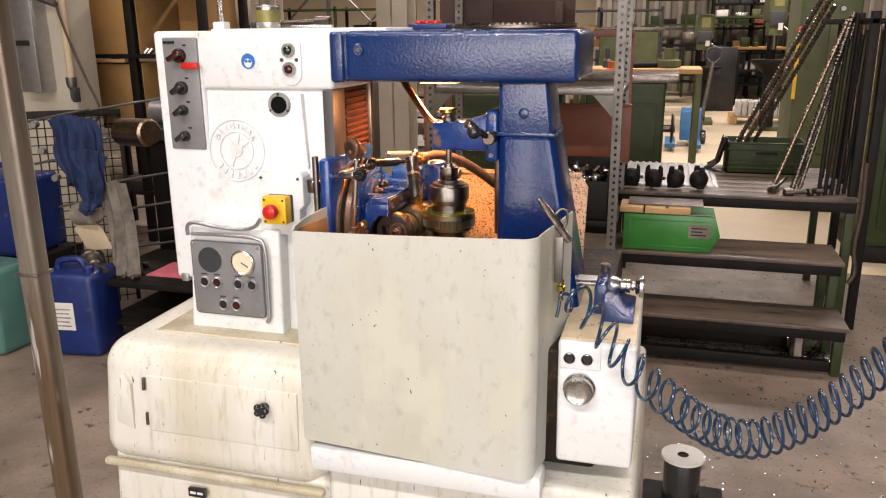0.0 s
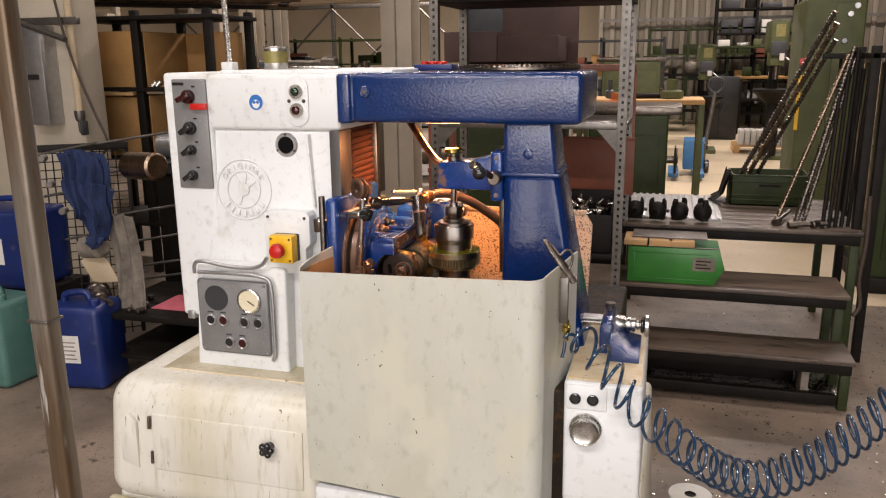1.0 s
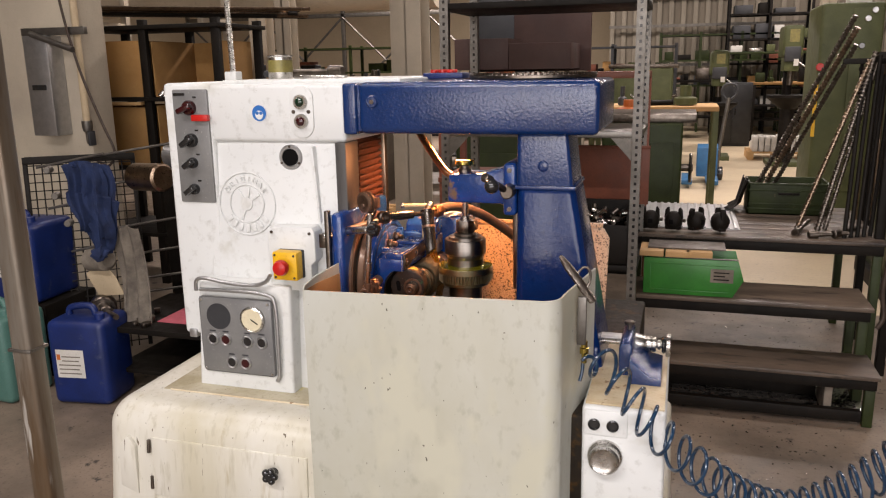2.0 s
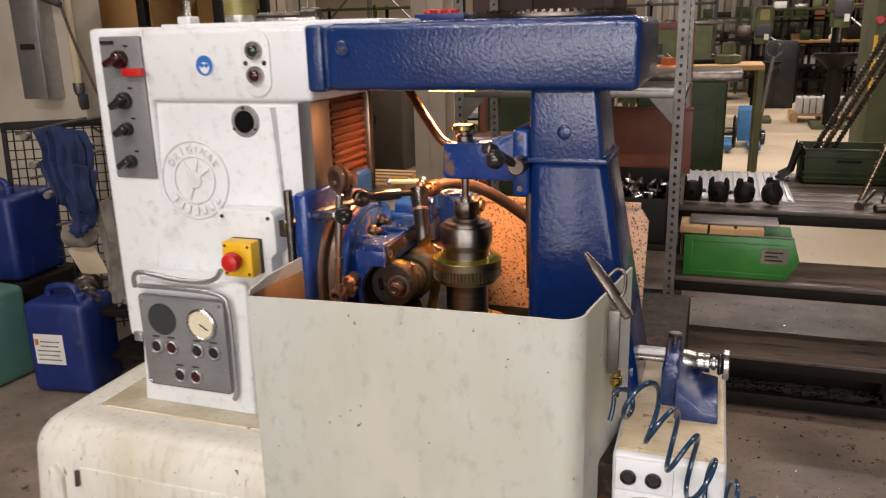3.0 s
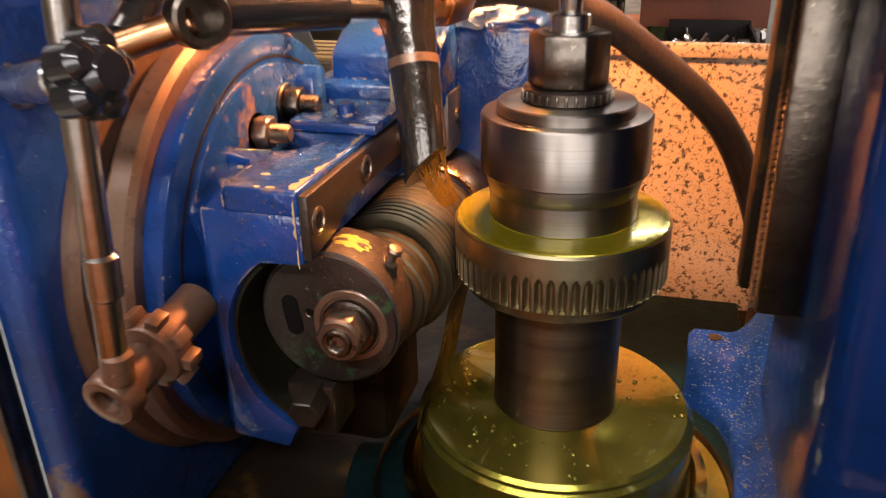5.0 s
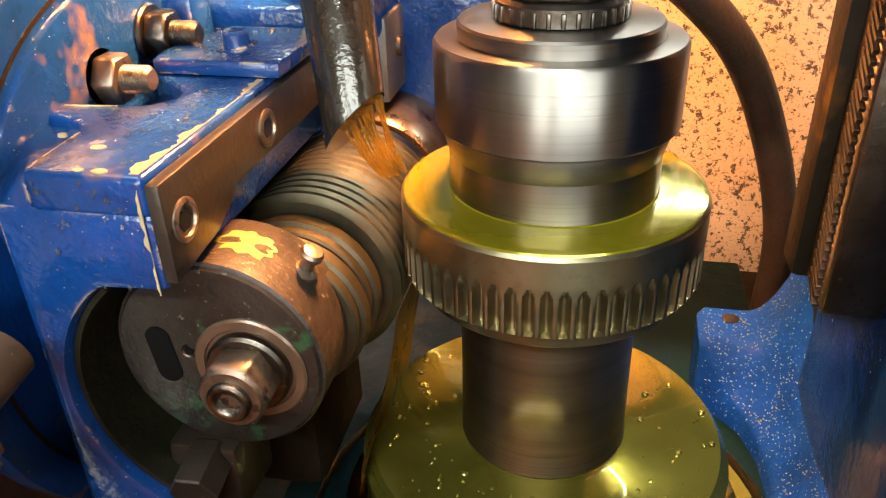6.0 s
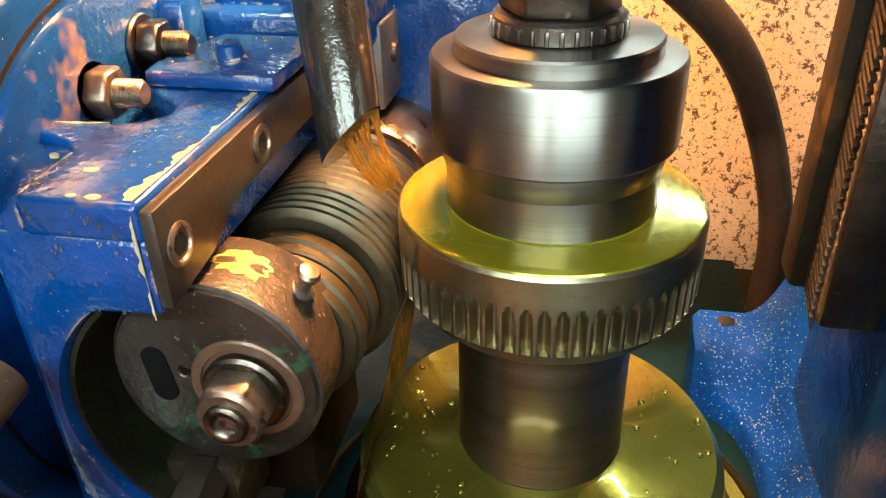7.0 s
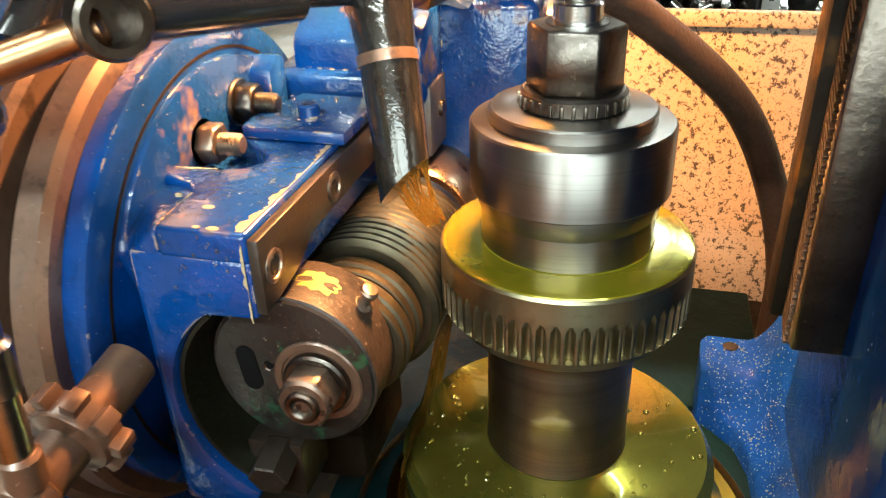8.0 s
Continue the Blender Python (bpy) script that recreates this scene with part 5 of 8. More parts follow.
    part("handle_sleeve", shape(cyl, (-0.680, 2.140, 1.3044), (-0.744, 2.142, 1.3005), 0.0052, bevel=0.001), M_CREAMGRIP, cock, "pale yellow handle sleeve")
    bm = bmesh.new()
    pts = smooth([(-0.670, 2.116, 1.292), (-0.666, 2.107, 1.274), (-0.660, 2.097, 1.251), (-0.652, 2.084, 1.214), (-0.645, 2.071, 1.165)], 8)
    tube(bm, pts, [0.0205 - 0.0035 * min(1, k / 14) - 0.0022 * max(0, (k - 16) / 16) for k in range(len(pts))], 26)
    along, sight = Vector((0.024, 0.014, 0.023)), Vector((-0.1, 0.85, -0.5))
    cut = along.cross(sight).normalized()
    cut = cut if cut.z < 0 else -cut
    res = bmesh.ops.bisect_plane(bm, geom=bm.verts[:] + bm.edges[:] + bm.faces[:], plane_co=(-0.656, 2.067, 1.180), plane_no=cut, clear_outer=True)
    bmesh.ops.holes_fill(bm, edges=[e for e in bm.edges if e.is_boundary])
    nz = part("nozzle", bm, M_NOZZLE, cock, "dark oily coolant nozzle")
    part("nozzle_ring", shape(tube, [(-0.6612, 2.0985, 1.2545), (-0.6598, 2.0962, 1.2490)], 0.0176, 26), M_RING, nz)
    bm = bmesh.new()
    rng = random.Random(3)
    for k in range(9):
        u = (k - 4) / 4
        x0, y0, w = -0.6440 + 0.0075 * u, 2.076 + 0.006 * u, 0.0015 * (rng.random() - 0.5)
        pts = smooth([(x0, y0, 1.194 + 0.006 * u), (x0 + 0.002 + 2 * w, y0 + 0.004, 1.180), (x0 + 0.006 - 0.002 * u - w, y0 + 0.009, 1.165), (x0 + 0.011 - 0.004 * u + 2 * w, y0 + 0.015, 1.1545)], 6)
        tube(bm, pts, [(0.0011 if k % 3 else 0.0007) * (1 + 0.25 * math.sin(0.9 * i + k)) for i in range(len(pts))], 10)
    tagged(part("oil_stream", bm, M_AMBER, nz, "amber cutting oil running from the nozzle"), kind="stuff")
    bm = bmesh.new()
    grid = []
    for i in range(15):
        row, u = [], i / 14
        for k in range(11):
            v = k / 10
            y = 2.058 + 0.088 * u + 0.006 * math.sin(5 * v) * (1 - u)
            x = HX + 0.043 - 0.020 * v + 0.003 * math.sin(11 * u + 3 * v) * v
            row.append(bm.verts.new((x, y - 0.018 * v, 1.092 - 0.096 * v)))
        grid.append(row)
    for ra, rb in zip(grid, grid[1:]):
        for k in range(10):
            bm.faces.new((ra[k], ra[k + 1], rb[k + 1], rb[k]))
    bmesh.ops.solidify(bm, geom=bm.faces[:], thickness=0.0012)
    tagged(part("oil_curtain", bm, M_CURTAIN, nz, "thin curtain of amber oil under the hob"), kind="stuff")
    bm = bmesh.new()
    pts = smooth([(-0.655, 2.165, 1.288), (-0.62, 2.205, 1.291), (-0.575, 2.240, 1.276), (-0.520, 2.28, 1.237), (-0.448, 2.32, 1.168), (-0.405, 2.35, 1.085), (-0.380, 2.365, 0.995), (-0.375, 2.38, 0.90)], 10)
    tube(bm, pts, 0.0135, 16)
    part("coolant_hose", bm, M_RUBBER, unit, "brown rubber coolant hose")
    # measuring stand left of the head
    bm = bmesh.new()
    cyl(bm, (-0.737, 1.868, 1.328), (-0.752, 1.868, 1.135), 0.0072, bevel=0.001)
    rod = part("stand_rod", bm, M_STEEL, unit, "bright steel stand rod")
    part("rod_joint", shape(cyl, (-0.7455, 1.868, 1.205), (-0.7475, 1.868, 1.180), 0.0085, bevel=0.002), M_STEEL, rod)
    part("cross_rod", shape(cyl, (-0.876, 1.902, 1.254), (-0.745, 1.975, 1.296), 0.0085, bevel=0.002), M_COPPER, rod, "oily cross rod")
    part("rod_tip", shape(cyl, (-0.880, 1.900, 1.253), (-0.864, 1.909, 1.258), 0.0092, bevel=0.002), M_CHROME, rod)
    # split collar on the cross rod, sleeve out to the stand rod, star knob
    bm = bmesh.new()
    cyl(bm, (-0.8335, 1.9255, 1.2675), (-0.8255, 1.9300, 1.2700), 0.0145, bevel=0.002)
    box(bm, (-0.833, 1.922, 1.248), (-0.826, 1.933, 1.262), 0.002)
    part("split_collar", bm, M_CHROME, rod)
    part("clamp_sleeve", shape(cyl, (-0.822, 1.920, 1.270), (-0.742, 1.866, 1.287), 0.0098, bevel=0.002), M_CHROME, rod)
    bm = bmesh.new()
    cyl(bm, (-0.744, 1.867, 1.287), (-0.712, 1.860, 1.293), 0.012, bevel=0.004)
    for k in range(5):
        a = 2 * math.pi * k / 5
        cyl(bm, (-0.737, 1.8655 + 0.012 * math.cos(a), 1.288 + 0.012 * math.sin(a)), (-0.716, 1.861 + 0.012 * math.cos(a), 1.292 + 0.012 * math.sin(a)), 0.0085, seg=14, bevel=0.004)
    part("clamp_knob", bm, M_BLACK, rod, "black star knob")
    part("hex_sleeve", shape(lathe, [(0.016, 0), (0.017, 0.002), (0.017, 0.016), (0.015, 0.018), (0.011, 0.018), (0.010, 0.006)], aim((-0.750, 1.980, 1.297), (-0.715, 1.955, 1.300)), 28), M_DARKSTEEL, rod)
    bm = bmesh.new()
    cyl(bm, (-0.742, 1.990, 1.297), (-0.697, 2.068, 1.291), 0.0125, bevel=0.002)
    cyl(bm, (-0.697, 2.068, 1.291), (-0.674, 2.112, 1.285), 0.0062)
    part("link_rod", bm, M_BLACK, rod, "black sleeve and link rod")
    bm = bmesh.new()
    D = Vector((0.45, 0.89, 0.03)).normalized()
    O = Vector((-0.794, 1.963, 1.337))
    A = aim(O, O + D)
    lathe(bm, [(0.0245, 0), (0.0275, 0.002), (0.0275, 0.0075), (0.021, 0.009), (0.021, 0.0125), (0.0285, 0.0135), (0.0285, 0.0195), (0.025, 0.0215), (0.010, 0.0215), (0.010, 0.040)], A, 44)
    lathe(bm, [(0.0195, -0.0005), (0.0205, -0.001), (0.0215, -0.0005)], A, 40)
    cyl(bm, O - D * 0.004 + Vector((0, 0, -0.008)), O + D * 0.001 + Vector((0, 0, -0.008)), 0.0052, bevel=0.001)
    dial = part("dial_wheel", bm, M_RING, rod, "pair of oily steel dial wheels")
    part("dial_block", shape(box, (-0.792, 1.993, 1.316), (-0.766, 2.015, 1.344), 0.003), M_RING, dial)
    part("dial_neck", shape(tube, smooth([(-0.783, 1.998, 1.322), (-0.779, 1.990, 1.312), (-0.780, 1.976, 1.300), (-0.782, 1.962, 1.288)], 6), 0.0105, 16), M_BLACK, dial)
    bm = bmesh.new()
    E = Vector((-0.757, 1.862, 1.120))
    F = Vector((-0.753, 1.925, 1.134))
    lathe(bm, [(0.0085, 0.016), (0.0085, 0.001), (0.010, 0), (0.0145, 0.0005), (0.0155, 0.002), (0.0155, 0.012), (0.0125, 0.014), (0.0125, 0.034), (0.019, 0.036), (0.020, 0.038), (0.020, 0.050), (0.013, 0.053), (0.013, 0.085)], aim(E, F), 36)
    cyl(bm, (-0.7495, 1.868, 1.150), (-0.751, 1.868, 1.131), 0.0085, bevel=0.002)
    part("lower_fitting", bm, M_RING, rod, "oily brown pipe fitting")
    part("fitting_bore", shape(cyl, E + (F - E) * 0.10, E + (F - E) * 0.16, 0.0084), M_BLACK, rod)
    for k in range(9):
        a = 2 * math.pi * k / 9
        part("lug", shape(box, (-0.004, -0.0255, 0.038), (0.004, -0.0185, 0.050), 0.001, aim(E, F) @ Matrix.Rotation(a, 4, "Z")), M_RING, rod)


hob_head()


def table_parts():
    """Round table, the blue trough wall round it and the spattered plate behind."""
    T = Matrix.Translation((AX, AY, 0))
    tb = part("round_table", shape(lathe, [(0.098, 0.930), (0.098, 0.952), (0.1035, 0.954), (0.1035, 0.994), (0.1005, 0.997), (0.1005, 1.000), (0.098, 1.003), (0.055, 1.0035), (0.050, 1.006), (0.044, 1.006)], T, 96), M_OIL, machine, "round work table running with yellow oil")
    bm = bmesh.new()
    rng = random.Random(11)
    for k in range(130):
        a, r = rng.random() * 2 * math.pi, 0.056 + 0.038 * rng.random()
        ball(bm, (AX + r * math.cos(a), AY + r * math.sin(a), 1.0035), 0.0006 + 0.0017 * rng.random() ** 2, (1, 1, 0.7), 8)
    tagged(part("oil_foam", bm, M_OIL, tb), kind="stuff")
    part("table_ring", shape(lathe, [(0.118, 0.90), (0.118, 0.948), (0.110, 0.950), (0.106, 0.945)], T, 72), M_BRASSY, machine)
    part("trough_floor", shape(lathe, [(0.165, 0.905), (0.165, 0.925), (0.12, 0.927)], T, 72), M_TEAL, machine)
    part("oil_channel", shape(prism, [(AX + 0.137 * math.cos(radians(a)), AY + 0.137 * math.sin(radians(a))) for a in range(-24, 49, 6)] + [(AX + 0.106 * math.cos(radians(a)), AY + 0.106 * math.sin(radians(a))) for a in range(48, -25, -6)], "xy", 0.905, 0.9285, 0.0), M_OIL, machine, "channel full of yellow oil")
    part("channel_rim", shape(lathe, [(0.142, 0.905), (0.1425, 0.930), (0.1405, 0.9325), (0.1385, 0.930), (0.138, 0.905)], T, 96), M_DARKSTEEL, machine, "thin bronze-coloured rim of the oil channel")
    # flank flaring from the column's foot, with a flat bolted pad at its back
    edge = [(2.02, -0.424), (2.122, -0.414), (2.162, -0.416), (2.195, -0.426), (2.212, -0.440), (2.224, -0.452), (2.235, -0.4535), (2.268, -0.452)]
    bm, grid = bmesh.new(), []
    for j in range(41):
        y = 2.02 + 0.248 * j / 40
        x0 = np.interp(y, [e[0] for e in edge], [e[1] for e in edge])
        flat = min(1, max(0, (y - 2.205) / 0.028))
        flat = flat * flat * (3 - 2 * flat)
        row = []
        for i in range(13):
            s = i / 12
            x = x0 + (-0.386 - x0) * s
            z = (0.944 + 0.062 * s ** 1.7) * (1 - flat) + (0.978 + 0.05 * max(0, (s - 0.55) / 0.45) ** 2) * flat
            if i == 0:
                z -= 0.004
            row.append(bm.verts.new((x, y - (0.003 if j == 40 and i == 0 else 0), z)))
        grid.append([bm.verts.new((x0 + 0.002, y, 0.885))] + row)
    for ra, rb in zip(grid, grid[1:]):
        for k in range(len(ra) - 1):
            bm.faces.new((ra[k], ra[k + 1], rb[k + 1], rb[k]))
    last = grid[-1]
    bm.faces.new(last + [bm.verts.new((-0.386, 2.268, 0.885))])
    bmesh.ops.recalc_face_normals(bm, faces=bm.faces)
    tr = part("trough_wall", bm, M_TROUGH, machine, "blue trough wall flecked with chips")
    part("bolt_hole", shape(cyl, (-0.429, 2.255, 0.9775), (-0.429, 2.255, 0.9788), 0.0062, seg=20), M_BLACK, tr)
    bm = bmesh.new()
    for k in range(1300):
        x, y = -0.450 + 0.056 * rng.random(), 2.05 + 0.212 * rng.random()
        x0 = np.interp(y, [e[0] for e in edge], [e[1] for e in edge])
        if x < x0 + 0.003 or noise.noise(Vector((x * 60, y * 60, 2))) + 0.5 * rng.random() < 0.12:
            continue
        q = (x - x0) / (-0.386 - x0)
        flat = min(1, max(0, (y - 2.205) / 0.028))
        flat = flat * flat * (3 - 2 * flat)
        z = (0.944 + 0.062 * q ** 1.7) * (1 - flat) + (0.978 + 0.05 * max(0, (q - 0.55) / 0.45) ** 2) * flat
        w = 0.0003 + 0.0006 * rng.random() ** 2
        box(bm, (-w, -w * 0.6, -w * 0.3), (w, w * 0.6, w * 0.3), 0, Matrix.Translation((x, y, z + 0.0003)) @ Matrix.Rotation(rng.random() * 3, 4, "Z") @ Matrix.Rotation(rng.random(), 4, "X"))
    tagged(part("chip_scatter", bm, M_TINYCHIP, tr), kind="stuff")
    part("pipe_ledge", shape(box, (-0.400, 1.902, 0.96), (-0.215, 1.962, 1.010), 0.006, None, 3), M_CAVITY, machine, "black wet ledge under the oil pipe")
    part("oil_pipe", shape(cyl, (-0.402, 1.925, 1.022), (-0.296, 1.925, 1.024), 0.0085, bevel=0.001), M_COPPER, machine, "copper oil pipe")
    bm = bmesh.new()
    prism(bm, [(-0.64, 0.86), (-0.215, 0.86), (-0.205, 1.165), (-0.222, 1.193), (-0.255, 1.205), (-0.64, 1.212)], "xz", 2.455, 2.463, 0.001)
    box(bm, (-0.64, 2.448, 1.196), (-0.225, 2.458, 1.211), 0.002)
    part("rear_splash_plate", bm, M_SPECKLE, machine, "cream splash plate spattered with black chips")
    part("plate_floor", shape(box, (-0.64, 2.25, 0.90), (-0.39, 2.455, 0.915), 0.003), M_TEAL, machine)


table_parts()


def workpiece():
    w = thing("gear_workpiece", (AX, AY, 1.0065), "freshly cut steel gear clamped on its arbor, wet with oil", "gear")
    T = Matrix.Translation((AX, AY, 0))
    part("arbor_sleeve", shape(lathe, [(0.046, 1.0065), (0.0455, 1.008), (0.0455, 1.098), (0.046, 1.108)], T, 72), M_SLEEVE, w, "brown steel clamping sleeve")
    # gear: a ring of 60 cut tooth spaces that run out in round ends below the plain rim
    n, seg = 60, 10
    bm = bmesh.new()
    zs = [1.1150, 1.1155] + [1.117 + 0.0016 * k for k in range(18)] + [1.1475, 1.1530, 1.1548]
    rings = []
    for z in zs:
        ring = []
        for i in range(n * seg):
            a = 2 * math.pi * (i + 0.5) / (n * seg)
            u = (i % seg) / (seg - 1) * 2 - 1
            r = 0.0735
            half = 0.80 * (1 - max(0, (z - 1.131) / 0.0075) ** 2) ** 0.5 if z < 1.1385 else 0
            if z > 1.1153 and half > 0.05 and abs(u) < half:
                depth = 0.0052 * (1 - (abs(u) / half) ** 2.5) * min(1, (1.1400 - z) / 0.005)
                r -= max(0, depth)
            if z >= 1.1548:
                r -= 0.0015
            if z < 1.1153:
                r -= 0.001
            ring.append(bm.verts.new((AX + r * math.cos(a), AY + r * math.sin(a), z)))
        rings.append(ring)
    m = n * seg
    for a, b in zip(rings, rings[1:]):
        for i in range(m):
            j = (i + 1) % m
            bm.faces.new((a[i], a[j], b[j], b[i]))
    bm.faces.new(rings[0][::-1])
    bm.faces.new(rings[-1])
    gear = part("gear_rim", bm, M_GEAR, w, "toothed rim wet with yellow oil")
    part("lower_flange", shape(lathe, [(0.056, 1.1035), (0.0645, 1.1045), (0.0665, 1.1065), (0.0670, 1.116)], T, 72), M_GEAR, gear)
    part("oil_film", shape(lathe, [(0.0722, 1.1548), (0.0718, 1.1558), (0.0690, 1.1565), (0.050, 1.1565), (0.0475, 1.1590)], T, 96), M_POOL, gear, "pool of yellow oil on the rim")
    part("neck", shape(lathe, [(0.0494, 1.155), (0.0494, 1.1755), (0.0500, 1.1762), (0.0528, 1.1868), (0.0528, 1.1892)], T, 72), M_TURNED, w)
    part("clamp_collar", shape(lathe, [(0.0525, 1.1880), (0.0545, 1.1883), (0.0558, 1.1896), (0.0558, 1.2250), (0.0545, 1.2268), (0.0452, 1.2270), (0.0452, 1.2330), (0.0442, 1.2342), (0.029, 1.2342)], T, 96), M_TURNED, w, "bright turned clamping collar")
    bm = bmesh.new()
    lathe(bm, [(0.027, 1.2342), (0.0285, 1.2352), (0.0285, 1.2425), (0.027, 1.2440)], T, 48)
    for k in range(30):
        a = 2 * math.pi * k / 30
        box(bm, (0.0275, -0.0010, 1.2350), (0.0298, 0.0010, 1.2415), 0.0005, T @ Matrix.Rotation(a, 4, "Z"))
    part("knurled_washer", bm, M_DARKSTEEL, w)
    bm = bmesh.new()
    hexagon(bm, (AX, AY, 1.2438), (AX, AY, 1.2770), 0.0262, 0.0015)
    nut = part("clamp_nut", bm, M_DARKSTEEL, w, "dark hexagon clamp nut")
    part("centre_bush", shape(lathe, [(0.0165, 1.2768), (0.0165, 1.2780), (0.0128, 1.2782), (0.0128, 1.2870), (0.0118, 1.2878), (0.0085, 1.2878), (0.0075, 1.283)], T, 36), M_STEEL, nut)


workpiece()


def crumpled_bag():
    """A clear crumpled plastic bag lying on the gear case."""
    bm = bmesh.new()
    bmesh.ops.create_icosphere(bm, subdivisions=4, radius=1)
    for v in bm.verts:
        p = v.co.copy()
        k = 1 + 0.35 * noise.noise(p * 2.3) + 0.22 * noise.noise(p * 5.1) - 0.25 * abs(noise.noise(p * 9.0))
        v.co = Vector((-0.668 + 0.052 * p.x * k, 2.250 + 0.050 * p.y * k, 1.262 + max(-0.003, 0.024 * p.z * k)))
    m = mat("crumpled_clear_film", (0.55, 0.60, 0.68), (0.40, 0.45, 0.55), 0.10, 0.0, scale=30, bump=0.4, grain=90, coat=0.8, trans=0.45)
    solid("plastic_bag", bm, m, "crumpled clear plastic bag on the hob head", "bag", flat=True)


crumpled_bag()


# ---- on and round the machine ----
def air_hose():
    h = thing("coiled_air_hose", (-0.2, 1.74, 1.08), "blue coiled air hose hanging from a brass coupling", "hose")
    core = smooth([(-0.196, 1.748, 1.035), (-0.155, 1.728, 1.045), (-0.10, 1.712, 0.992), (-0.035, 1.708, 0.915), (0.057, 1.738, 0.822), (0.16, 1.80, 0.728), (0.26, 1.85, 0.685), (0.36, 1.88, 0.720), (0.46, 1.90, 0.80), (0.56, 1.92, 0.91), (0.68, 1.94, 1.05), (0.82, 1.97, 1.20)], 40)
    pts, acc, ph = [], 0.0, 1.0
    for i, p in enumerate(core):
        d = (core[min(i + 1, len(core) - 1)] - core[max(i - 1, 0)]).normalized()
        u = i / len(core)
        d = Vector((d.x, d.y, d.z * 0.25)).normalized()
        s = d.cross(Vector((0, 0, 1))).normalized()
        v = s.cross(d)
        pitch = 0.052 if u < 0.30 else 0.052 - 0.022 * min(1, (u - 0.30) / 0.2)
        if u > 0.7:
            pitch = 0.030 + 0.010 * (u - 0.7) / 0.3
        step = (core[min(i + 1, len(core) - 1)] - p).length
        r = 0.008 + 0.028 * min(1, u / 0.08) + 0.008 * min(1, u / 0.35)
        k = max(2, int(10 * step / pitch) + 1)
        nxt = core[min(i + 1, len(core) - 1)]
        for j in range(k):
            a = ph + 2 * math.pi * step / pitch * j / k
            pts.append(p.lerp(nxt, j / k) + r * (s * math.cos(a) + v * math.sin(a)))
        ph += 2 * math.pi * step / pitch
    bm = bmesh.new()
    tube(bm, pts, 0.0042, 8)
    part("coil", bm, M_AIRHOSE, h)
    bm = bmesh.new()
    lathe(bm, [(0.006, 0), (0.006, 0.02), (0.010, 0.022), (0.010, 0.034), (0.0075, 0.036), (0.0075, 0.05)], aim((-0.196, 1.765, 1.03), (-0.198, 1.768, 1.2)), 20)
    part("coupling", bm, M_BRASSY, h, "brass quick coupling")
    part("hose_tail", shape(tube, smooth([(-0.198, 1.766, 1.035), (-0.199, 1.760, 1.01), (-0.203, 1.752, 0.99)], 4), 0.004), M_AIRHOSE, h)


air_hose()


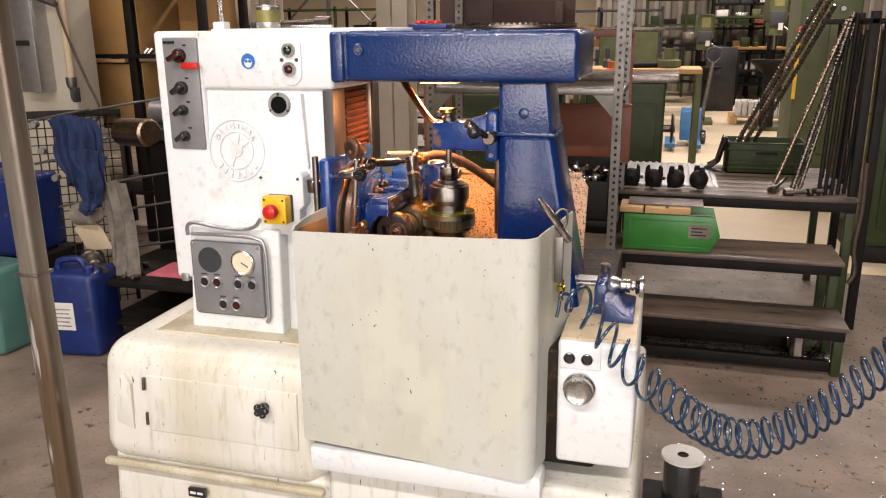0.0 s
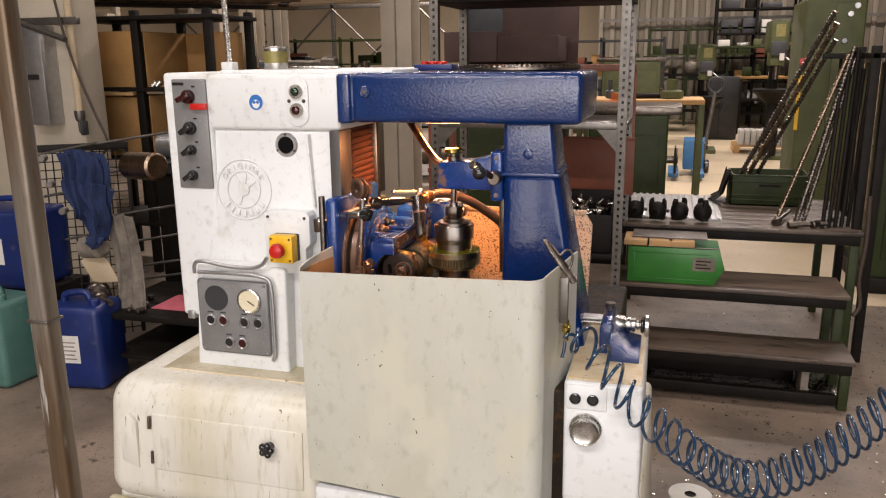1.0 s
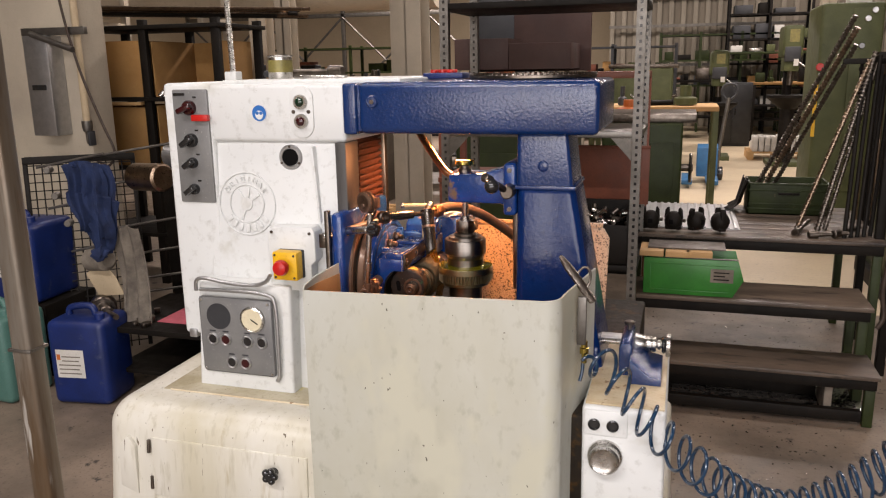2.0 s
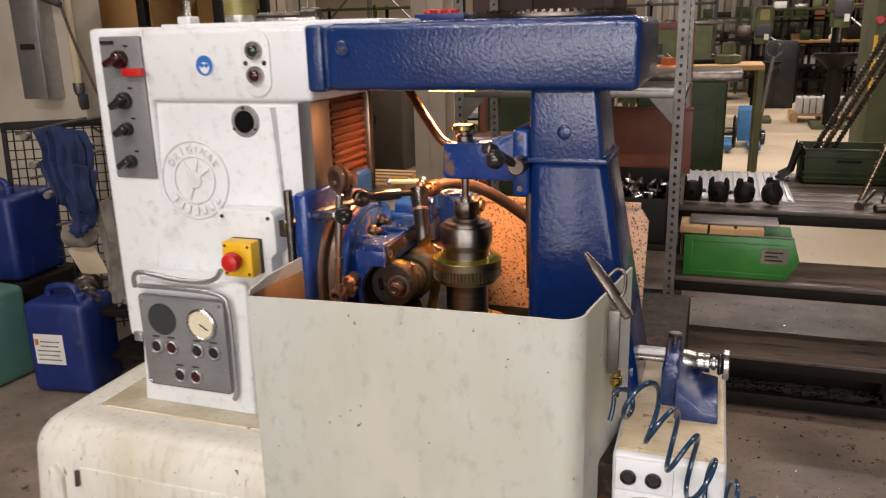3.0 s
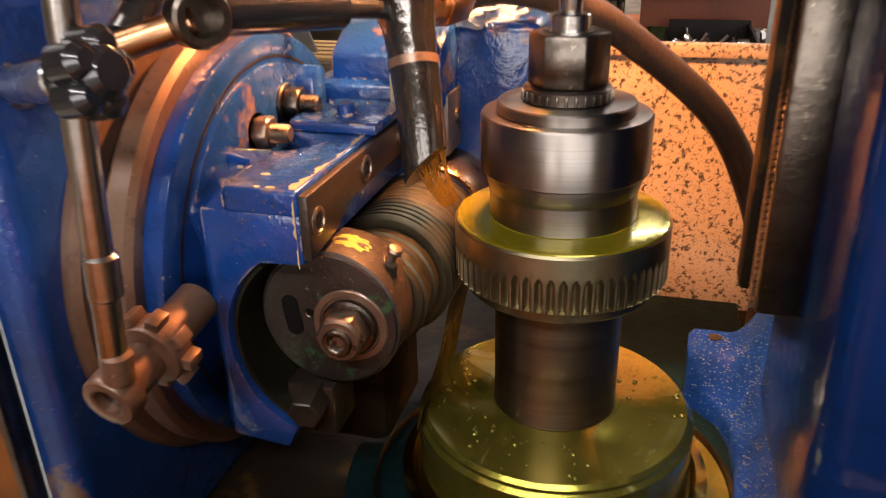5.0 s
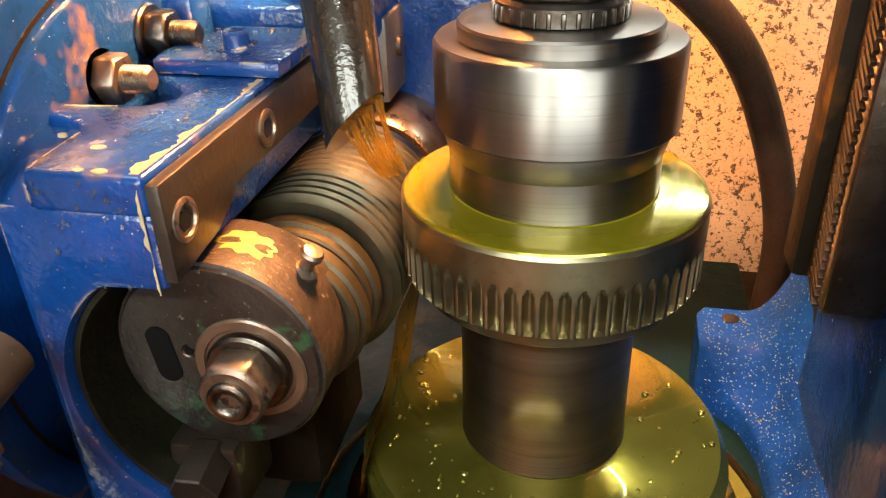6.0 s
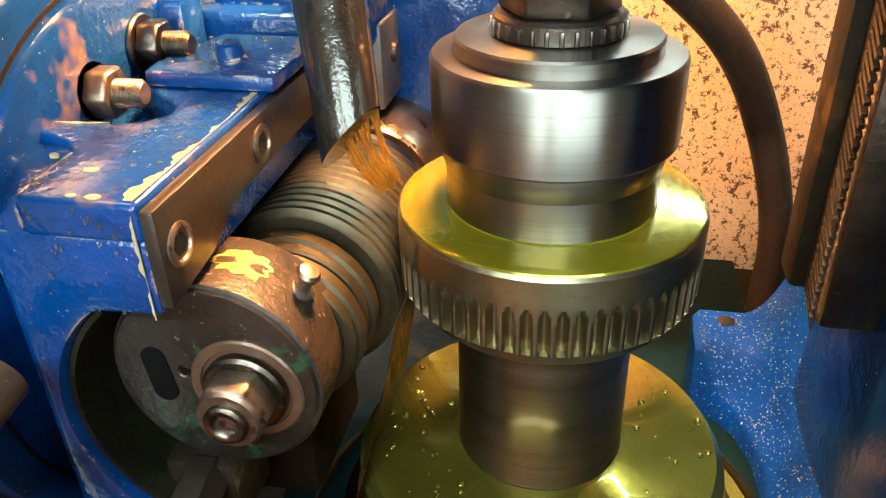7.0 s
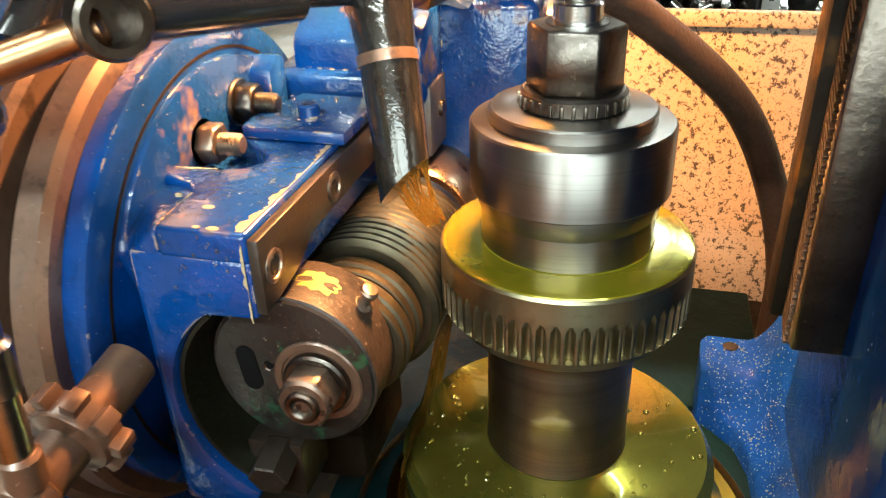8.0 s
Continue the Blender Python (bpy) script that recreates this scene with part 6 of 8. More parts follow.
def top_clutter():
    Z = 1.6505
    tin = thing("oil_tin", (-1.135, 2.2, Z), "small steel tin with a dulled olive label on the machine", "tin")
    at = Matrix.Translation((-1.135, 2.2, 0))
    part("can", shape(lathe, [(0.034, Z), (0.035, Z + 0.003), (0.035, Z + 0.060), (0.033, Z + 0.062)], at, 36), M_CHROME, tin)
    part("label_wrap", shape(lathe, [(0.0355, Z + 0.018), (0.0355, Z + 0.052)], at, 36, cap=False), M_TINLABEL, tin)
    part("rim", shape(lathe, [(0.035, Z + 0.060), (0.0365, Z + 0.062), (0.0365, Z + 0.066), (0.033, Z + 0.066), (0.032, Z + 0.061)], at, 36), M_CHROME, tin)
    bar = solid("flat_bar", shape(box, (-0.075, -0.012, 0), (0.075, 0.012, 0.008), 0.002, Matrix.Translation((-0.99, 2.16, Z)) @ Matrix.Rotation(radians(4), 4, "Z")), M_CHROME, "bright flat steel bar on the machine's top", "bar")
    bm = bmesh.new()
    cyl(bm, (-1.02, 2.34, Z + 0.014), (-1.18, 2.36, Z + 0.014), 0.012)
    cyl(bm, (-1.00, 2.34, Z + 0.018), (-1.05, 2.345, Z + 0.018), 0.017, bevel=0.003)
    solid("tool_holder", bm, M_DARKSTEEL, "dark steel tool holder lying on the machine", "tool")
    solid("torch", shape(cyl, (-1.10, 2.40, Z + 0.012), (-1.32, 2.44, Z + 0.012), 0.011, bevel=0.002), M_SLATE, "black round bar lying on the machine", "bar")
    hose = thing("flexible_conduit", (-1.35, 2.3, Z - 0.006), "corrugated steel conduit rising from a white socket", "conduit")
    prof = []
    for k in range(110):
        prof += [(0.0075, 0.02 + k * 0.008), (0.0092, 0.024 + k * 0.008)]
    part("conduit", shape(lathe, prof, aim((-1.352, 2.30, Z - 0.006), (-1.372, 2.30, 2.6)), 12), M_CHROME, hose)
    part("socket", shape(box, (-1.372, 2.28, Z - 0.006), (-1.332, 2.32, Z + 0.022), 0.004), M_WHITE, hose)
    blk = thing("parts_tray", (-0.66, 2.28, 1.6435), "small blue tray of red caps on the beam", "tray")
    part("tray", shape(box, (-0.715, 2.24, 1.6435), (-0.60, 2.32, 1.660), 0.003), M_JERRYBLUE, blk)
    for k in range(6):
        x, y = -0.69 + 0.025 * (k % 3), 2.265 + 0.03 * (k // 3)
        part("cap", shape(cyl, (x, y, 1.659), (x, y, 1.669), 0.010, bevel=0.002), M_RED, blk)
    ring = bmesh.new()
    T = Matrix.Translation((-0.40, 2.22, 1.6435))
    lathe(ring, [(0.165, 0.0), (0.168, 0.002), (0.168, 0.008), (0.163, 0.010), (0.12, 0.010)], T, 72)
    ring = solid("toothed_disc", ring, M_DARKSTEEL, "large thin toothed steel disc lying on the beam", "gear")
    bm = bmesh.new()
    for k in range(72):
        a = 2 * math.pi * k / 72
        box(bm, (0.160, -0.003, 0.009), (0.169, 0.003, 0.0145), 0.0, T @ Matrix.Rotation(a, 4, "Z"))
    part("teeth", bm, M_DARKSTEEL, ring)


top_clutter()


def spool():
    s = thing("wire_spool", (0.125, 2.14, 0.0), "spool of black wire with a pale flange on a stand", "spool")
    at = Matrix.Translation((0.125, 2.14, 0))
    part("flange", shape(lathe, [(0.016, 0.452), (0.060, 0.452), (0.060, 0.460), (0.016, 0.460)], at, 36, cap=False), M_PAPER, s)
    part("winding", shape(lathe, [(0.050, 0.30), (0.052, 0.305), (0.052, 0.448), (0.050, 0.452)], at, 36), M_BLACK, s)
    part("hole", shape(lathe, [(0.0155, 0.44), (0.0155, 0.456)], at, 24), M_CAVITY, s)
    part("stand", shape(box, (0.02, 2.05, 0.0), (0.25, 2.26, 0.298), 0.008), M_BENCH, s)


spool()
pole = thing("steel_pole", (-0.955, 1.0, 0.0), "worn upright steel tube with pale vertical streaks beside the machine", "pole")
part("tube", shape(box, (-0.968, 0.985, 0.0), (-0.930, 1.018, 2.9), 0.008, None, 3), M_POLE, pole)
part("band", shape(box, (-0.970, 0.983, 1.268), (-0.928, 1.020, 1.273), 0.001), M_GALV, pole)


# ---- stepped rack and what lies on it ----
def stepped_rack():
    r = thing("stepped_rack", (0.37, 4.5, 0), "dark oily three-step steel rack with plank treads", "rack")
    for name, y0, y1, z, x0, x1 in (("top", 4.52, 5.55, 0.75, -0.24, 1.02), ("middle", 4.16, 4.52, 0.50, -0.22, 0.91), ("lower", 3.90, 4.20, 0.25, -0.20, 0.91)):
        fr = bmesh.new()
        box(fr, (x0, y0, z - 0.065), (x1, y0 + 0.04, z - 0.012), 0.003)
        box(fr, (x0, y1 - 0.04, z - 0.065), (x1, y1, z - 0.012), 0.003)
        box(fr, (x0 + 0.002, y0 + 0.04, z - 0.063), (x0 + 0.04, y1 - 0.04, z - 0.014), 0.003)
        box(fr, (x1 - 0.04, y0 + 0.04, z - 0.063), (x1 - 0.002, y1 - 0.04, z - 0.014), 0.003)
        fr = part(name + "_frame", fr, M_BENCH, r)
        n = 1 if name != "top" else 8
        w = (y1 - y0) / n
        for k in range(n):
            part("plank", shape(box, (x0 - 0.01, y0 + k * w - (0.02 if k == 0 else 0) + 0.003, z - 0.012), (x1 + 0.01, y0 + (k + 1) * w - 0.003, z + 0.008), 0.003), M_PLANK, r)
        for x in (x0, x1 - 0.05):
            for y in ((y0, y1 - 0.05) if name != "middle" else (y0 + 0.02, y1 - 0.07)):
                part("leg", shape(box, (x + 0.003, y + 0.003, 0.0), (x + 0.047, y + 0.047, z - 0.067), 0.004), M_DKGREEN, r)
    # added black sheet stands in for the shade under the lower step
    part("skirt", shape(box, (-0.15, 4.165, 0.03), (0.70, 4.18, 0.182), 0.003), M_BENCH, r)
    part("runner", shape(box, (-0.150, 3.906, 0.02), (0.858, 3.944, 0.075), 0.004), M_BENCH, r)
    part("brace", shape(box, (0.700, 3.95, 0.03), (0.735, 4.15, 0.17), 0.003), M_RAG, r)
    # ribbed plate on the top
    rib = thing("ribbed_plate", (0.03, 5.1, 0.758), "pale ribbed steel plate lying on the rack", "plate")
    part("sheet", shape(box, (-0.22, 4.70, 0.759), (0.33, 5.5, 0.763), 0.0), M_ALU, rib)
    for k in range(13):
        x = -0.205 + k * 0.042
        part("rib", shape(box, (x, 4.70, 0.763), (x + 0.018, 5.5, 0.771), 0.002), M_ALU, rib)
    tray = bmesh.new()
    box(tray, (-0.18, 4.02, 0.02), (0.90, 4.75, 0.028), 0.002)
    box(tray, (-0.18, 4.73, 0.028), (0.90, 4.75, 0.05), 0.002)
    solid("drip_tray", tray, mat("wet_oily_sheet", (0.80, 0.76, 0.70), (0.62, 0.58, 0.52), 0.06, 0.9, scale=4, bump=0.16, grain=18, spots=(0.02, 0.015, 0.011), spot_scale=7, spot_at=(0.54, 0.60), flecks=(0.015, 0.012, 0.009), fleck_scale=60, fleck_at=(0.58, 0.60)), "shiny oil-wet drip tray strewn with chips", "tray")

    rng, verts, faces = random.Random(21), [], []
    for k in range(1500):
        x, y = -0.16 + 1.04 * rng.random(), 4.04 + 0.68 * rng.random()
        if noise.noise(Vector((x * 4, y * 6, 0))) + 0.5 * rng.random() < 0.12:
            continue
        s, an, o = 0.003 + 0.006 * rng.random() ** 2, rng.random() * 3.1, len(verts)
        ca, sa = s * math.cos(an), s * math.sin(an)
        verts += [(x + ca, y + sa, 0.029), (x - sa, y + ca, 0.029), (x - ca, y - sa, 0.029), (x + sa, y - ca, 0.029), (x, y, 0.029 + s * 0.8)]
        faces += [(o, o + 1, o + 4), (o + 1, o + 2, o + 4), (o + 2, o + 3, o + 4), (o + 3, o, o + 4), (o + 3, o + 2, o + 1, o)]
    me = bpy.data.meshes.new("metal_chips")
    me.from_pydata(verts, [], faces)
    bm = bmesh.new()
    bm.from_mesh(me)
    bpy.data.meshes.remove(me)
    solid("metal_chips", bm, M_BENCH, "black metal chips strewn over the drip tray", "chips", kind="stuff", flat=True)


stepped_rack()


def chuck_casting(at):
    c = thing("chuck_casting", (0, 0, 0), "dark round tool head with ears, in a row on the rack", "casting", "tool heads in a row")
    part("body", shape(lathe, [(0.022, 0), (0.036, 0.006), (0.047, 0.026), (0.050, 0.050), (0.046, 0.074), (0.034, 0.092), (0.014, 0.100)], Matrix.Identity(4), 28), M_BENCH, c)
    for x in (-1, 1):
        part("ear", shape(prism, [(x * 0.024, 0.080), (x * 0.050, 0.060), (x * 0.046, 0.108), (x * 0.034, 0.124), (x * 0.028, 0.120)], "xz", -0.014, 0.014, 0.003), M_BENCH, c)
        part("foot", shape(box, (x * 0.030 - 0.012, -0.02, 0.0), (x * 0.030 + 0.012, 0.02, 0.020), 0.003), M_BENCH, c)
    part("bore", shape(box, (-0.012, -0.0515, 0.036), (0.012, -0.044, 0.062), 0.001), M_HOLE, c)
    part("spigot", shape(cyl, (0.046, 0, 0.052), (0.066, -0.004, 0.052), 0.010, bevel=0.002), M_DARKSTEEL, c)
    c.matrix_basis = Matrix.Translation(at[0])
    for p in at[1:]:
        copy_thing(c, Matrix.Translation(p) @ Matrix.Rotation(p[0] * 9, 4, "Z"))


chuck_casting([(-0.155, 4.60, 0.772), (-0.03, 4.59, 0.772), (0.09, 4.60, 0.772), (0.215, 4.60, 0.772)])


def storage_bin():
    b = thing("storage_bin", (0.08, 4.33, 0.508), "worn green plastic storage bin with a faded label", "bin")
    x0, x1, y0, y1, z0, z1 = -0.165, 0.325, 4.18, 4.42, 0.510, 0.700
    for y in (y0, y1 - 0.006):
        bm = bmesh.new()
        prism(bm, [(x0, z0), (x1 - 0.05, z0), (x1, z0 + 0.09), (x1 - 0.03, z1), (x0, z1)], "xz", y, y + 0.006, 0.001)
        part("side", bm, M_BIN, b)
    part("back", shape(box, (x0, y0, z0), (x0 + 0.006, y1, z1), 0.001), M_BIN, b)
    part("bottom", shape(box, (x0, y0, z0), (x1 - 0.05, y1, z0 + 0.006), 0.001), M_BIN, b)
    part("front_lip", shape(box, (x1 - 0.056, y0, z0), (x1 - 0.048, y1, z0 + 0.09), 0.001), M_BIN, b)
    bm = bmesh.new()
    for z in (z0 + 0.02, z1 - 0.03):
        box(bm, (x0 + 0.03, y0 - 0.004, z), (x1 - 0.07, y0, z + 0.006), 0.001)
    box(bm, (x0 + 0.03, y0 - 0.004, z0 + 0.02), (x0 + 0.036, y0, z1 - 0.03), 0.001)
    part("frame_rib", bm, M_BIN, b)
    part("rail", shape(cyl, (x0 + 0.1, y0 + 0.01, z1 + 0.004), (x1 - 0.03, y0 + 0.01, z1 + 0.004), 0.004), M_GALV, b)
    lab = part("label_patch", shape(box, (0.165, y0 - 0.0025, 0.585), (0.275, y0 - 0.0005, 0.655), 0.0), M_RAG, b, "faded dirty paper label")
    for k in range(3):
        part("print", shape(box, (0.18, y0 - 0.0035, 0.598 + k * 0.018), (0.255 - 0.02 * (k % 2), y0 - 0.0026, 0.604 + k * 0.018)), M_BENCH, lab)
    for k, (x, y, w) in enumerate(((-0.19, 4.18, 0.12), (-0.06, 4.175, 0.12), (0.04, 4.18, 0.13))):
        solid("wood_block", shape(box, (0, 0, 0), (w, 0.06, 0.03), 0.003, Matrix.Translation((x, y, 0.7065)) @ Matrix.Rotation(radians(-2 + 2 * k), 4, "Z")), M_WOOD, "raw pine block resting on the green bin", "wood block", "wood blocks on the bin")
    solid("sheet_offcut", shape(box, (-0.15, 4.235, 0.738), (0.235, 4.42, 0.744), 0.001), M_OFFCUT, "brown-grey oily sheet offcut lying over the bin", "sheet")
    solid("pine_board", shape(box, (-0.19, 4.26, 0.706), (-0.10, 4.42, 0.728), 0.003), M_WOOD, "raw pine board across the bin", "board")


storage_bin()


def parts_crate():
    c = thing("parts_crate", (0.62, 5.4, 0.758), "dark green crate full of rods on the rack", "crate")
    x0, x1, y0, y1, z0, z1 = 0.40, 0.86, 5.22, 5.52, 0.760, 0.955
    for lo, hi in (((x0, y0, z0), (x1, y0 + 0.012, z1)), ((x0, y1 - 0.012, z0), (x1, y1, z1)), ((x0, y0, z0), (x0 + 0.012, y1, z1)), ((x1 - 0.012, y0, z0), (x1, y1, z1)), ((x0, y0, z0), (x1, y1, z0 + 0.01))):
        part("panel", shape(box, lo, hi, 0.002), M_DKGREEN, c)
    bm = bmesh.new()
    for z in (z0 + 0.03, z0 + 0.06, z1 - 0.05, z1 - 0.012):
        box(bm, (x0, y0 - 0.006, z), (x1, y0, z + 0.010), 0.002)
    part("swage", bm, M_DKGREEN, c)
    part("handle", shape(box, (0.57, y0 - 0.02, 0.885), (0.69, y0 - 0.004, 0.897), 0.003), M_BENCH, c)


parts_crate()


def crate_bag():
    """A dark greasy cloth hung over the crate's end."""
    bm, rows = bmesh.new(), []
    for j in range(19):
        v, row = j / 18, []
        for i in range(17):
            u = i / 16
            row.append(bm.verts.new((0.392 - 0.055 * v - 0.014 * math.sin(9 * u + 3 * v) - (0.05 * (v - 0.8) * 5 if v > 0.8 else 0), 5.22 + 0.26 * u, 0.965 - 0.190 * v + 0.006 * math.sin(7 * u))))
        rows.append(row)
    for a, b in zip(rows, rows[1:]):
        for i in range(16):
            bm.faces.new((a[i], a[i + 1], b[i + 1], b[i]))
    bmesh.ops.recalc_face_normals(bm, faces=bm.faces)
    bmesh.ops.solidify(bm, geom=bm.faces[:], thickness=0.004)
    solid("greasy_cloth", bm, M_BENCH, "black greasy cloth hanging over the crate", "cloth")


crate_bag()


def threaded_rod(a, b, r, pitch=0.021):
    n = int((Vector(b) - Vector(a)).length / pitch)
    prof = []
    for k in range(n):
        prof += [(r * 0.70, k * pitch), (r * 0.70, (k + 0.35) * pitch), (r, (k + 0.5) * pitch), (r, (k + 0.85) * pitch)]
    return shape(lathe, prof, aim(a, b), 10)


def rods():
    for a, b, r, m in (((0.42, 5.30, 0.86), (0.86, 4.92, 1.93), 0.011, M_DARKSTEEL), ((0.47, 5.33, 0.86), (0.875, 4.95, 1.86), 0.012, M_BROWNSTEEL), ((0.52, 5.32, 0.86), (0.885, 4.97, 1.78), 0.010, M_DARKSTEEL), ((0.62, 4.72, 0.77), (0.93, 4.83, 1.70), 0.010, M_BROWNSTEEL), ((0.72, 4.70, 0.77), (0.955, 4.84, 1.74), 0.012, M_DARKSTEEL), ((0.76, 4.72, 0.77), (0.965, 4.84, 1.68), 0.010, M_DARKSTEEL)):
        solid("threaded_rod", threaded_rod(a, b, r * 1.45), m, "long oily threaded rod leaning on the rail", "rod", "leaning threaded rods")
    for k in range(5):
        x = 0.84 + k * 0.035
        solid("plain_bar", shape(cyl, (x, 4.60 + 0.02 * k, 0.75), (x + 0.06, 4.83, 1.60 + 0.05 * (k % 3)), 0.011, seg=12), M_BENCH, "dark steel bar leaning on the rail", "bar", "leaning bars")
    fr = thing("rod_frame", (1.0, 4.85, 0), "dark upright steel frame holding rods", "frame")
    for x, y in ((0.99, 4.60), (1.06, 4.60), (1.04, 5.2)):
        part("post", shape(box, (x, y, 0.0), (x + 0.045, y + 0.045, 1.72), 0.004), M_BENCH, fr)
    part("rail", shape(box, (0.80, 4.845, 1.655), (1.14, 4.875, 1.685), 0.003), M_BENCH, fr)
    part("rail", shape(box, (0.99, 4.60, 1.655), (1.03, 5.24, 1.685), 0.003), M_BENCH, fr)
    for k in range(6):
        x = 0.90 + k * 0.04
        solid("hanging_bar", shape(cyl, (x, 4.90, 1.66), (x + 0.01, 4.93, 0.80), 0.009, seg=10), M_BROWNSTEEL if k % 2 else M_BENCH, "oily bar hanging in the steel frame", "bar", "hanging bars")
    bm = bmesh.new()
    tube(bm, smooth([(1.045, 4.55, 0.95), (1.05, 4.54, 0.70), (1.035, 4.53, 0.50), (1.05, 4.52, 0.36), (1.02, 4.50, 0.30)], 6), 0.012, 10)
    solid("hanging_strap", bm, M_RUBBER, "dark brown strap hanging from the frame", "strap")
    for p, q in (((0.60, 4.60, 0.775), (0.70, 4.85, 0.80)), ((0.66, 4.56, 0.775), (0.86, 4.60, 0.785)), ((0.78, 4.57, 0.78), (0.93, 4.70, 0.80))):
        bm = bmesh.new()
        cyl(bm, p, q, 0.012)
        cyl(bm, p, [p[i] + 0.25 * (q[i] - p[i]) for i in range(3)], 0.022, bevel=0.004)
        solid("clamp_tool", bm, M_DARKSTEEL, "oily steel tool lying on the rack", "tool", "tools on the rack")


rods()


# ---- slotted shelving behind the machine ----
def slotted_post(x, y, h, parent):
    bm = bmesh.new()
    box(bm, (x - 0.022, y - 0.002, 0), (x + 0.022, y + 0.002, h), 0.0)
    box(bm, (x + 0.018, y, 0), (x + 0.022, y + 0.04, h), 0.0)
    p = part("post", bm, M_GALV, parent)
    bm = bmesh.new()
    for k in range(int(h / 0.035)):
        z = 0.02 + k * 0.035
        box(bm, (x - 0.006, y - 0.0035, z), (x + 0.006, y - 0.002, z + 0.014), 0.0)
    tagged(part("slot_punching", bm, M_BLACK, p), kind="stuff")


def shelving():
    s = thing("slotted_shelving", (-0.7, 4.2, 0), "slotted grey steel shelving with dark shelves", "shelving")
    for x, y in ((-0.215, 3.96), (-1.165, 3.96), (-0.215, 4.55), (-1.165, 4.55)):
        slotted_post(x, y, 2.9, s)
    for z in (1.98, 1.36, 0.70, 0.30):
        part("shelf", shape(box, (-1.19, 3.965, z - 0.03), (-0.19, 4.56, z), 0.003), M_GALV if 1 < z < 1.9 else M_BENCH, s)
    for x, y in ((-0.235, 3.958), (-1.145, 3.958)):
        part("gusset", shape(prism, [(x, 1.33), (x - 0.10 if x > -0.7 else x + 0.10, 1.33), (x, 1.22)], "xz", y, y + 0.004, 0.0), M_GALV, s)
    ox = thing("oxide_panel", (-0.385, 4.507, 0.92), "red oxide steel sheet standing on the shelf", "sheet")
    part("sheet", shape(box, (-0.60, 4.504, 0.92), (-0.17, 4.515, 1.238), 0.002), M_RUSTRED, ox)
    part("folded_edge", shape(box, (-0.602, 4.494, 1.226), (-0.168, 4.517, 1.242), 0.004), M_RUSTRED, ox)
    tr = thing("scrap_tray", (-0.32, 4.15, 0.70), "open steel tray full of small turned parts", "tray")
    for lo, hi in (((-0.50, 3.98, 0.705), (-0.24, 3.99, 0.90)), ((-0.50, 4.40, 0.705), (-0.24, 4.41, 0.96)), ((-0.51, 3.98, 0.705), (-0.50, 4.41, 0.93)), ((-0.25, 3.98, 0.705), (-0.24, 4.41, 0.95)), ((-0.50, 3.98, 0.705), (-0.24, 4.41, 0.715))):
        part("panel", shape(box, lo, hi, 0.001), M_BENCH, tr)
    rng = random.Random(5)
    for k in range(46):
        x, y, z = -0.48 + 0.22 * rng.random(), 4.0 + 0.38 * rng.random(), 0.86 + 0.05 * rng.random()
        d = Vector((rng.random() - 0.5, rng.random() - 0.5, rng.random() - 0.5)).normalized() * 0.03
        bm = bmesh.new()
        lathe(bm, [(0.008, 0), (0.014, 0.001), (0.014, 0.04), (0.008, 0.041)], aim((x, y, z), Vector((x, y, z)) + d), 12)
        solid("turned_part", bm, M_STEEL if k % 3 else M_DARKSTEEL, "small turned steel part lying in a tray", "part", "turned parts in the tray")
    for k in range(16):
        x, y = -0.48 + 0.26 * rng.random(), 4.0 + 0.2 * rng.random()
        solid("turned_part", shape(lathe, [(0.012, 0), (0.02, 0.001), (0.02, 0.03), (0.012, 0.031)], Matrix.Translation((x, y, 0.301)), 14), M_CHROME if k % 2 else M_DARKSTEEL, "small turned steel part standing on the low shelf", "part", "turned parts on the shelf")
    solid("maroon_case", shape(box, (-1.30, 4.62, 1.655), (-0.98, 5.0, 1.83), 0.005), M_MAROON, "dark maroon wooden case on a rack", "case")
    solid("maroon_case", shape(box, (-0.975, 4.60, 1.655), (-0.62, 5.0, 1.80), 0.005), M_MAROON, "dark maroon wooden case on a rack", "case")
    solid("brown_board", shape(box, (-1.03, 5.02, 1.64), (-0.56, 5.06, 2.42), 0.005), M_MAROON, "tall dark brown board leaning behind the cases", "board")
    solid("grey_board", shape(box, (-1.30, 5.04, 1.64), (-1.03, 5.08, 2.20), 0.005), M_SLATE, "dark grey-green board behind the cases", "board")
    rk = thing("low_rack", (-0.95, 4.9, 0), "red oxide steel rack behind the shelving", "rack")
    part("top", shape(box, (-1.4, 4.58, 1.60), (-0.2, 5.12, 1.635), 0.003), M_RUSTRED, rk)
    for x in (-1.4, -0.24):
        for y in (4.60, 5.07):
            part("leg", shape(box, (x, y, 0), (x + 0.04, y + 0.04, 1.6), 0.003), M_RUSTRED, rk)
    part("shelf", shape(box, (-1.4, 4.58, 1.0), (-0.2, 5.12, 1.03), 0.003), M_RUSTRED, rk)


shelving()


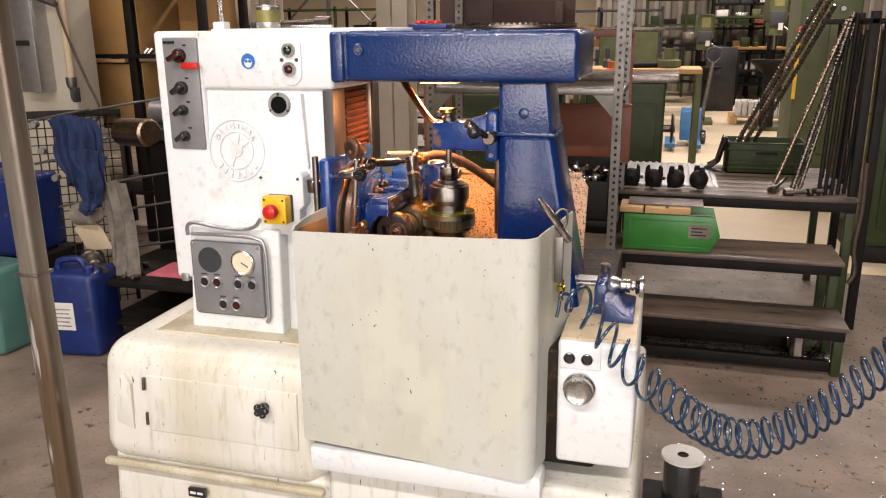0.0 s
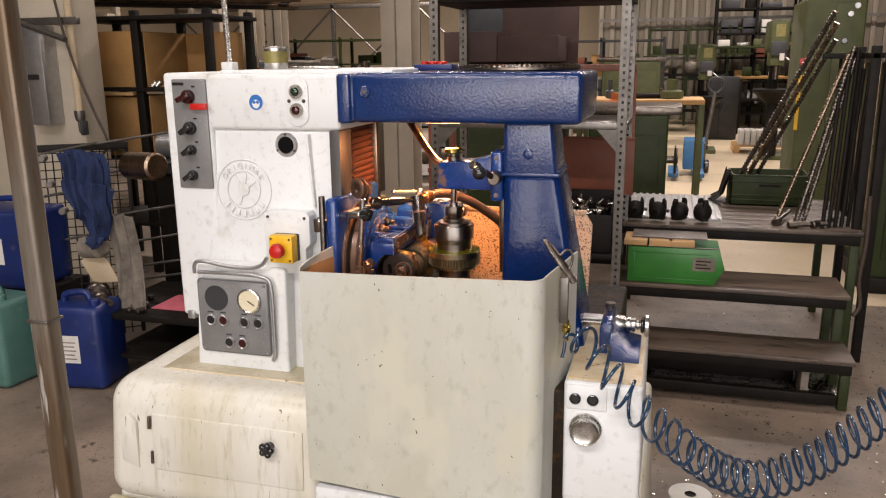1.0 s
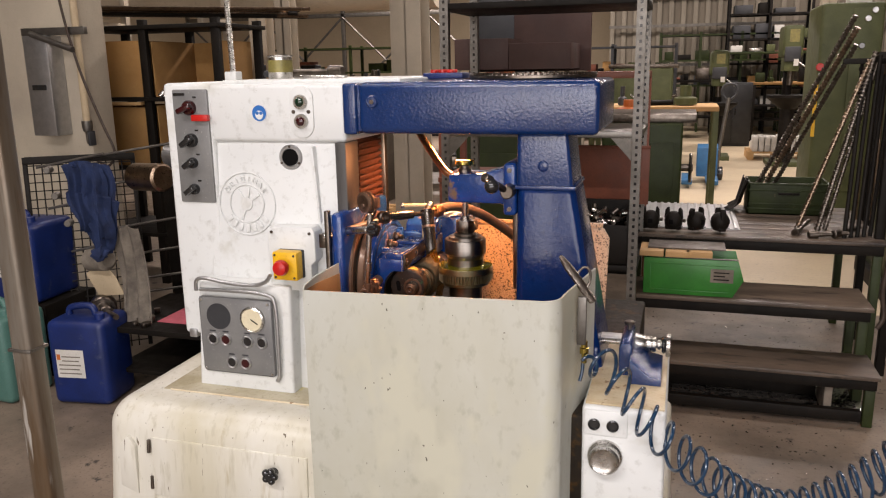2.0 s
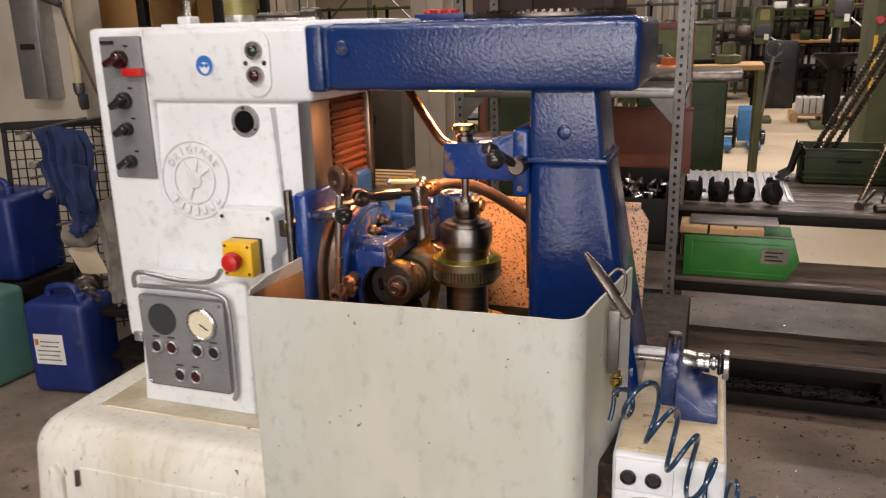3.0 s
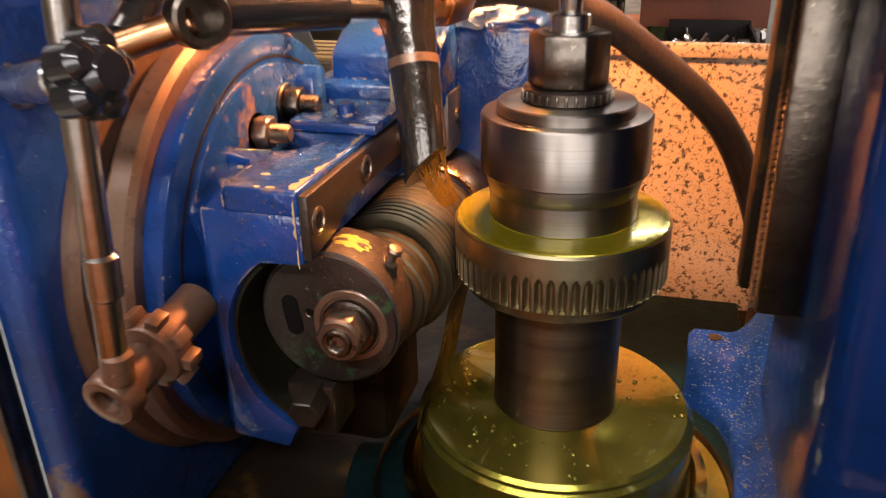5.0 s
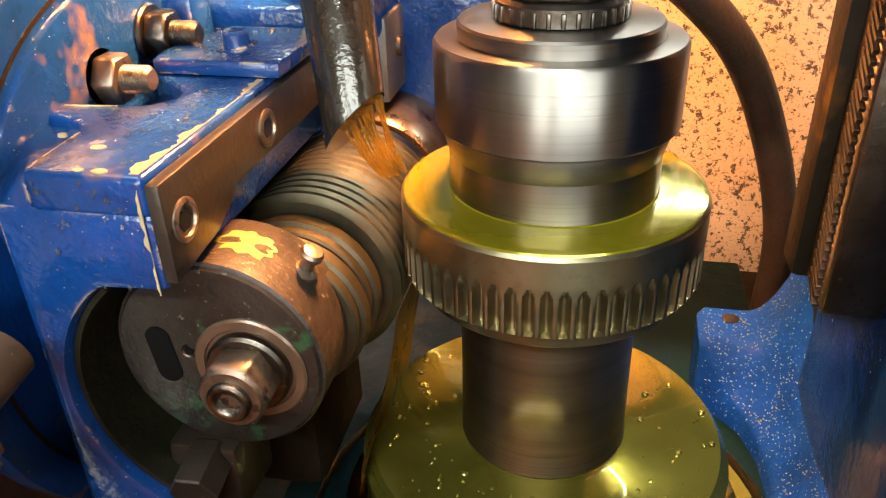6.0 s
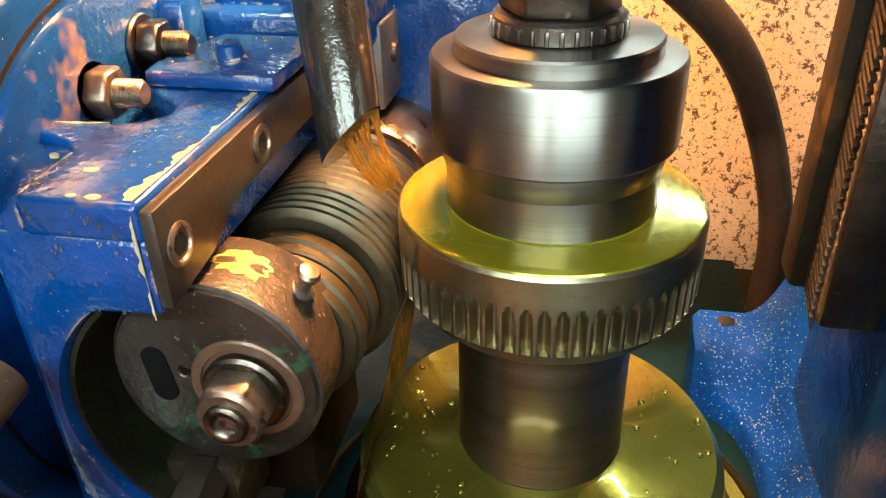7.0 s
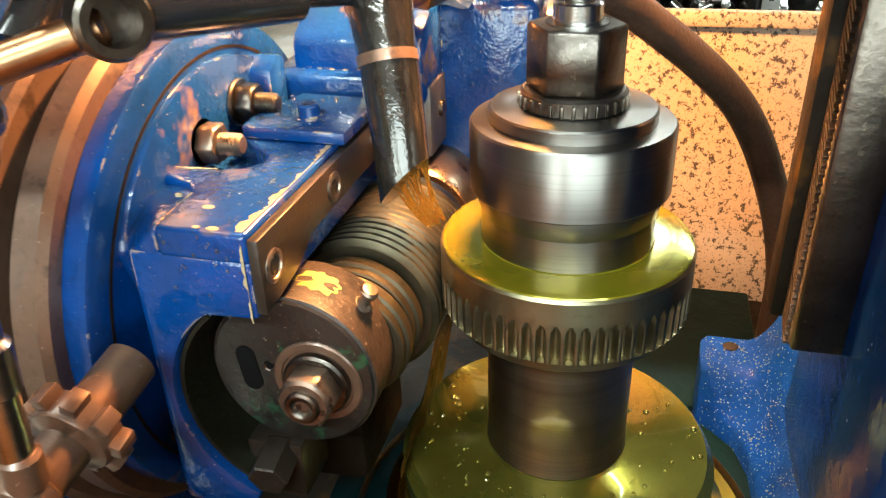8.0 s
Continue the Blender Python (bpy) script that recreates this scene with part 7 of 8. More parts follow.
# ---- left: canisters, grid rack, cart ----
def canister(name, at, w, d, h, m, label, turn=0, paper=True):
    c = thing(name, at, label, "canister")
    M = Matrix.Translation(at) @ Matrix.Rotation(radians(turn), 4, "Z")
    bm = bmesh.new()
    tmp = bmesh.new()
    bmesh.ops.create_cube(tmp, size=1)
    tmp.transform(Matrix.Translation((0, 0, h * 0.45)) @ Matrix.Diagonal((w, d, h * 0.9, 1)))
    bevelled(tmp, 0.035, 4)
    put_in(bm, tmp, M)
    part("body", bm, m, c)
    bm = bmesh.new()
    tube(bm, [M @ Vector(p) for p in smooth([(-w * 0.32, 0, h * 0.86), (-w * 0.28, 0, h * 0.97), (0, 0, h), (w * 0.12, 0, h * 0.97), (w * 0.16, 0, h * 0.87)], 5)], 0.018, 12)
    part("handle", bm, m, c)
    part("cap", shape(lathe, [(0.026, 0), (0.026, 0.035), (0.022, 0.04)], M @ Matrix.Translation((w * 0.32, -d * 0.2, h * 0.88)), 22), m, c)
    if paper:
        lab = part("label_sheet", shape(box, (-w * 0.36, -d / 2 - 0.002, h * 0.30), (w * 0.12, -d / 2 + 0.001, h * 0.60), 0.0, M), M_PAPER, c, "white paper label")
        part("hazard_mark", shape(box, (-w * 0.345, -d / 2 - 0.003, h * 0.49), (-w * 0.285, -d / 2 - 0.0021, h * 0.55), 0.0, M), M_ORANGE, lab)
        for k in range(5):
            part("print", shape(box, (-w * 0.26 if k > 2 else -w * 0.32, -d / 2 - 0.003, h * (0.34 + 0.045 * k)), (w * (0.06 - 0.03 * (k % 2)), -d / 2 - 0.0021, h * (0.352 + 0.045 * k)), 0.0, M), M_RAG, lab)
    return c


canister("blue_canister", (-2.93, 3.30, 0), 0.32, 0.26, 0.50, M_JERRYBLUE, "blue plastic canister with a white label on the floor", 8)
canister("teal_canister", (-3.42, 3.22, 0), 0.34, 0.28, 0.52, M_JERRYTEAL, "teal plastic canister standing on the floor", -5, False)
canister("dark_blue_canister", (-3.62, 3.62, 0.42), 0.44, 0.36, 0.50, M_JERRYBLUE, "large dark blue canister on a low stand", 4)
solid("canister_stand", shape(box, (-3.9, 3.45, 0), (-3.35, 3.85, 0.42), 0.01), M_BENCH, "dark steel stand under a canister", "stand")


def grid_rack():
    g = thing("grid_rack", (-3.05, 3.7, 0), "leaning steel grid rack hung with rods", "rack")
    M = Matrix.Translation((-3.52, 3.58, 0.06)) @ Matrix.Rotation(radians(36), 4, "Z") @ Matrix.Rotation(radians(-9), 4, "X")
    w, h = 0.58, 1.14
    bm = bmesh.new()
    for x in (0, w):
        box(bm, (x - 0.012, -0.012, 0), (x + 0.012, 0.012, h), 0.002, M)
    box(bm, (-0.012, -0.02, h - 0.02), (w + 0.012, 0.02, h + 0.02), 0.003, M)
    part("frame", bm, M_BENCH, g)
    bm = bmesh.new()
    for k in range(12):
        box(bm, (0.04 + k * 0.043, -0.004, 0), (0.047 + k * 0.043, 0.004, h), 0, M)
    for k in range(24):
        box(bm, (0, -0.004, 0.03 + k * 0.049), (w, 0.004, 0.036 + k * 0.049), 0, M)
    part("mesh_grid", bm, M_BENCH, g)
    for k, (x, z, ln) in enumerate(((0.06, 1.10, 0.5), (0.3, 1.14, 0.7), (0.42, 0.98, 0.75), (0.1, 0.86, 0.45), (0.46, 0.72, 0.6), (0.5, 0.55, 0.6), (0.48, 0.40, 0.75), (0.52, 0.32, 0.8), (0.2, 0.6, 0.4), (0.45, 0.24, 0.8))):
        part("peg_rod", shape(cyl, M @ Vector((x, -0.01, z)), M @ Vector((x + ln * 0.75, -0.05 - ln * 0.3, z + 0.05)), 0.008, seg=10), M_GALV, g)
    for k, (x, y, z) in enumerate(((-3.35, 3.62, 1.16), (-3.30, 3.60, 1.02), (-3.2, 3.56, 0.88), (-2.96, 3.62, 1.12))):
        part("hook", shape(cyl, (x, y, z), (x + 0.02, y - 0.05, z), 0.02, bevel=0.004), M_GALV, g)
    # a draped jacket: bunched cloth hanging from a peg, its tail knotted
    jk = thing("work_jacket", (-2.90, 3.36, 0.75), "crumpled dark blue work jacket hanging from the rack", "jacket")

    def cloth(name, cx, cy, top, drop, wide, neck, seed, label=""):
        bm, rows, nx, nz = bmesh.new(), [], 44, 44
        for j in range(nz + 1):
            v = j / nz
            half = wide * (1 - 0.12 * v) if v < 0.4 else wide * 0.95 * (1 - ((v - 0.4) / 0.6) ** 1.25) + neck
            row = []
            for i in range(nx + 1):
                u = i / nx * 2 - 1
                p = Vector((u * 1.6 + seed, v * 0.9, seed))
                w = u * 9 + 1.8 * noise.noise(p * 1.7) * (1 + v) + 0.9 * math.sin(v * 4)
                fold = 0.024 * (1 - abs(math.sin(w * 0.7))) + 0.010 * noise.noise(p * 4.0)
                row.append(bm.verts.new((cx + 0.05 * v + u * half + 0.012 * math.sin(v * 9), cy - fold + 0.06 * u * u, top + 0.014 * math.cos(u * 3) - drop * v)))
            rows.append(row)
        for a, b in zip(rows, rows[1:]):
            for i in range(nx):
                bm.faces.new((a[i], a[i + 1], b[i + 1], b[i]))
        bmesh.ops.recalc_face_normals(bm, faces=bm.faces)
        bmesh.ops.solidify(bm, geom=bm.faces[:], thickness=0.0025)
        part(name, bm, M_CLOTH, jk, label)

    cloth("back", -2.90, 3.35, 1.235, 0.46, 0.135, 0.030, 0.3)
    cloth("sleeve", -2.955, 3.315, 1.22, 0.33, 0.055, 0.022, 2.1)
    cloth("front", -2.845, 3.32, 1.225, 0.37, 0.06, 0.02, 4.4)
    bm = bmesh.new()
    bmesh.ops.create_icosphere(bm, subdivisions=3, radius=1)
    for v in bm.verts:
        k = 1 + 0.5 * noise.noise(v.co * 2.1)
        v.co = Vector((-2.845 + 0.045 * v.co.x * k, 3.345 + 0.03 * v.co.y * k, 0.772 + 0.04 * v.co.z * k))
    part("knot", bm, M_CLOTH, jk)
    bm = bmesh.new()
    rows = []
    for j in range(25):
        v = j / 24
        row = []
        for i in range(15):
            u = i / 14 * 2 - 1
            row.append(bm.verts.new((-2.74 + u * (0.075 + 0.02 * v) + 0.02 * v, 3.42 + 0.014 * math.sin(u * 8 + v * 3) + 0.03 * math.sin(v * 3), 0.90 - 0.56 * v + 0.01 * math.sin(u * 5))))
        rows.append(row)
    for a, b in zip(rows, rows[1:]):
        for i in range(14):
            bm.faces.new((a[i], a[i + 1], b[i + 1], b[i]))
    bmesh.ops.recalc_face_normals(bm, faces=bm.faces)
    bmesh.ops.solidify(bm, geom=bm.faces[:], thickness=0.006)
    solid("greasy_rag", bm, M_RAG, "long greasy grey rag hanging from the rack", "rag")
    bm = bmesh.new()
    cyl(bm, (-2.98, 3.48, 0.44), (-2.93, 3.42, 0.44), 0.07, bevel=0.008)
    cyl(bm, (-2.96, 3.45, 0.44), (-2.86, 3.36, 0.44), 0.04, bevel=0.006)
    cyl(bm, (-2.9, 3.40, 0.44), (-2.75, 3.30, 0.45), 0.015)
    solid("flange_shaft", bm, M_DARKSTEEL, "oily flanged steel shaft on the rack", "shaft")
    solid("card_piece", shape(prism, [(-3.05, 0.62), (-2.95, 0.70), (-2.87, 0.62), (-2.82, 0.52), (-2.98, 0.50)], "xz", 3.46, 3.468, 0.001), M_KRAFT, "torn piece of cardboard", "cardboard")
    solid("motor_body", shape(cyl, (-2.86, 3.7, 1.12), (-2.62, 3.62, 1.13), 0.075, bevel=0.012), M_BROWNSTEEL, "brown cylindrical motor body behind the rack", "motor")
    solid("plastic_bottle", shape(cyl, (-3.02, 3.46, 0.70), (-2.86, 3.42, 0.72), 0.06, bevel=0.02), M_RAG, "dull grey plastic bottle stuck on the rack", "bottle")


grid_rack()


def cart():
    c = thing("tool_cart", (-2.55, 3.6, 0), "dark low steel cart cluttered with papers", "cart")
    part("top", shape(box, (-2.90, 3.32, 0.355), (-2.05, 3.95, 0.385), 0.004), M_BENCH, c)
    part("lower_tray", shape(box, (-2.86, 3.36, 0.12), (-2.10, 3.92, 0.145), 0.004), M_BENCH, c)
    for x in (-2.87, -2.12):
        for y in (3.36, 3.88):
            part("leg", shape(box, (x, y, 0.08), (x + 0.035, y + 0.035, 0.36), 0.003), M_BENCH, c)
            part("castor", shape(cyl, (x, y + 0.017, 0.042), (x + 0.035, y + 0.017, 0.042), 0.042, bevel=0.006), M_BLACK, c)
    solid("pink_leaflet", shape(box, (-2.62, 3.45, 0.386), (-2.30, 3.70, 0.390), 0.0, None), M_PINK, "pink printed leaflet lying on the cart", "leaflet")
    solid("paper_pad", shape(box, (-2.42, 3.62, 0.391), (-2.22, 3.82, 0.402), 0.001), M_PAPER, "pale paper pad on the cart", "paper")
    at = Matrix.Translation((-2.43, 3.66, 0.403))
    solid("face_shield", shape(lathe, [(0.11, 0), (0.112, 0.006), (0.05, 0.03), (0.045, 0.045), (0.02, 0.048)], at, 30), M_RAG, "grey dished lid lying on the papers", "lid")
    rng = random.Random(9)
    for k in range(9):
        x, y = -2.85 + 0.25 * rng.random(), 3.36 + 0.25 * rng.random()
        bm = bmesh.new()
        hexagon(bm, (x, y, 0.386), (x, y, 0.40 + 0.02 * rng.random()), 0.018)
        solid("steel_nut", bm, M_DARKSTEEL, "steel nut lying on the cart", "nut", "nuts on the cart")
    for k in range(4):
        x = -2.42 + 0.06 * k
        solid("steel_plate", shape(box, (x, 3.98, 0.0), (x + 0.012, 4.45, 1.0 - 0.05 * k), 0.003), M_SLATE, "dark steel plate leaning behind the cart", "plate", "plates behind the cart")
    m = thing("covered_machine", (-2.4, 4.5, 0), "dark machine bed standing behind the cart", "machine")
    part("bed", shape(box, (-3.0, 4.1, 0), (-2.22, 4.75, 1.02), 0.02), M_BENCH, m)
    part("slideway", shape(box, (-3.05, 4.06, 1.02), (-2.18, 4.7, 1.10), 0.01), M_SLATE, m)
    part("spindle", shape(cyl, (-3.0, 4.2, 1.18), (-2.5, 4.2, 1.18), 0.08, bevel=0.01), M_ALU, m)


cart()


def carton_shelf():
    s = thing("carton_shelf", (-4.0, 5.6, 0), "dark angle-iron shelf holding open cartons", "shelf")
    for x in (-4.62, -3.99, -3.36):
        for y in (5.32, 5.92):
            part("post", shape(box, (x, y, 0), (x + 0.065, y + 0.045, 2.06), 0.003), M_BENCH, s)
    for z in (2.02, 1.485, 0.95, 0.42):
        part("board", shape(box, (-4.64, 5.30, z - 0.03), (-3.27, 5.98, z), 0.003), M_BENCH, s)
    for x0, x1, z0, z1, op in ((-4.54, -4.01, 1.487, 1.91, 0), (-4.54, -4.00, 0.952, 1.41, 0), (-3.91, -3.38, 1.487, 1.90, 1), (-3.91, -3.38, 0.952, 1.42, 1)):
        c = thing("carton", ((x0 + x1) / 2, 5.6, z0), "open brown cardboard carton on the shelf" if op else "brown cardboard carton on the shelf", "carton", "cartons on the shelf")
        y0, y1, T = 5.36, 5.92, 0.006
        sides = [((x0, y1 - T, z0), (x1, y1, z1)), ((x0, y0, z0), (x0 + T, y1, z1)), ((x1 - T, y0, z0), (x1, y1, z1)), ((x0, y0, z0), (x1, y1, z0 + T))]
        if not op:
            sides.append(((x0, y0, z0), (x1, y0 + T, z1)))
        for lo, hi in sides:
            part("panel", shape(box, lo, hi, 0.001), M_CARD, c)
    rng = random.Random(2)
    for k in range(14):
        x = -3.9 + 0.5 * rng.random()
        solid("shelf_part", shape(cyl, (x, 5.34, 1.49 if k % 2 else 0.955), (x + 0.03, 5.36, 1.53 if k % 2 else 1.0), 0.02, bevel=0.003), M_CHROME, "small bright steel part on the shelf", "part", "parts on the shelf")
    solid("wood_strip", shape(box, (-4.5, 5.30, 1.425), (-4.01, 5.36, 1.45), 0.002), M_WOOD, "yellow wooden strip lying on the carton", "strip")


carton_shelf()


def pillar():
    p = thing("wall_pillar", (-4.25, 5.0, 0), "grubby beige pillar with pipes and cable", "pillar", kind="structure")
    part("shaft", shape(box, (-5.0, 4.75, 0), (-4.02, 5.0, 6.5), 0.01), M_COLUMN, p)
    part("grey_box", shape(box, (-4.38, 4.60, 1.25), (-4.18, 4.75, 1.93), 0.008), M_ALU, p, "grey metal box")
    part("box_latch", shape(box, (-4.33, 4.585, 1.565), (-4.22, 4.60, 1.60), 0.003), M_BLACK, p)
    part("pipe", shape(cyl, (-3.99, 4.68, 1.35), (-3.99, 4.68, 4.0), 0.024, bevel=0.0), M_KRAFT, p)
    bm = bmesh.new()
    lathe(bm, [(0.012, 0), (0.018, 0.02), (0.018, 0.08), (0.030, 0.09), (0.036, 0.12), (0.036, 0.16)], Matrix.Translation((-3.99, 4.68, 1.19)), 20)
    part("valve", bm, M_GALV, p)
    part("valve_handle", shape(box, (-3.965, 4.64, 1.18), (-3.945, 4.70, 1.28), 0.004), M_SLATE, p)
    part("bracket", shape(box, (-4.40, 4.62, 1.93), (-3.88, 4.66, 1.98), 0.003), M_GALV, p)
    part("arm", shape(cyl, (-4.30, 4.60, 1.94), (-3.95, 4.58, 1.83), 0.02), M_GALV, p)
    part("cable", shape(tube, smooth([(-4.10, 4.62, 2.6), (-4.02, 4.60, 2.1), (-3.93, 4.60, 1.7), (-3.80, 4.60, 1.35), (-3.72, 4.60, 1.15), (-3.78, 4.60, 1.05), (-3.86, 4.60, 1.08)], 8), 0.009), M_RUBBER, p)
    part("soot_mark", shape(prism, [(-4.36, 1.42), (-4.31, 1.40), (-4.30, 1.52), (-4.325, 1.62), (-4.35, 1.5)], "xz", 4.746, 4.7505, 0.0), M_BENCH, p)


pillar()


# ---- the far hall ----
def hall_column(x, y, w, m=M_COLUMN):
    c = thing("hall_column", (x, y, 0), "pale painted steel hall column", "column", "hall columns", "structure")
    bm = bmesh.new()
    for lo, hi in (((x - w, y - w, 0), (x + w, y - w + 0.02, 7)), ((x - w, y + w - 0.02, 0), (x + w, y + w, 7)), ((x - 0.012, y - w, 0), (x + 0.012, y + w, 7))):
        box(bm, lo, hi, 0.002)
    box(bm, (x - w, y - w + 0.03, 0), (x - w * 0.4, y + w - 0.03, 6.9), 0.002)
    part("shaft", bm, m, c)


for x, y, w in ((-2.73, 8.0, 0.16), (-4.66, 9.0, 0.10), (-6.4, 11.5, 0.14), (-1.9, 15.0, 0.14), (2.3, 15.5, 0.12), (-8.5, 9.5, 0.16)):
    hall_column(x, y, w)


def pipe_rack():
    r = thing("overhead_pipe_rack", (-5.8, 8.3, 0), "stock of long steel bars on an overhead rack", "rack")
    for k in range(14):
        y, z = 8.0 + 0.05 * (k % 7), 2.26 + 0.05 * (k // 7) + 0.012 * (k % 3)
        part("stock_bar", shape(cyl, (-8.4, y, z + 0.16), (-4.25 + 0.1 * (k % 4), y, z - 0.02), 0.02, seg=8), M_BROWNSTEEL if k % 2 else M_BENCH, r)
    for x in (-8.0, -6.6, -5.2):
        part("arm", shape(box, (x, 7.95, 2.18), (x + 0.06, 8.5, 2.25), 0.004), M_COLUMN, r)
        part("upright", shape(box, (x, 8.45, 0), (x + 0.08, 8.53, 3.4), 0.004), M_COLUMN, r)
    d = bmesh.new()
    cyl(d, (-9.0, 9.6, 2.95), (-3.0, 9.9, 2.95), 0.55, seg=40)
    solid("air_duct", d, M_DUCT, "large pale round air duct under the roof", "duct", kind="structure")
    solid("crane_rail", shape(box, (-14, 12.4, 3.6), (14, 12.6, 4.0), 0.01), M_COLUMN, "pale crane rail across the hall", "rail", kind="structure")


pipe_rack()


def truss(x0, x1, y, z0, z1):
    t = thing("wall_bracing", ((x0 + x1) / 2, y, 0), "crossed steel bracing before the far wall", "bracing", kind="structure")
    n = 4
    for k in range(n):
        a, b = x0 + (x1 - x0) * k / n, x0 + (x1 - x0) * (k + 1) / n
        part("strut", shape(box, (a - 0.05, y, 0), (a + 0.05, y + 0.08, 6.8), 0.004), M_GALV, t)
        part("strut", shape(cyl, (a, y, z0), (b, y, z1), 0.03, seg=8), M_GALV, t)
        part("strut", shape(cyl, (b, y, z0), (a, y, z1), 0.03, seg=8), M_GALV, t)
    part("rail", shape(box, (x0, y, z1), (x1, y + 0.08, z1 + 0.10), 0.004), M_GALV, t)


truss(-13.5, -4.0, 20.0, 0.8, 3.0)


def clad_wall():
    w = thing("sheet_partition", (4, 22.5, 0), "pale corrugated sheet partition across the hall", "partition", kind="structure")
    part("sheet", shape(box, (-2.0, 22.6, 0), (12.0, 22.66, 5.2), 0.0), M_CLAD, w)
    for k in range(46):
        x = -2.0 + k * 0.305
        part("rib", shape(box, (x, 22.54, 0), (x + 0.12, 22.6, 5.2), 0.01), M_CLADRIB, w)
    for z in (1.6, 2.6, 3.4, 4.2):
        part("rail", shape(box, (-2.0, 22.2, z), (12.0, 22.26, z + 0.07), 0.0), M_GALV, w)


clad_wall()


def stock_rack(x0, y0, w, h, m):
    r = thing("stock_rack", (x0, y0, 0), "steel stock rack with shelves in the far hall", "rack", "far stock racks")
    for k in range(4):
        x = x0 + w * k / 3
        part("post", shape(box, (x - 0.03, y0, 0), (x + 0.03, y0 + 0.06, h), 0.0), m, r)
        part("post", shape(box, (x - 0.03, y0 + 0.7, 0), (x + 0.03, y0 + 0.76, h), 0.0), m, r)
    rng = random.Random(int(x0 * 10 + y0))
    n = int(h / 0.5)
    for k in range(1, n + 1):
        z = h * k / n - 0.05
        part("shelf", shape(box, (x0, y0, z - 0.04), (x0 + w, y0 + 0.76, z), 0.0), m, r)
        if k < n:
            x = x0 + 0.1
            while x < x0 + w - 0.4:
                bw, bh = 0.15 + 0.3 * rng.random(), 0.1 + 0.25 * rng.random()
                if rng.random() < 0.7:
                    solid("stored_box", shape(box, (x, y0 + 0.1, z), (x + bw, y0 + 0.6, z + bh), 0.01), rng.choice((M_CARD, M_BENCH, M_SLATE, M_DKGREEN, M_PAPER, M_RUSTRED, M_SAGE)), "box stored on a far rack", "box", "boxes on far racks")
                x += bw + 0.05 + 0.1 * rng.random()


for x0, y0, w, h, m in ((0.95, 20.5, 2.7, 3.4, M_BENCH), (5.2, 20.8, 3.0, 3.2, M_GALV), (7.0, 19.5, 3.6, 3.0, M_BENCH), (-10.5, 17.5, 4.5, 2.2, M_DKGREEN), (-4.2, 18.0, 4.0, 2.1, M_SLATE), (-0.6, 20.6, 2.8, 2.4, M_DKGREEN)):
    stock_rack(x0, y0, w, h, m)


def pillar_drill(x, y, s=1.0, m=M_SAGE):
    d = thing("pillar_drill", (x, y, 0), "dark sage green pillar drill standing in the hall", "drill", "pillar drills")
    part("foot", shape(box, (x - 0.25, y - 0.3, 0), (x + 0.25, y + 0.3, 0.08), 0.01), m, d)
    part("pillar", shape(cyl, (x, y, 0.08), (x, y, 1.75 * s), 0.075), M_BENCH, d)
    bm = bmesh.new()
    box(bm, (x - 0.15, y - 0.42, 1.62 * s), (x + 0.15, y + 0.25, 2.08 * s), 0.05, None, 3)
    box(bm, (x - 0.11, y - 0.38, 1.42 * s), (x + 0.11, y + 0.10, 1.64 * s), 0.02, None, 2)
    part("head", bm, m, d)
    part("name_plate", shape(box, (x - 0.06, y - 0.426, 1.84 * s), (x + 0.08, y - 0.42, 2.02 * s), 0.0), M_TINLABEL, d)
    part("belt_cover", shape(box, (x - 0.12, y - 0.430, 1.56 * s), (x + 0.12, y - 0.385, 1.78 * s), 0.02), M_SLATE, d)
    part("scale", shape(box, (x + 0.02, y - 0.434, 1.50 * s), (x + 0.09, y - 0.428, 1.60 * s), 0.0), M_PAPER, d)
    part("quill", shape(cyl, (x, y - 0.28, 1.46 * s), (x, y - 0.28, 1.22 * s), 0.045), M_DARKSTEEL, d)
    part("feed_lever", shape(cyl, (x + 0.10, y - 0.36, 1.56 * s), (x + 0.30, y - 0.45, 1.40 * s), 0.014), M_CHROME, d)
    bm = bmesh.new()
    lathe(bm, [(0.10, 0), (0.13, 0.02), (0.30, 0.17), (0.33, 0.19), (0.33, 0.23)], Matrix.Translation((x, y - 0.25, 0.86 * s)), 28)
    part("table", bm, M_BENCH, d)
    part("column_base", shape(cyl, (x, y - 0.25, 0.08), (x, y - 0.25, 0.87 * s), 0.11), M_BENCH, d)


for x, y, s in ((1.60, 14.2, 1.07), (0.56, 14.9, 0.90), (3.9, 14.5, 1.0)):
    pillar_drill(x, y, s)


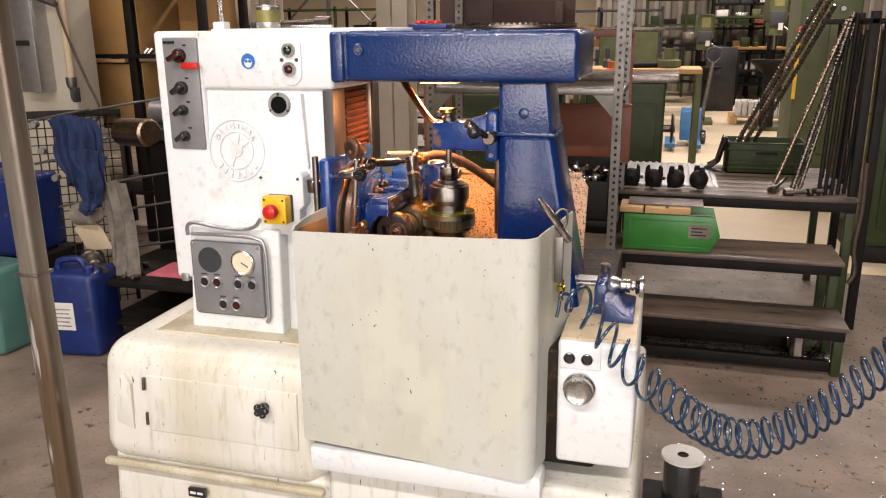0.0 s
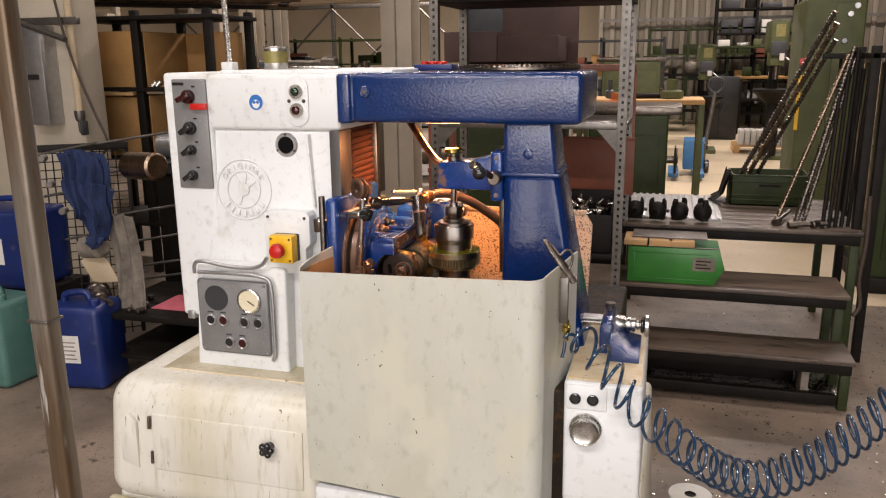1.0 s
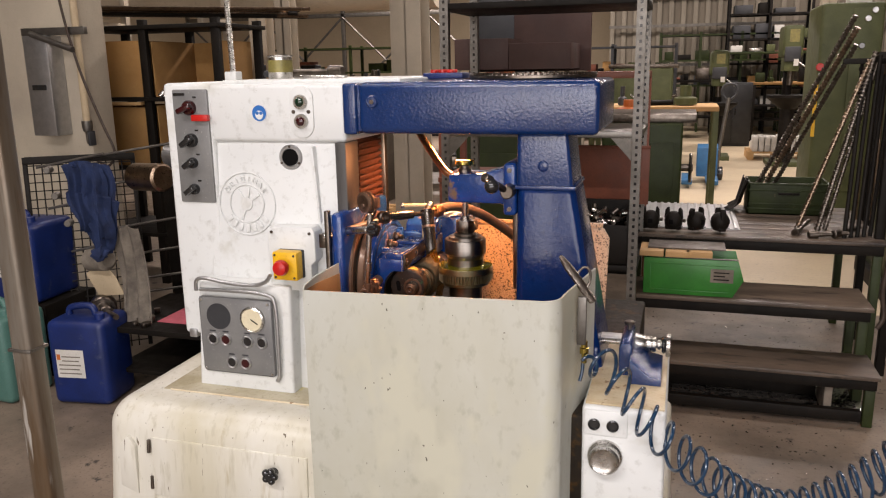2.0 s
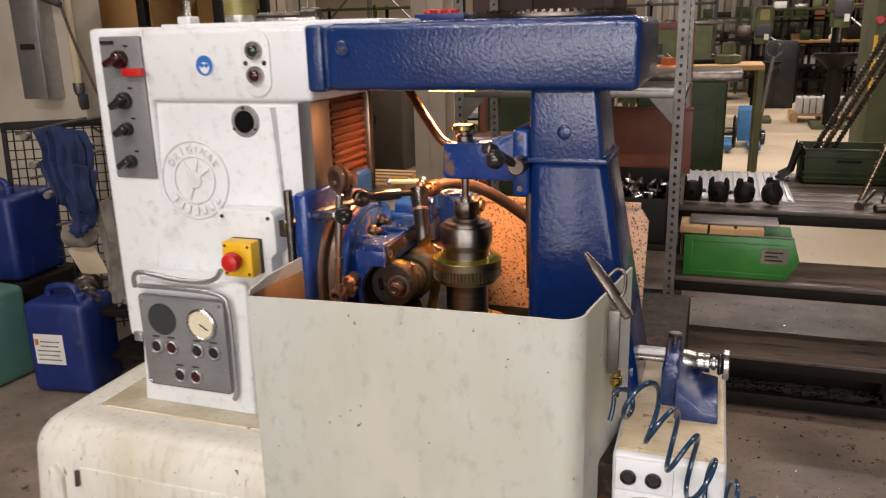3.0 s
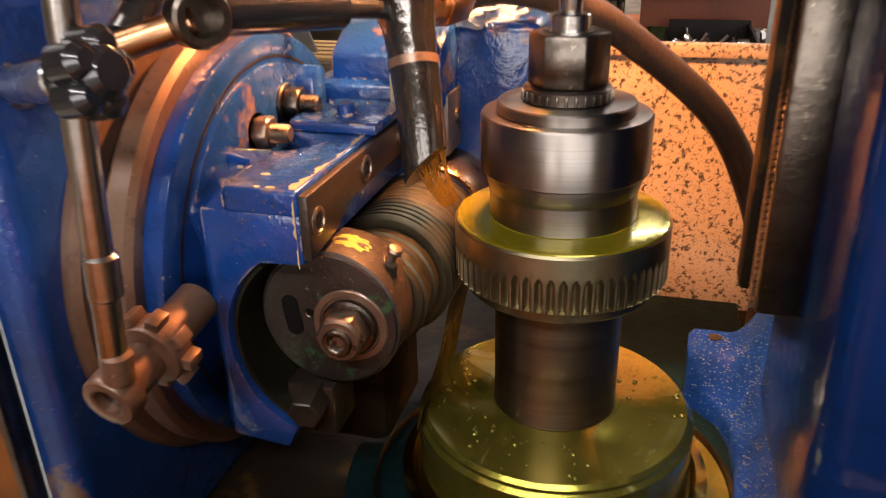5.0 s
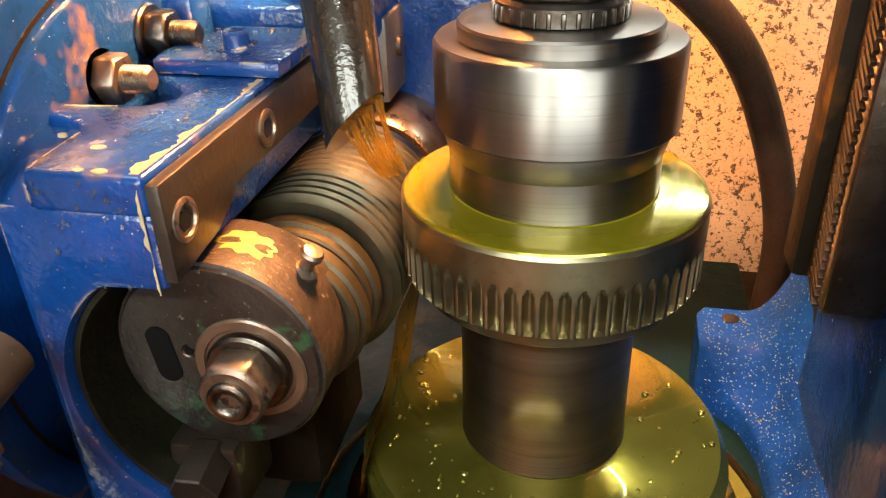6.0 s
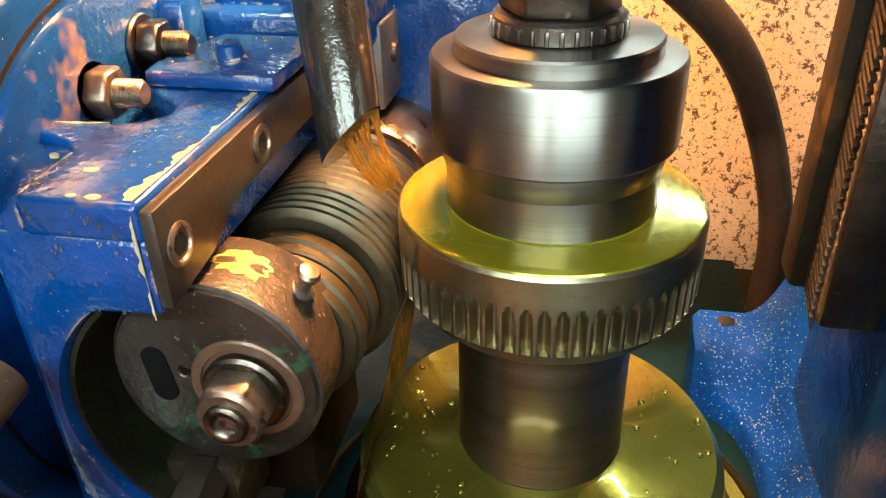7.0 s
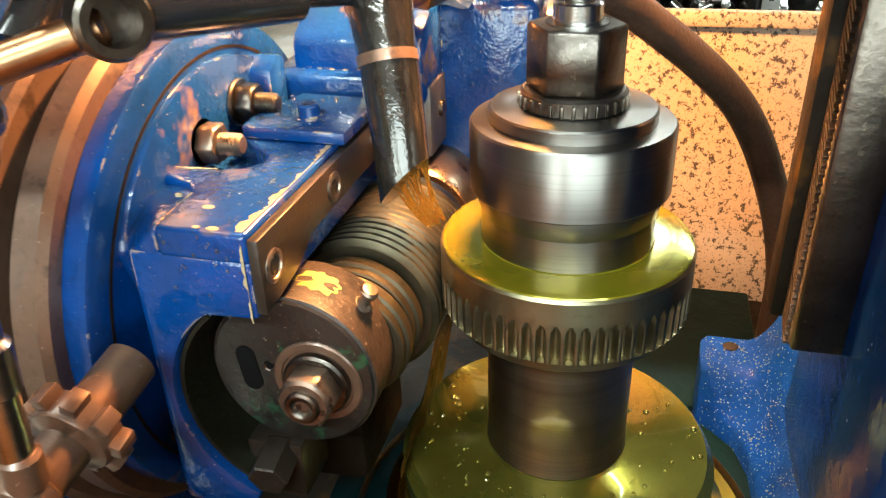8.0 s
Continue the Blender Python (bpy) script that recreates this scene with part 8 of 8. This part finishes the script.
def green_machine(x0, y0, w, d, h, m=M_DKGREEN):
    g = thing("milling_machine", (x0 + w / 2, y0 + d / 2, 0), "dark green machine tool with hand wheels", "machine", "green machine tools")
    part("body", shape(box, (x0, y0, 0), (x0 + w, y0 + d, h), 0.02, None, 3), m, g)
    part("plinth", shape(box, (x0 - 0.05, y0 - 0.05, 0), (x0 + w + 0.05, y0 + d + 0.05, 0.12), 0.01), M_BENCH, g)
    part("slide", shape(box, (x0 - 0.1, y0 + 0.05, h), (x0 + w + 0.1, y0 + d - 0.05, h + 0.07), 0.01), M_DARKSTEEL, g)
    part("door_panel", shape(box, (x0 + 0.06, y0 - 0.012, 0.25), (x0 + w - 0.06, y0, h - 0.15), 0.004), m, g)
    part("lever", shape(cyl, (x0 + w * 0.3, y0 - 0.02, h * 0.72), (x0 + w * 0.5, y0 - 0.06, h * 0.62), 0.014), M_CHROME, g)
    bm = bmesh.new()
    for k in range(24):
        a, b = 2 * math.pi * k / 24, 2 * math.pi * (k + 1) / 24
        cyl(bm, (x0 + w + 0.07, y0 + 0.2 + 0.11 * math.cos(a), h * 0.7 + 0.11 * math.sin(a)), (x0 + w + 0.07, y0 + 0.2 + 0.11 * math.cos(b), h * 0.7 + 0.11 * math.sin(b)), 0.012, seg=8)
    cyl(bm, (x0 + w, y0 + 0.2, h * 0.7), (x0 + w + 0.09, y0 + 0.2, h * 0.7), 0.03)
    for k in range(3):
        a = 2 * math.pi * k / 3
        cyl(bm, (x0 + w + 0.07, y0 + 0.2, h * 0.7), (x0 + w + 0.07, y0 + 0.2 + 0.11 * math.cos(a), h * 0.7 + 0.11 * math.sin(a)), 0.010, seg=8)
    part("hand_wheel", bm, M_DARKSTEEL, g)
    return g


green_machine(-0.62, 6.5, 0.62, 0.8, 1.22)
green_machine(-1.75, 6.2, 0.9, 0.9, 1.15)
green_machine(1.45, 6.1, 0.9, 0.9, 1.62)
green_machine(-3.4, 12.0, 0.9, 0.9, 1.3)
green_machine(-1.2, 14.5, 1.0, 1.0, 1.6, M_SAGE)


def tall_cabinet():
    t = thing("tall_machine", (1.35, 8.4, 0), "tall sage green machine column with round ports", "machine")
    part("body", shape(box, (1.13, 8.0, 0), (1.64, 8.8, 2.17), 0.03, None, 3), M_SAGE, t)
    part("front_panel", shape(box, (1.38, 7.985, 0.5), (1.62, 8.0, 2.12), 0.006), M_SAGE, t)
    for x, z in ((1.55, 2.10), (1.50, 2.03), (1.47, 1.80), (1.49, 1.60)):
        part("port", shape(cyl, (x, 7.987, z), (x, 7.97, z), 0.026, bevel=0.004), M_ALU if z > 1.85 else M_BLACK, t)
    part("red_button", shape(cyl, (1.15, 8.0, 1.62), (1.15, 7.97, 1.62), 0.035, bevel=0.006), M_RED, t)
    part("strip", shape(box, (1.12, 7.99, 1.0), (1.15, 8.0, 1.5), 0.0), M_YELLOW, t)
    part("tin_tray", shape(box, (1.36, 8.1, 2.17), (1.54, 8.3, 2.24), 0.005), M_PAPER, t)


tall_cabinet()


def pallet_jack():
    j = thing("pallet_jack", (0.5, 12.1, 0), "blue hand pallet jack with a grey handle", "pallet jack")
    bm = bmesh.new()
    prism(bm, [(11.75, 0.10), (12.25, 0.10), (12.22, 0.42), (11.95, 0.55), (11.85, 0.50)], "yz", 0.22, 0.50, 0.01)
    box(bm, (0.02, 11.2, 0.06), (0.16, 12.0, 0.12), 0.01)
    box(bm, (0.34, 11.2, 0.06), (0.50, 12.0, 0.12), 0.01)
    part("chassis", bm, M_JACKBLUE, j)
    part("handle_bar", shape(cyl, (0.50, 12.2, 0.25), (0.62, 12.25, 1.18), 0.028), M_GALV, j)
    bm = bmesh.new()
    tube(bm, smooth([(0.60, 12.25, 1.15), (0.52, 12.25, 1.24), (0.56, 12.25, 1.36), (0.70, 12.25, 1.36), (0.72, 12.25, 1.24), (0.64, 12.25, 1.15)], 6), 0.018)
    part("grip", bm, M_SLATE, j)
    part("pump", shape(cyl, (0.48, 12.15, 0.12), (0.48, 12.15, 0.45), 0.06, bevel=0.01), M_GALV, j)
    for x in (0.36, 0.52):
        w = part("wheel", shape(cyl, (x, 12.15, 0.10), (x + 0.07, 12.15, 0.10), 0.10, bevel=0.012, seg=32), M_BLACK, j)
        part("hub", shape(cyl, (x - 0.004, 12.15, 0.10), (x + 0.074, 12.15, 0.10), 0.05), M_GALV, w)


pallet_jack()


def loaded_pallet(x, y, m, n):
    p = thing("wooden_pallet", (x, y, 0), "wooden pallet standing in the aisle", "pallet", "pallets")
    for k in range(5):
        part("board", shape(box, (x - 0.5, y - 0.4 + k * 0.18, 0.115), (x + 0.5, y - 0.3 + k * 0.18, 0.14), 0.002), M_WOOD, p)
    for k in range(3):
        part("bearer", shape(box, (x - 0.5 + k * 0.45, y - 0.4, 0.0), (x - 0.4 + k * 0.45, y + 0.42, 0.115), 0.003), M_WOOD, p)
    rng = random.Random(int(x * 7))
    for k in range(n):
        a, b = x - 0.42 + 0.10 * (k % 8), y - 0.3 + 0.2 * (k // 8 % 3)
        solid("steel_blank", shape(box, (a, b, 0.141 + 0.13 * (k // 24)), (a + 0.085, b + 0.16, 0.265 + 0.13 * (k // 24) + 0.02 * rng.random()), 0.006), m, "pale steel blank stacked on a pallet", "blank", "blanks on pallets")


loaded_pallet(1.62, 15.2, M_PAPER, 40)
loaded_pallet(2.5, 16.5, M_ALU, 24)
loaded_pallet(-3.6, 8.1, M_SLATE, 0)


def work_bench(x0, y0, w, h, m_top, m_leg, lower=True, name="work_bench", label="long work bench in the hall covered with parts"):
    b = thing(name, (x0 + w / 2, y0 + 0.4, 0), label, "bench", "far benches")
    part("top", shape(box, (x0, y0, h - 0.05), (x0 + w, y0 + 0.8, h), 0.004), m_top, b)
    if lower:
        part("shelf", shape(box, (x0 + 0.05, y0 + 0.1, h * 0.35), (x0 + w - 0.05, y0 + 0.75, h * 0.35 + 0.03), 0.003), m_leg, b)
    for x in (x0, x0 + w - 0.06):
        for y in (y0, y0 + 0.74):
            part("leg", shape(box, (x, y, 0), (x + 0.06, y + 0.06, h - 0.05), 0.003), m_leg, b)
    rng = random.Random(int(x0 * 13 + y0 * 5))
    x = x0 + 0.05
    while x < x0 + w - 0.25:
        k = rng.random()
        s = 0.08 + 0.22 * rng.random()
        bm = bmesh.new()
        z = h + 0.0005
        if k < 0.45:
            box(bm, (x, y0 + 0.1, z), (x + s, y0 + 0.1 + s, z + 0.06 + 0.25 * rng.random()), 0.012)
        elif k < 0.8:
            lathe(bm, [(s * 0.3, 0), (s * 0.5, 0.01), (s * 0.5, 0.08), (s * 0.25, 0.10), (s * 0.25, 0.16 + 0.1 * rng.random())], Matrix.Translation((x + s / 2, y0 + 0.3, z)), 16)
        else:
            cyl(bm, (x, y0 + 0.2, z + 0.03), (x + s * 1.5, y0 + 0.35, z + 0.03), 0.03, bevel=0.005)
        solid("bench_item", bm, rng.choice((M_SLATE, M_DKGREEN, M_PAPER, M_DARKSTEEL, M_CARD, M_BENCH, M_CHROME, M_SAGE, M_RUSTRED, M_ORANGE)), "small workshop item on a far bench", "item", "items on far benches")
        x += s + 0.03 + 0.15 * rng.random()


for args in ((-7.2, 10.2, 3.6, 1.45, M_WOOD, M_BENCH), (-6.0, 13.5, 3.4, 1.35, M_DKGREEN, M_BENCH), (-1.30, 7.6, 1.13, 1.18, M_RUSTRED, M_ORANGE), (-1.0, 9.0, 1.36, 1.22, M_WOOD, M_SAGE, False), (-0.9, 18.8, 1.6, 1.3, M_BENCH, M_BENCH), (1.4, 18.3, 2.6, 1.25, M_CARD, M_BENCH), (0.6, 19.6, 3.4, 1.9, M_DKGREEN, M_BENCH), (-9.8, 14.0, 3.0, 1.2, M_WOOD, M_BENCH), (-4.4, 10.8, 1.8, 1.2, M_ORANGE, M_BENCH), (-3.0, 16.2, 2.6, 1.3, M_PAPER, M_SLATE), (3.2, 12.6, 2.6, 1.0, M_BENCH, M_BENCH)):
    work_bench(*args)


def dark_cabinet(x, y, w, h, m=M_SLATE):
    c = thing("steel_cabinet", (x + w / 2, y + 0.25, 0), "dark grey steel cabinet in the hall", "cabinet", "steel cabinets")
    part("body", shape(box, (x, y, 0.0), (x + w, y + 0.5, h), 0.008), m, c)
    for k in range(2):
        d = part("door", shape(box, (x + 0.01 + k * w / 2, y - 0.012, 0.08), (x - 0.01 + (k + 1) * w / 2, y, h - 0.03), 0.004), m, c)
        part("handle", shape(box, (x + w / 2 + (0.04 if k else -0.06), y - 0.03, h * 0.5), (x + w / 2 + (0.06 if k else -0.04), y - 0.012, h * 0.6), 0.003), M_BLACK, d)


for x, y, w, h, m in ((0.60, 17.2, 0.72, 1.27, M_SLATE), (-4.50, 8.0, 0.56, 1.12, M_BROWNCAB), (-4.35, 9.2, 0.78, 1.12, M_BROWNCAB), (-2.1, 9.2, 0.8, 1.0, M_SLATE), (-5.6, 7.4, 0.9, 1.0, M_BENCH), (2.6, 10.6, 0.7, 1.5, M_DKGREEN), (-6.6, 6.4, 1.0, 1.0, M_SLATE), (2.9, 18.9, 0.9, 1.9, M_SAGE)):
    dark_cabinet(x, y, w, h, m)


def leaning_sheets():
    for k in range(4):
        x = -3.56 + 0.08 * k
        solid("leaning_sheet", shape(prism, [(9.70 + 0.03 * k, 0.0), (9.72 + 0.03 * k, 0.0), (10.0, 1.45 - 0.06 * k), (9.98, 1.45 - 0.06 * k)], "yz", x, x + 0.16, 0.0), M_ALU if k % 2 else M_SLATE, "grey sheet offcut leaning against a column", "sheet", "leaning sheets")
    for k in range(2):
        solid("leaning_sheet", shape(prism, [(-3.84 + 0.14 * k, 0.1405), (-3.54 + 0.12 * k, 0.1405), (-3.70 + 0.06 * k, 0.82 - 0.1 * k), (-3.80 + 0.09 * k, 0.82 - 0.1 * k)], "xz", 7.98 - 0.06 * k, 8.01 - 0.06 * k, 0.003), M_GREY, "grey tapered sheet standing on a pallet", "sheet", "leaning sheets")
    solid("red_extinguisher", shape(lathe, [(0.06, 0), (0.07, 0.01), (0.07, 0.34), (0.03, 0.42), (0.025, 0.48)], Matrix.Translation((-2.0, 7.5, 0.6)), 20), M_RED, "red bottle standing on a stool", "bottle")
    st = thing("tall_stool", (-2.0, 7.5, 0), "dark round stool behind the machine", "stool")
    part("seat", shape(lathe, [(0.15, 0.56), (0.17, 0.57), (0.17, 0.59), (0.15, 0.60)], Matrix.Translation((-2.0, 7.5, 0)), 28), M_BENCH, st)
    for k in range(4):
        a = 2 * math.pi * k / 4 + 0.5
        part("leg", shape(cyl, (-2.0 + 0.18 * math.cos(a), 7.5 + 0.18 * math.sin(a), 0), (-2.0 + 0.12 * math.cos(a), 7.5 + 0.12 * math.sin(a), 0.565), 0.014, seg=10), M_BENCH, st)


leaning_sheets()


def tube_fittings():
    # one fitting per roof lamp, also for the added front fill
    for lx, ly in ((-1.0, -2.6), (-3.5, 1.5), (1.5, 4.5), (-4.5, 8.5), (2.0, 10.5), (-5.5, 17.0), (3.5, 18.0)):
        t = thing("tube_fitting", (lx, ly, 5.33), "long fluorescent tube fitting under the roof", "lamp", "roof lamps")
        part("housing", shape(box, (lx - 2.5, ly - 0.2, 5.34), (lx + 2.5, ly + 0.2, 5.42), 0.01), M_PAPER, t)
        part("hanger", shape(cyl, (lx - 2.0, ly, 5.42), (lx - 2.0, ly, 7.0), 0.01, seg=8), M_GALV, t)
        part("hanger", shape(cyl, (lx + 2.0, ly, 5.42), (lx + 2.0, ly, 7.0), 0.01, seg=8), M_GALV, t)


tube_fittings()


def floor_chips():
    bm = bmesh.new()
    rng = random.Random(21)
    for k in range(1500):
        x, y = -0.3 + 2.6 * rng.random(), 2.6 + 3.4 * rng.random()
        s = 0.002 + 0.005 * rng.random() ** 2
        box(bm, (-s, -s * 0.5, 0), (s, s * 0.5, s * 0.5), 0, Matrix.Translation((x, y, 0.0005)) @ Matrix.Rotation(rng.random() * 6, 4, "Z"))
    solid("metal_chips", bm, M_STEEL, "bright metal chips scattered on the floor", "chips", kind="stuff")


floor_chips()
